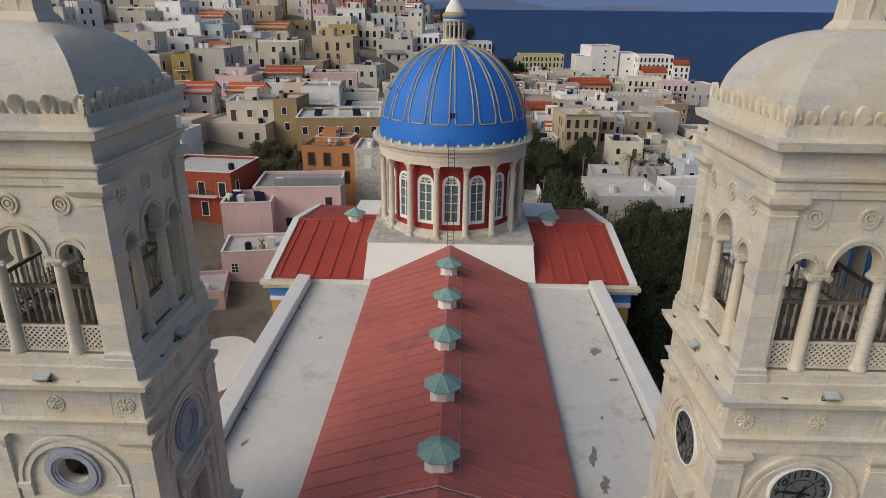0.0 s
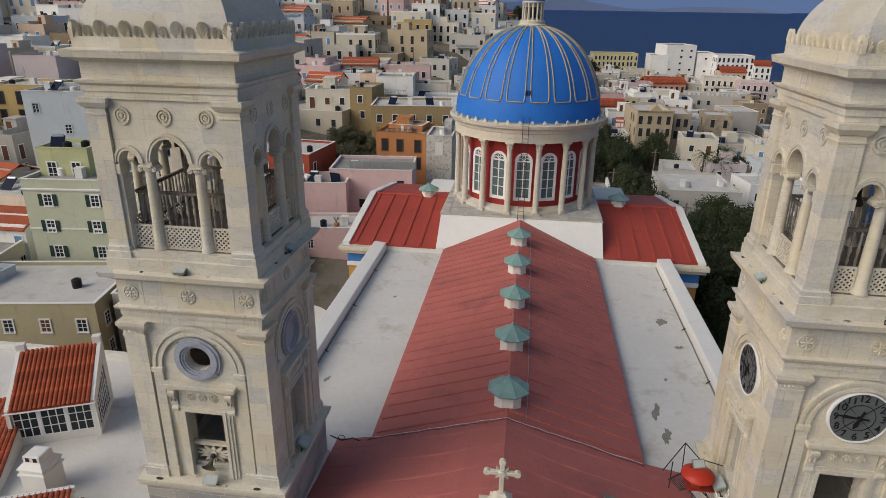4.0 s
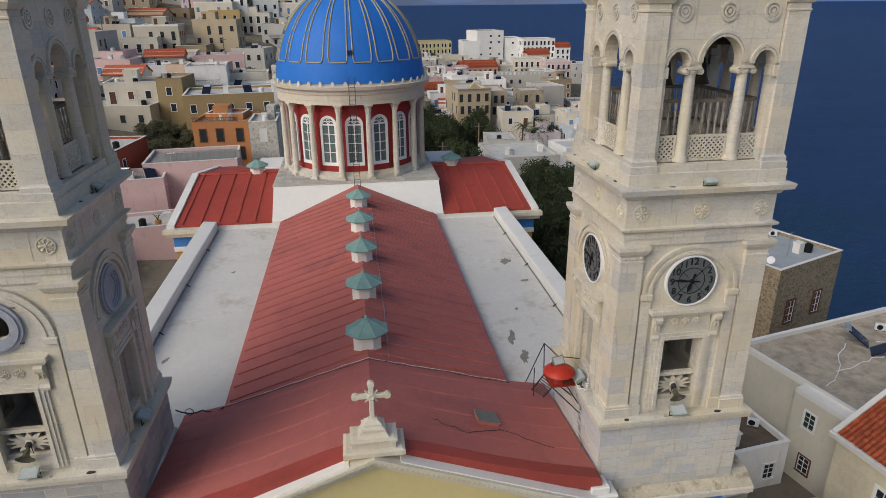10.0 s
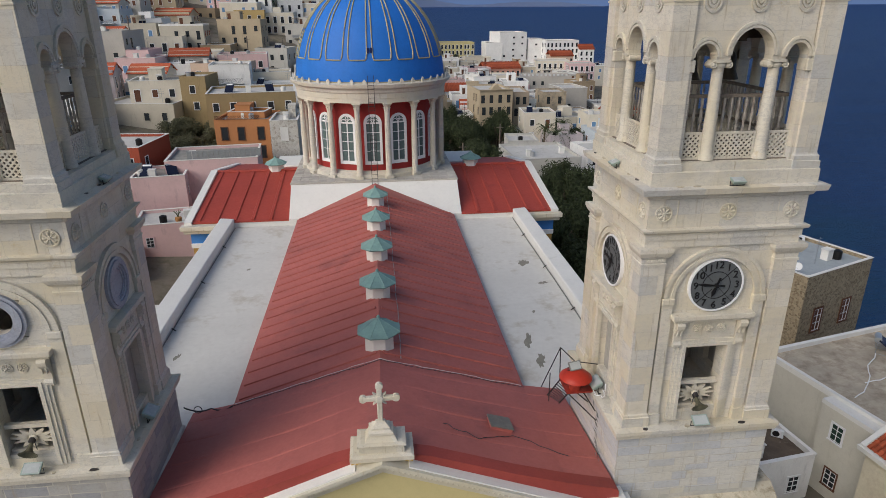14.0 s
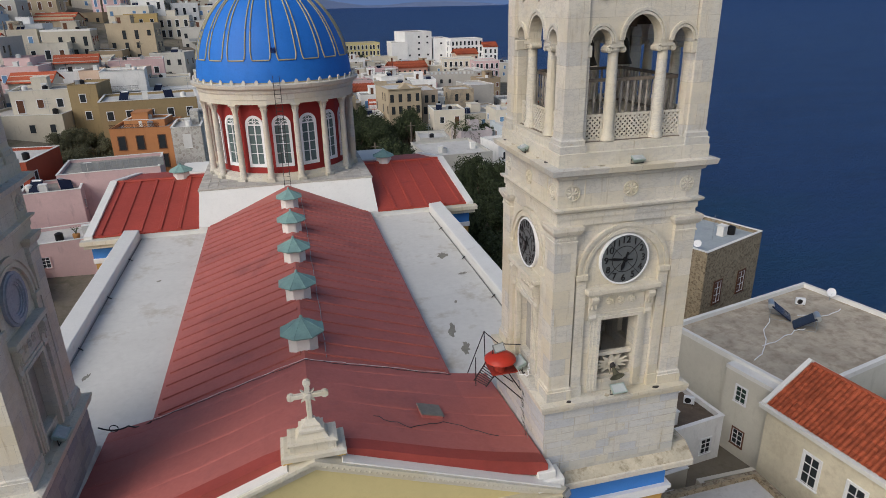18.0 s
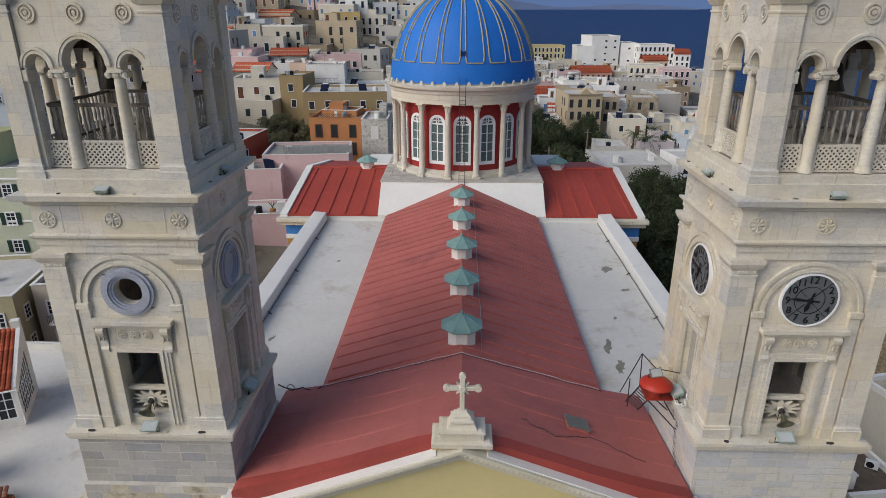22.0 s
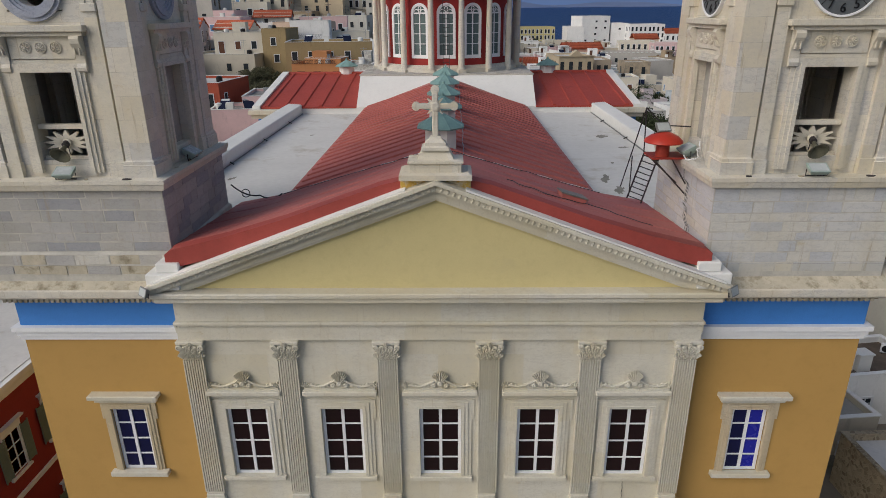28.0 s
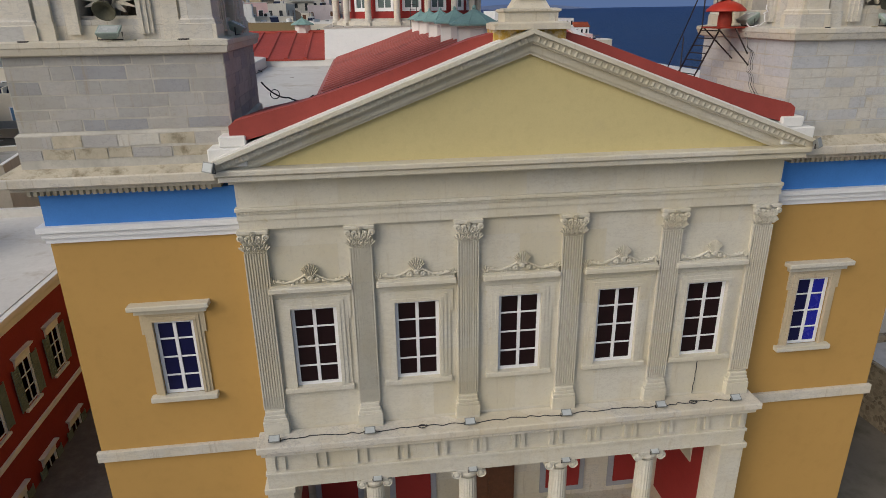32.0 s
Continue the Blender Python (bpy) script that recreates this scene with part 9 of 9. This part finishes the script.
cable("cable", [(2.2, 2.0, roof_top(2.2, 2.0) + 0.04), (3.4, 1.4, roof_top(3.4, 1.4) + 0.04), (4.8, 2.1, roof_top(4.8, 2.1) + 0.04), (6.8, 1.3, roof_top(6.8, 1.3) + 0.04)], 0.014, M_CABLE, "thin cable lying across the red roof", 0, 6, 0.06)
cable("cable", [(x, -0.56 + 0.08 * (i % 2), 8.68) for i, x in enumerate((-7.9, -6.3, -4.9, -3.2, -1.65, 0, 1.6, 3.3, 4.9, 6.2, 7.6))], 0.015, M_CABLE, "black cable run along the balcony ledge", 0, 7, 0.06)
for x in (-3.2, 6.1):
    cable("cable", [(x + 0.13 * math.cos(a), -0.55 + 0.1 * math.sin(a), 8.69 + 0.004 * k) for k, a in enumerate(0.55 * j for j in range(13))], 0.018, M_CABLE, "coil of spare black cable on the ledge", 0, 1)
cable("cable", [(6.3, -0.13, 10.05), (6.33, -0.06, 9.4), (6.3, -0.06, 8.75)], 0.012, M_CABLE, "thin cable hanging below a front window", 0, 5, 0.015)
cable("cable", [(11.42, 13, 17.64), (11.44, 20, 17.64), (11.42, 27, 17.64), (11.44, 33, 17.64)], 0.04, M_FLOODGREY, "grey conduit along the foot of the parapet", 0, 5, 0.015)
cable("cable", [(-11.42, 10, 17.64), (-11.44, 20, 17.64), (-11.42, 33, 17.64)], 0.035, M_FLOODGREY, "grey conduit along the foot of the parapet", 0, 5, 0.015)

# roof hatch
hz = roof_top(4.45, 2.75)
hq = Matrix.Translation((4.45, 2.75, hz)) @ Matrix.Rotation(math.atan2(roof_top(5.1, 3.2) - roof_top(4.1, 3.2), -1.0) + math.pi, 4, "Y") @ Matrix.Rotation(math.atan2(roof_top(4.6, 3.7) - roof_top(4.6, 2.7), 1.0), 4, "X")
hatch = thing("roof_hatch", "small grey metal hatch lying on the red roof", "roof hatch")
bm = B()
box(bm, -0.42, 0.42, -0.40, 0.40, -0.05, 0.12, hq)
part("curb", bm, M_RED, hatch)
bm = B()
box(bm, -0.47, 0.47, -0.45, 0.45, 0.12, 0.17, hq, 0.015)
part("lid", bm, paint("grey_brown_metal_sheet", (0.21, 0.195, 0.165), rough=0.5, var=0.25, scale=4, metal=0.3), hatch, "weathered grey-brown lid")

# peeled patches of the terrace coating
PR = random.Random(17)
M_PEEL = paint("bare_dark_screed", (0.27, 0.255, 0.21), var=0.3, scale=3, grain=12)
for x, y, a, b, mat in ((7.85, 12.2, 0.20, 0.75, M_PEEL), (8.05, 10.1, 0.22, 0.62, M_PEEL), (10.1, 23.0, 0.35, 0.55, M_PEEL), (9.0, 15.5, 0.1, 0.2, M_PEEL), (10.6, 19.5, 0.3, 0.2, M_PEEL), (-10.4, 12.5, 0.12, 0.35, M_PEEL), (-8.8, 24, 0.12, 0.2, M_PEEL)):
    bm = B()
    ring = []
    for k in range(18):
        t_ = 2 * math.pi * k / 18
        r_ = PR.uniform(0.6, 1.25)
        ring.append((x + a * r_ * math.cos(t_) + 0.25 * b * math.sin(t_), y + b * r_ * math.sin(t_)))
    loops(bm, [[Vector((u, v, z)) for u, v in ring] for z in (17.59, 17.606)])
    part("peeled_patch", bm, mat, church, "dark bare patch in the white coating")

# red iron platform with a round lamp beside the tower
plat = thing("lamp_platform", "red iron platform with a ladder beside the tower window", "platform")
PZ = 20.75
bm = B()
box(bm, 6.95, 8.12, 2.55, 3.55, PZ - 0.05, PZ)
part("deck", bm, M_IRON, plat, "red painted deck plate")
for pts in ([(6.95, 3.5, PZ), (6.85, 3.35, PZ + 1.5)], [(6.85, 3.35, PZ + 1.5), (6.88, 5.75, 18.95)], [(6.87, 4.55, PZ - 0.35), (6.9, 4.6, 19.0)], [(6.85, 3.35, PZ + 1.5), (7.4, 3.2, PZ + 0.95), (8.2, 2.9, PZ + 0.95)]):
    bm = B()
    sweep(bm, pts, 0.022, 5)
    part("railing", bm, M_STEEL, plat)
for pts in ([(7.0, 2.6, PZ - 0.03), (8.12, 2.4, 19.55)], [(7.6, 2.6, PZ - 0.03), (8.1, 2.5, 19.9)], [(7.0, 3.5, PZ - 0.03), (8.12, 3.4, 19.7)]):
    bm = B()
    sweep(bm, pts, 0.025, 5)
    part("strut", bm, M_STEEL, plat)
RA, RB = (Vector((7.17, 5.75, 18.5)), Vector((6.97, 3.5, PZ))), (Vector((7.55, 5.2, 18.45)), Vector((7.2, 2.75, PZ)))
bm = B()
sweep(bm, RA, 0.03, 5)
sweep(bm, RB, 0.03, 5)
ladder = part("ladder", bm, M_STEEL, plat, "dark iron ladder")
for k in range(9):
    f = (k + 0.5) / 9
    bm = B()
    sweep(bm, [RA[0].lerp(RA[1], f), RB[0].lerp(RB[1], f)], 0.02, 5)
    part("rung", bm, M_STEEL, ladder)
lamp = thing("roof_lamp", "round red metal lamp canopy on a short post", "lamp", at=(7.35, 2.85, PZ))
bm = B()
lathe(bm, [(0.60, 0.46), (0.62, 0.48), (0.60, 0.54), (0.46, 0.66), (0.26, 0.76), (0.10, 0.80), (0.02, 0.81)], 24)
part("canopy", bm, paint("bright_red_enamel", (0.42, 0.035, 0.018), rough=0.4, var=0.15, scale=3), lamp, "bright red round canopy", True)
bm = B()
lathe(bm, [(0.22, 0.0), (0.22, 0.2), (0.2, 0.48)], 16)
part("drum", bm, M_IRON, lamp, smooth=True)
floodlight(7.3, 2.95, PZ + 0.74, 15, M_FLOODGREY, 50, 0.75)
cable("cable", [(7.9, 2.6, PZ + 0.1), (8.1, 2.2, PZ + 0.05), (8.16, 1.9, PZ + 0.35), (8.2, 2.0, 21.4)], 0.02, M_TRIM, "tangled pale cables from the lamp to the tower", 0.1, 6, 0.07)
for k in range(3):
    cable("cable", [(7.9, 2.5 + 0.1 * k, PZ - 0.05), (8.05, 2.3 - 0.1 * k, 19.9), (8.0, 2.1 - 0.1 * k, 19.3), (7.95, 1.6 - 0.2 * k, 18.5)], 0.010, (M_FLOODGREY, M_CABLE, M_FLOODGREY)[k], "thin cable hanging down the tower corner", 0.05, 6, 0.05)

# drain spouts of the parapets
for s in (-1, 1):
    for y in (9, 15.5, 22, 28.5):
        bm = B()
        sweep(bm, [(s * 11.45, y, 17.75), (s * 11.2, y - 0.15, 17.66)], 0.035, 6)
        part("drain_spout", bm, M_STEEL, church)
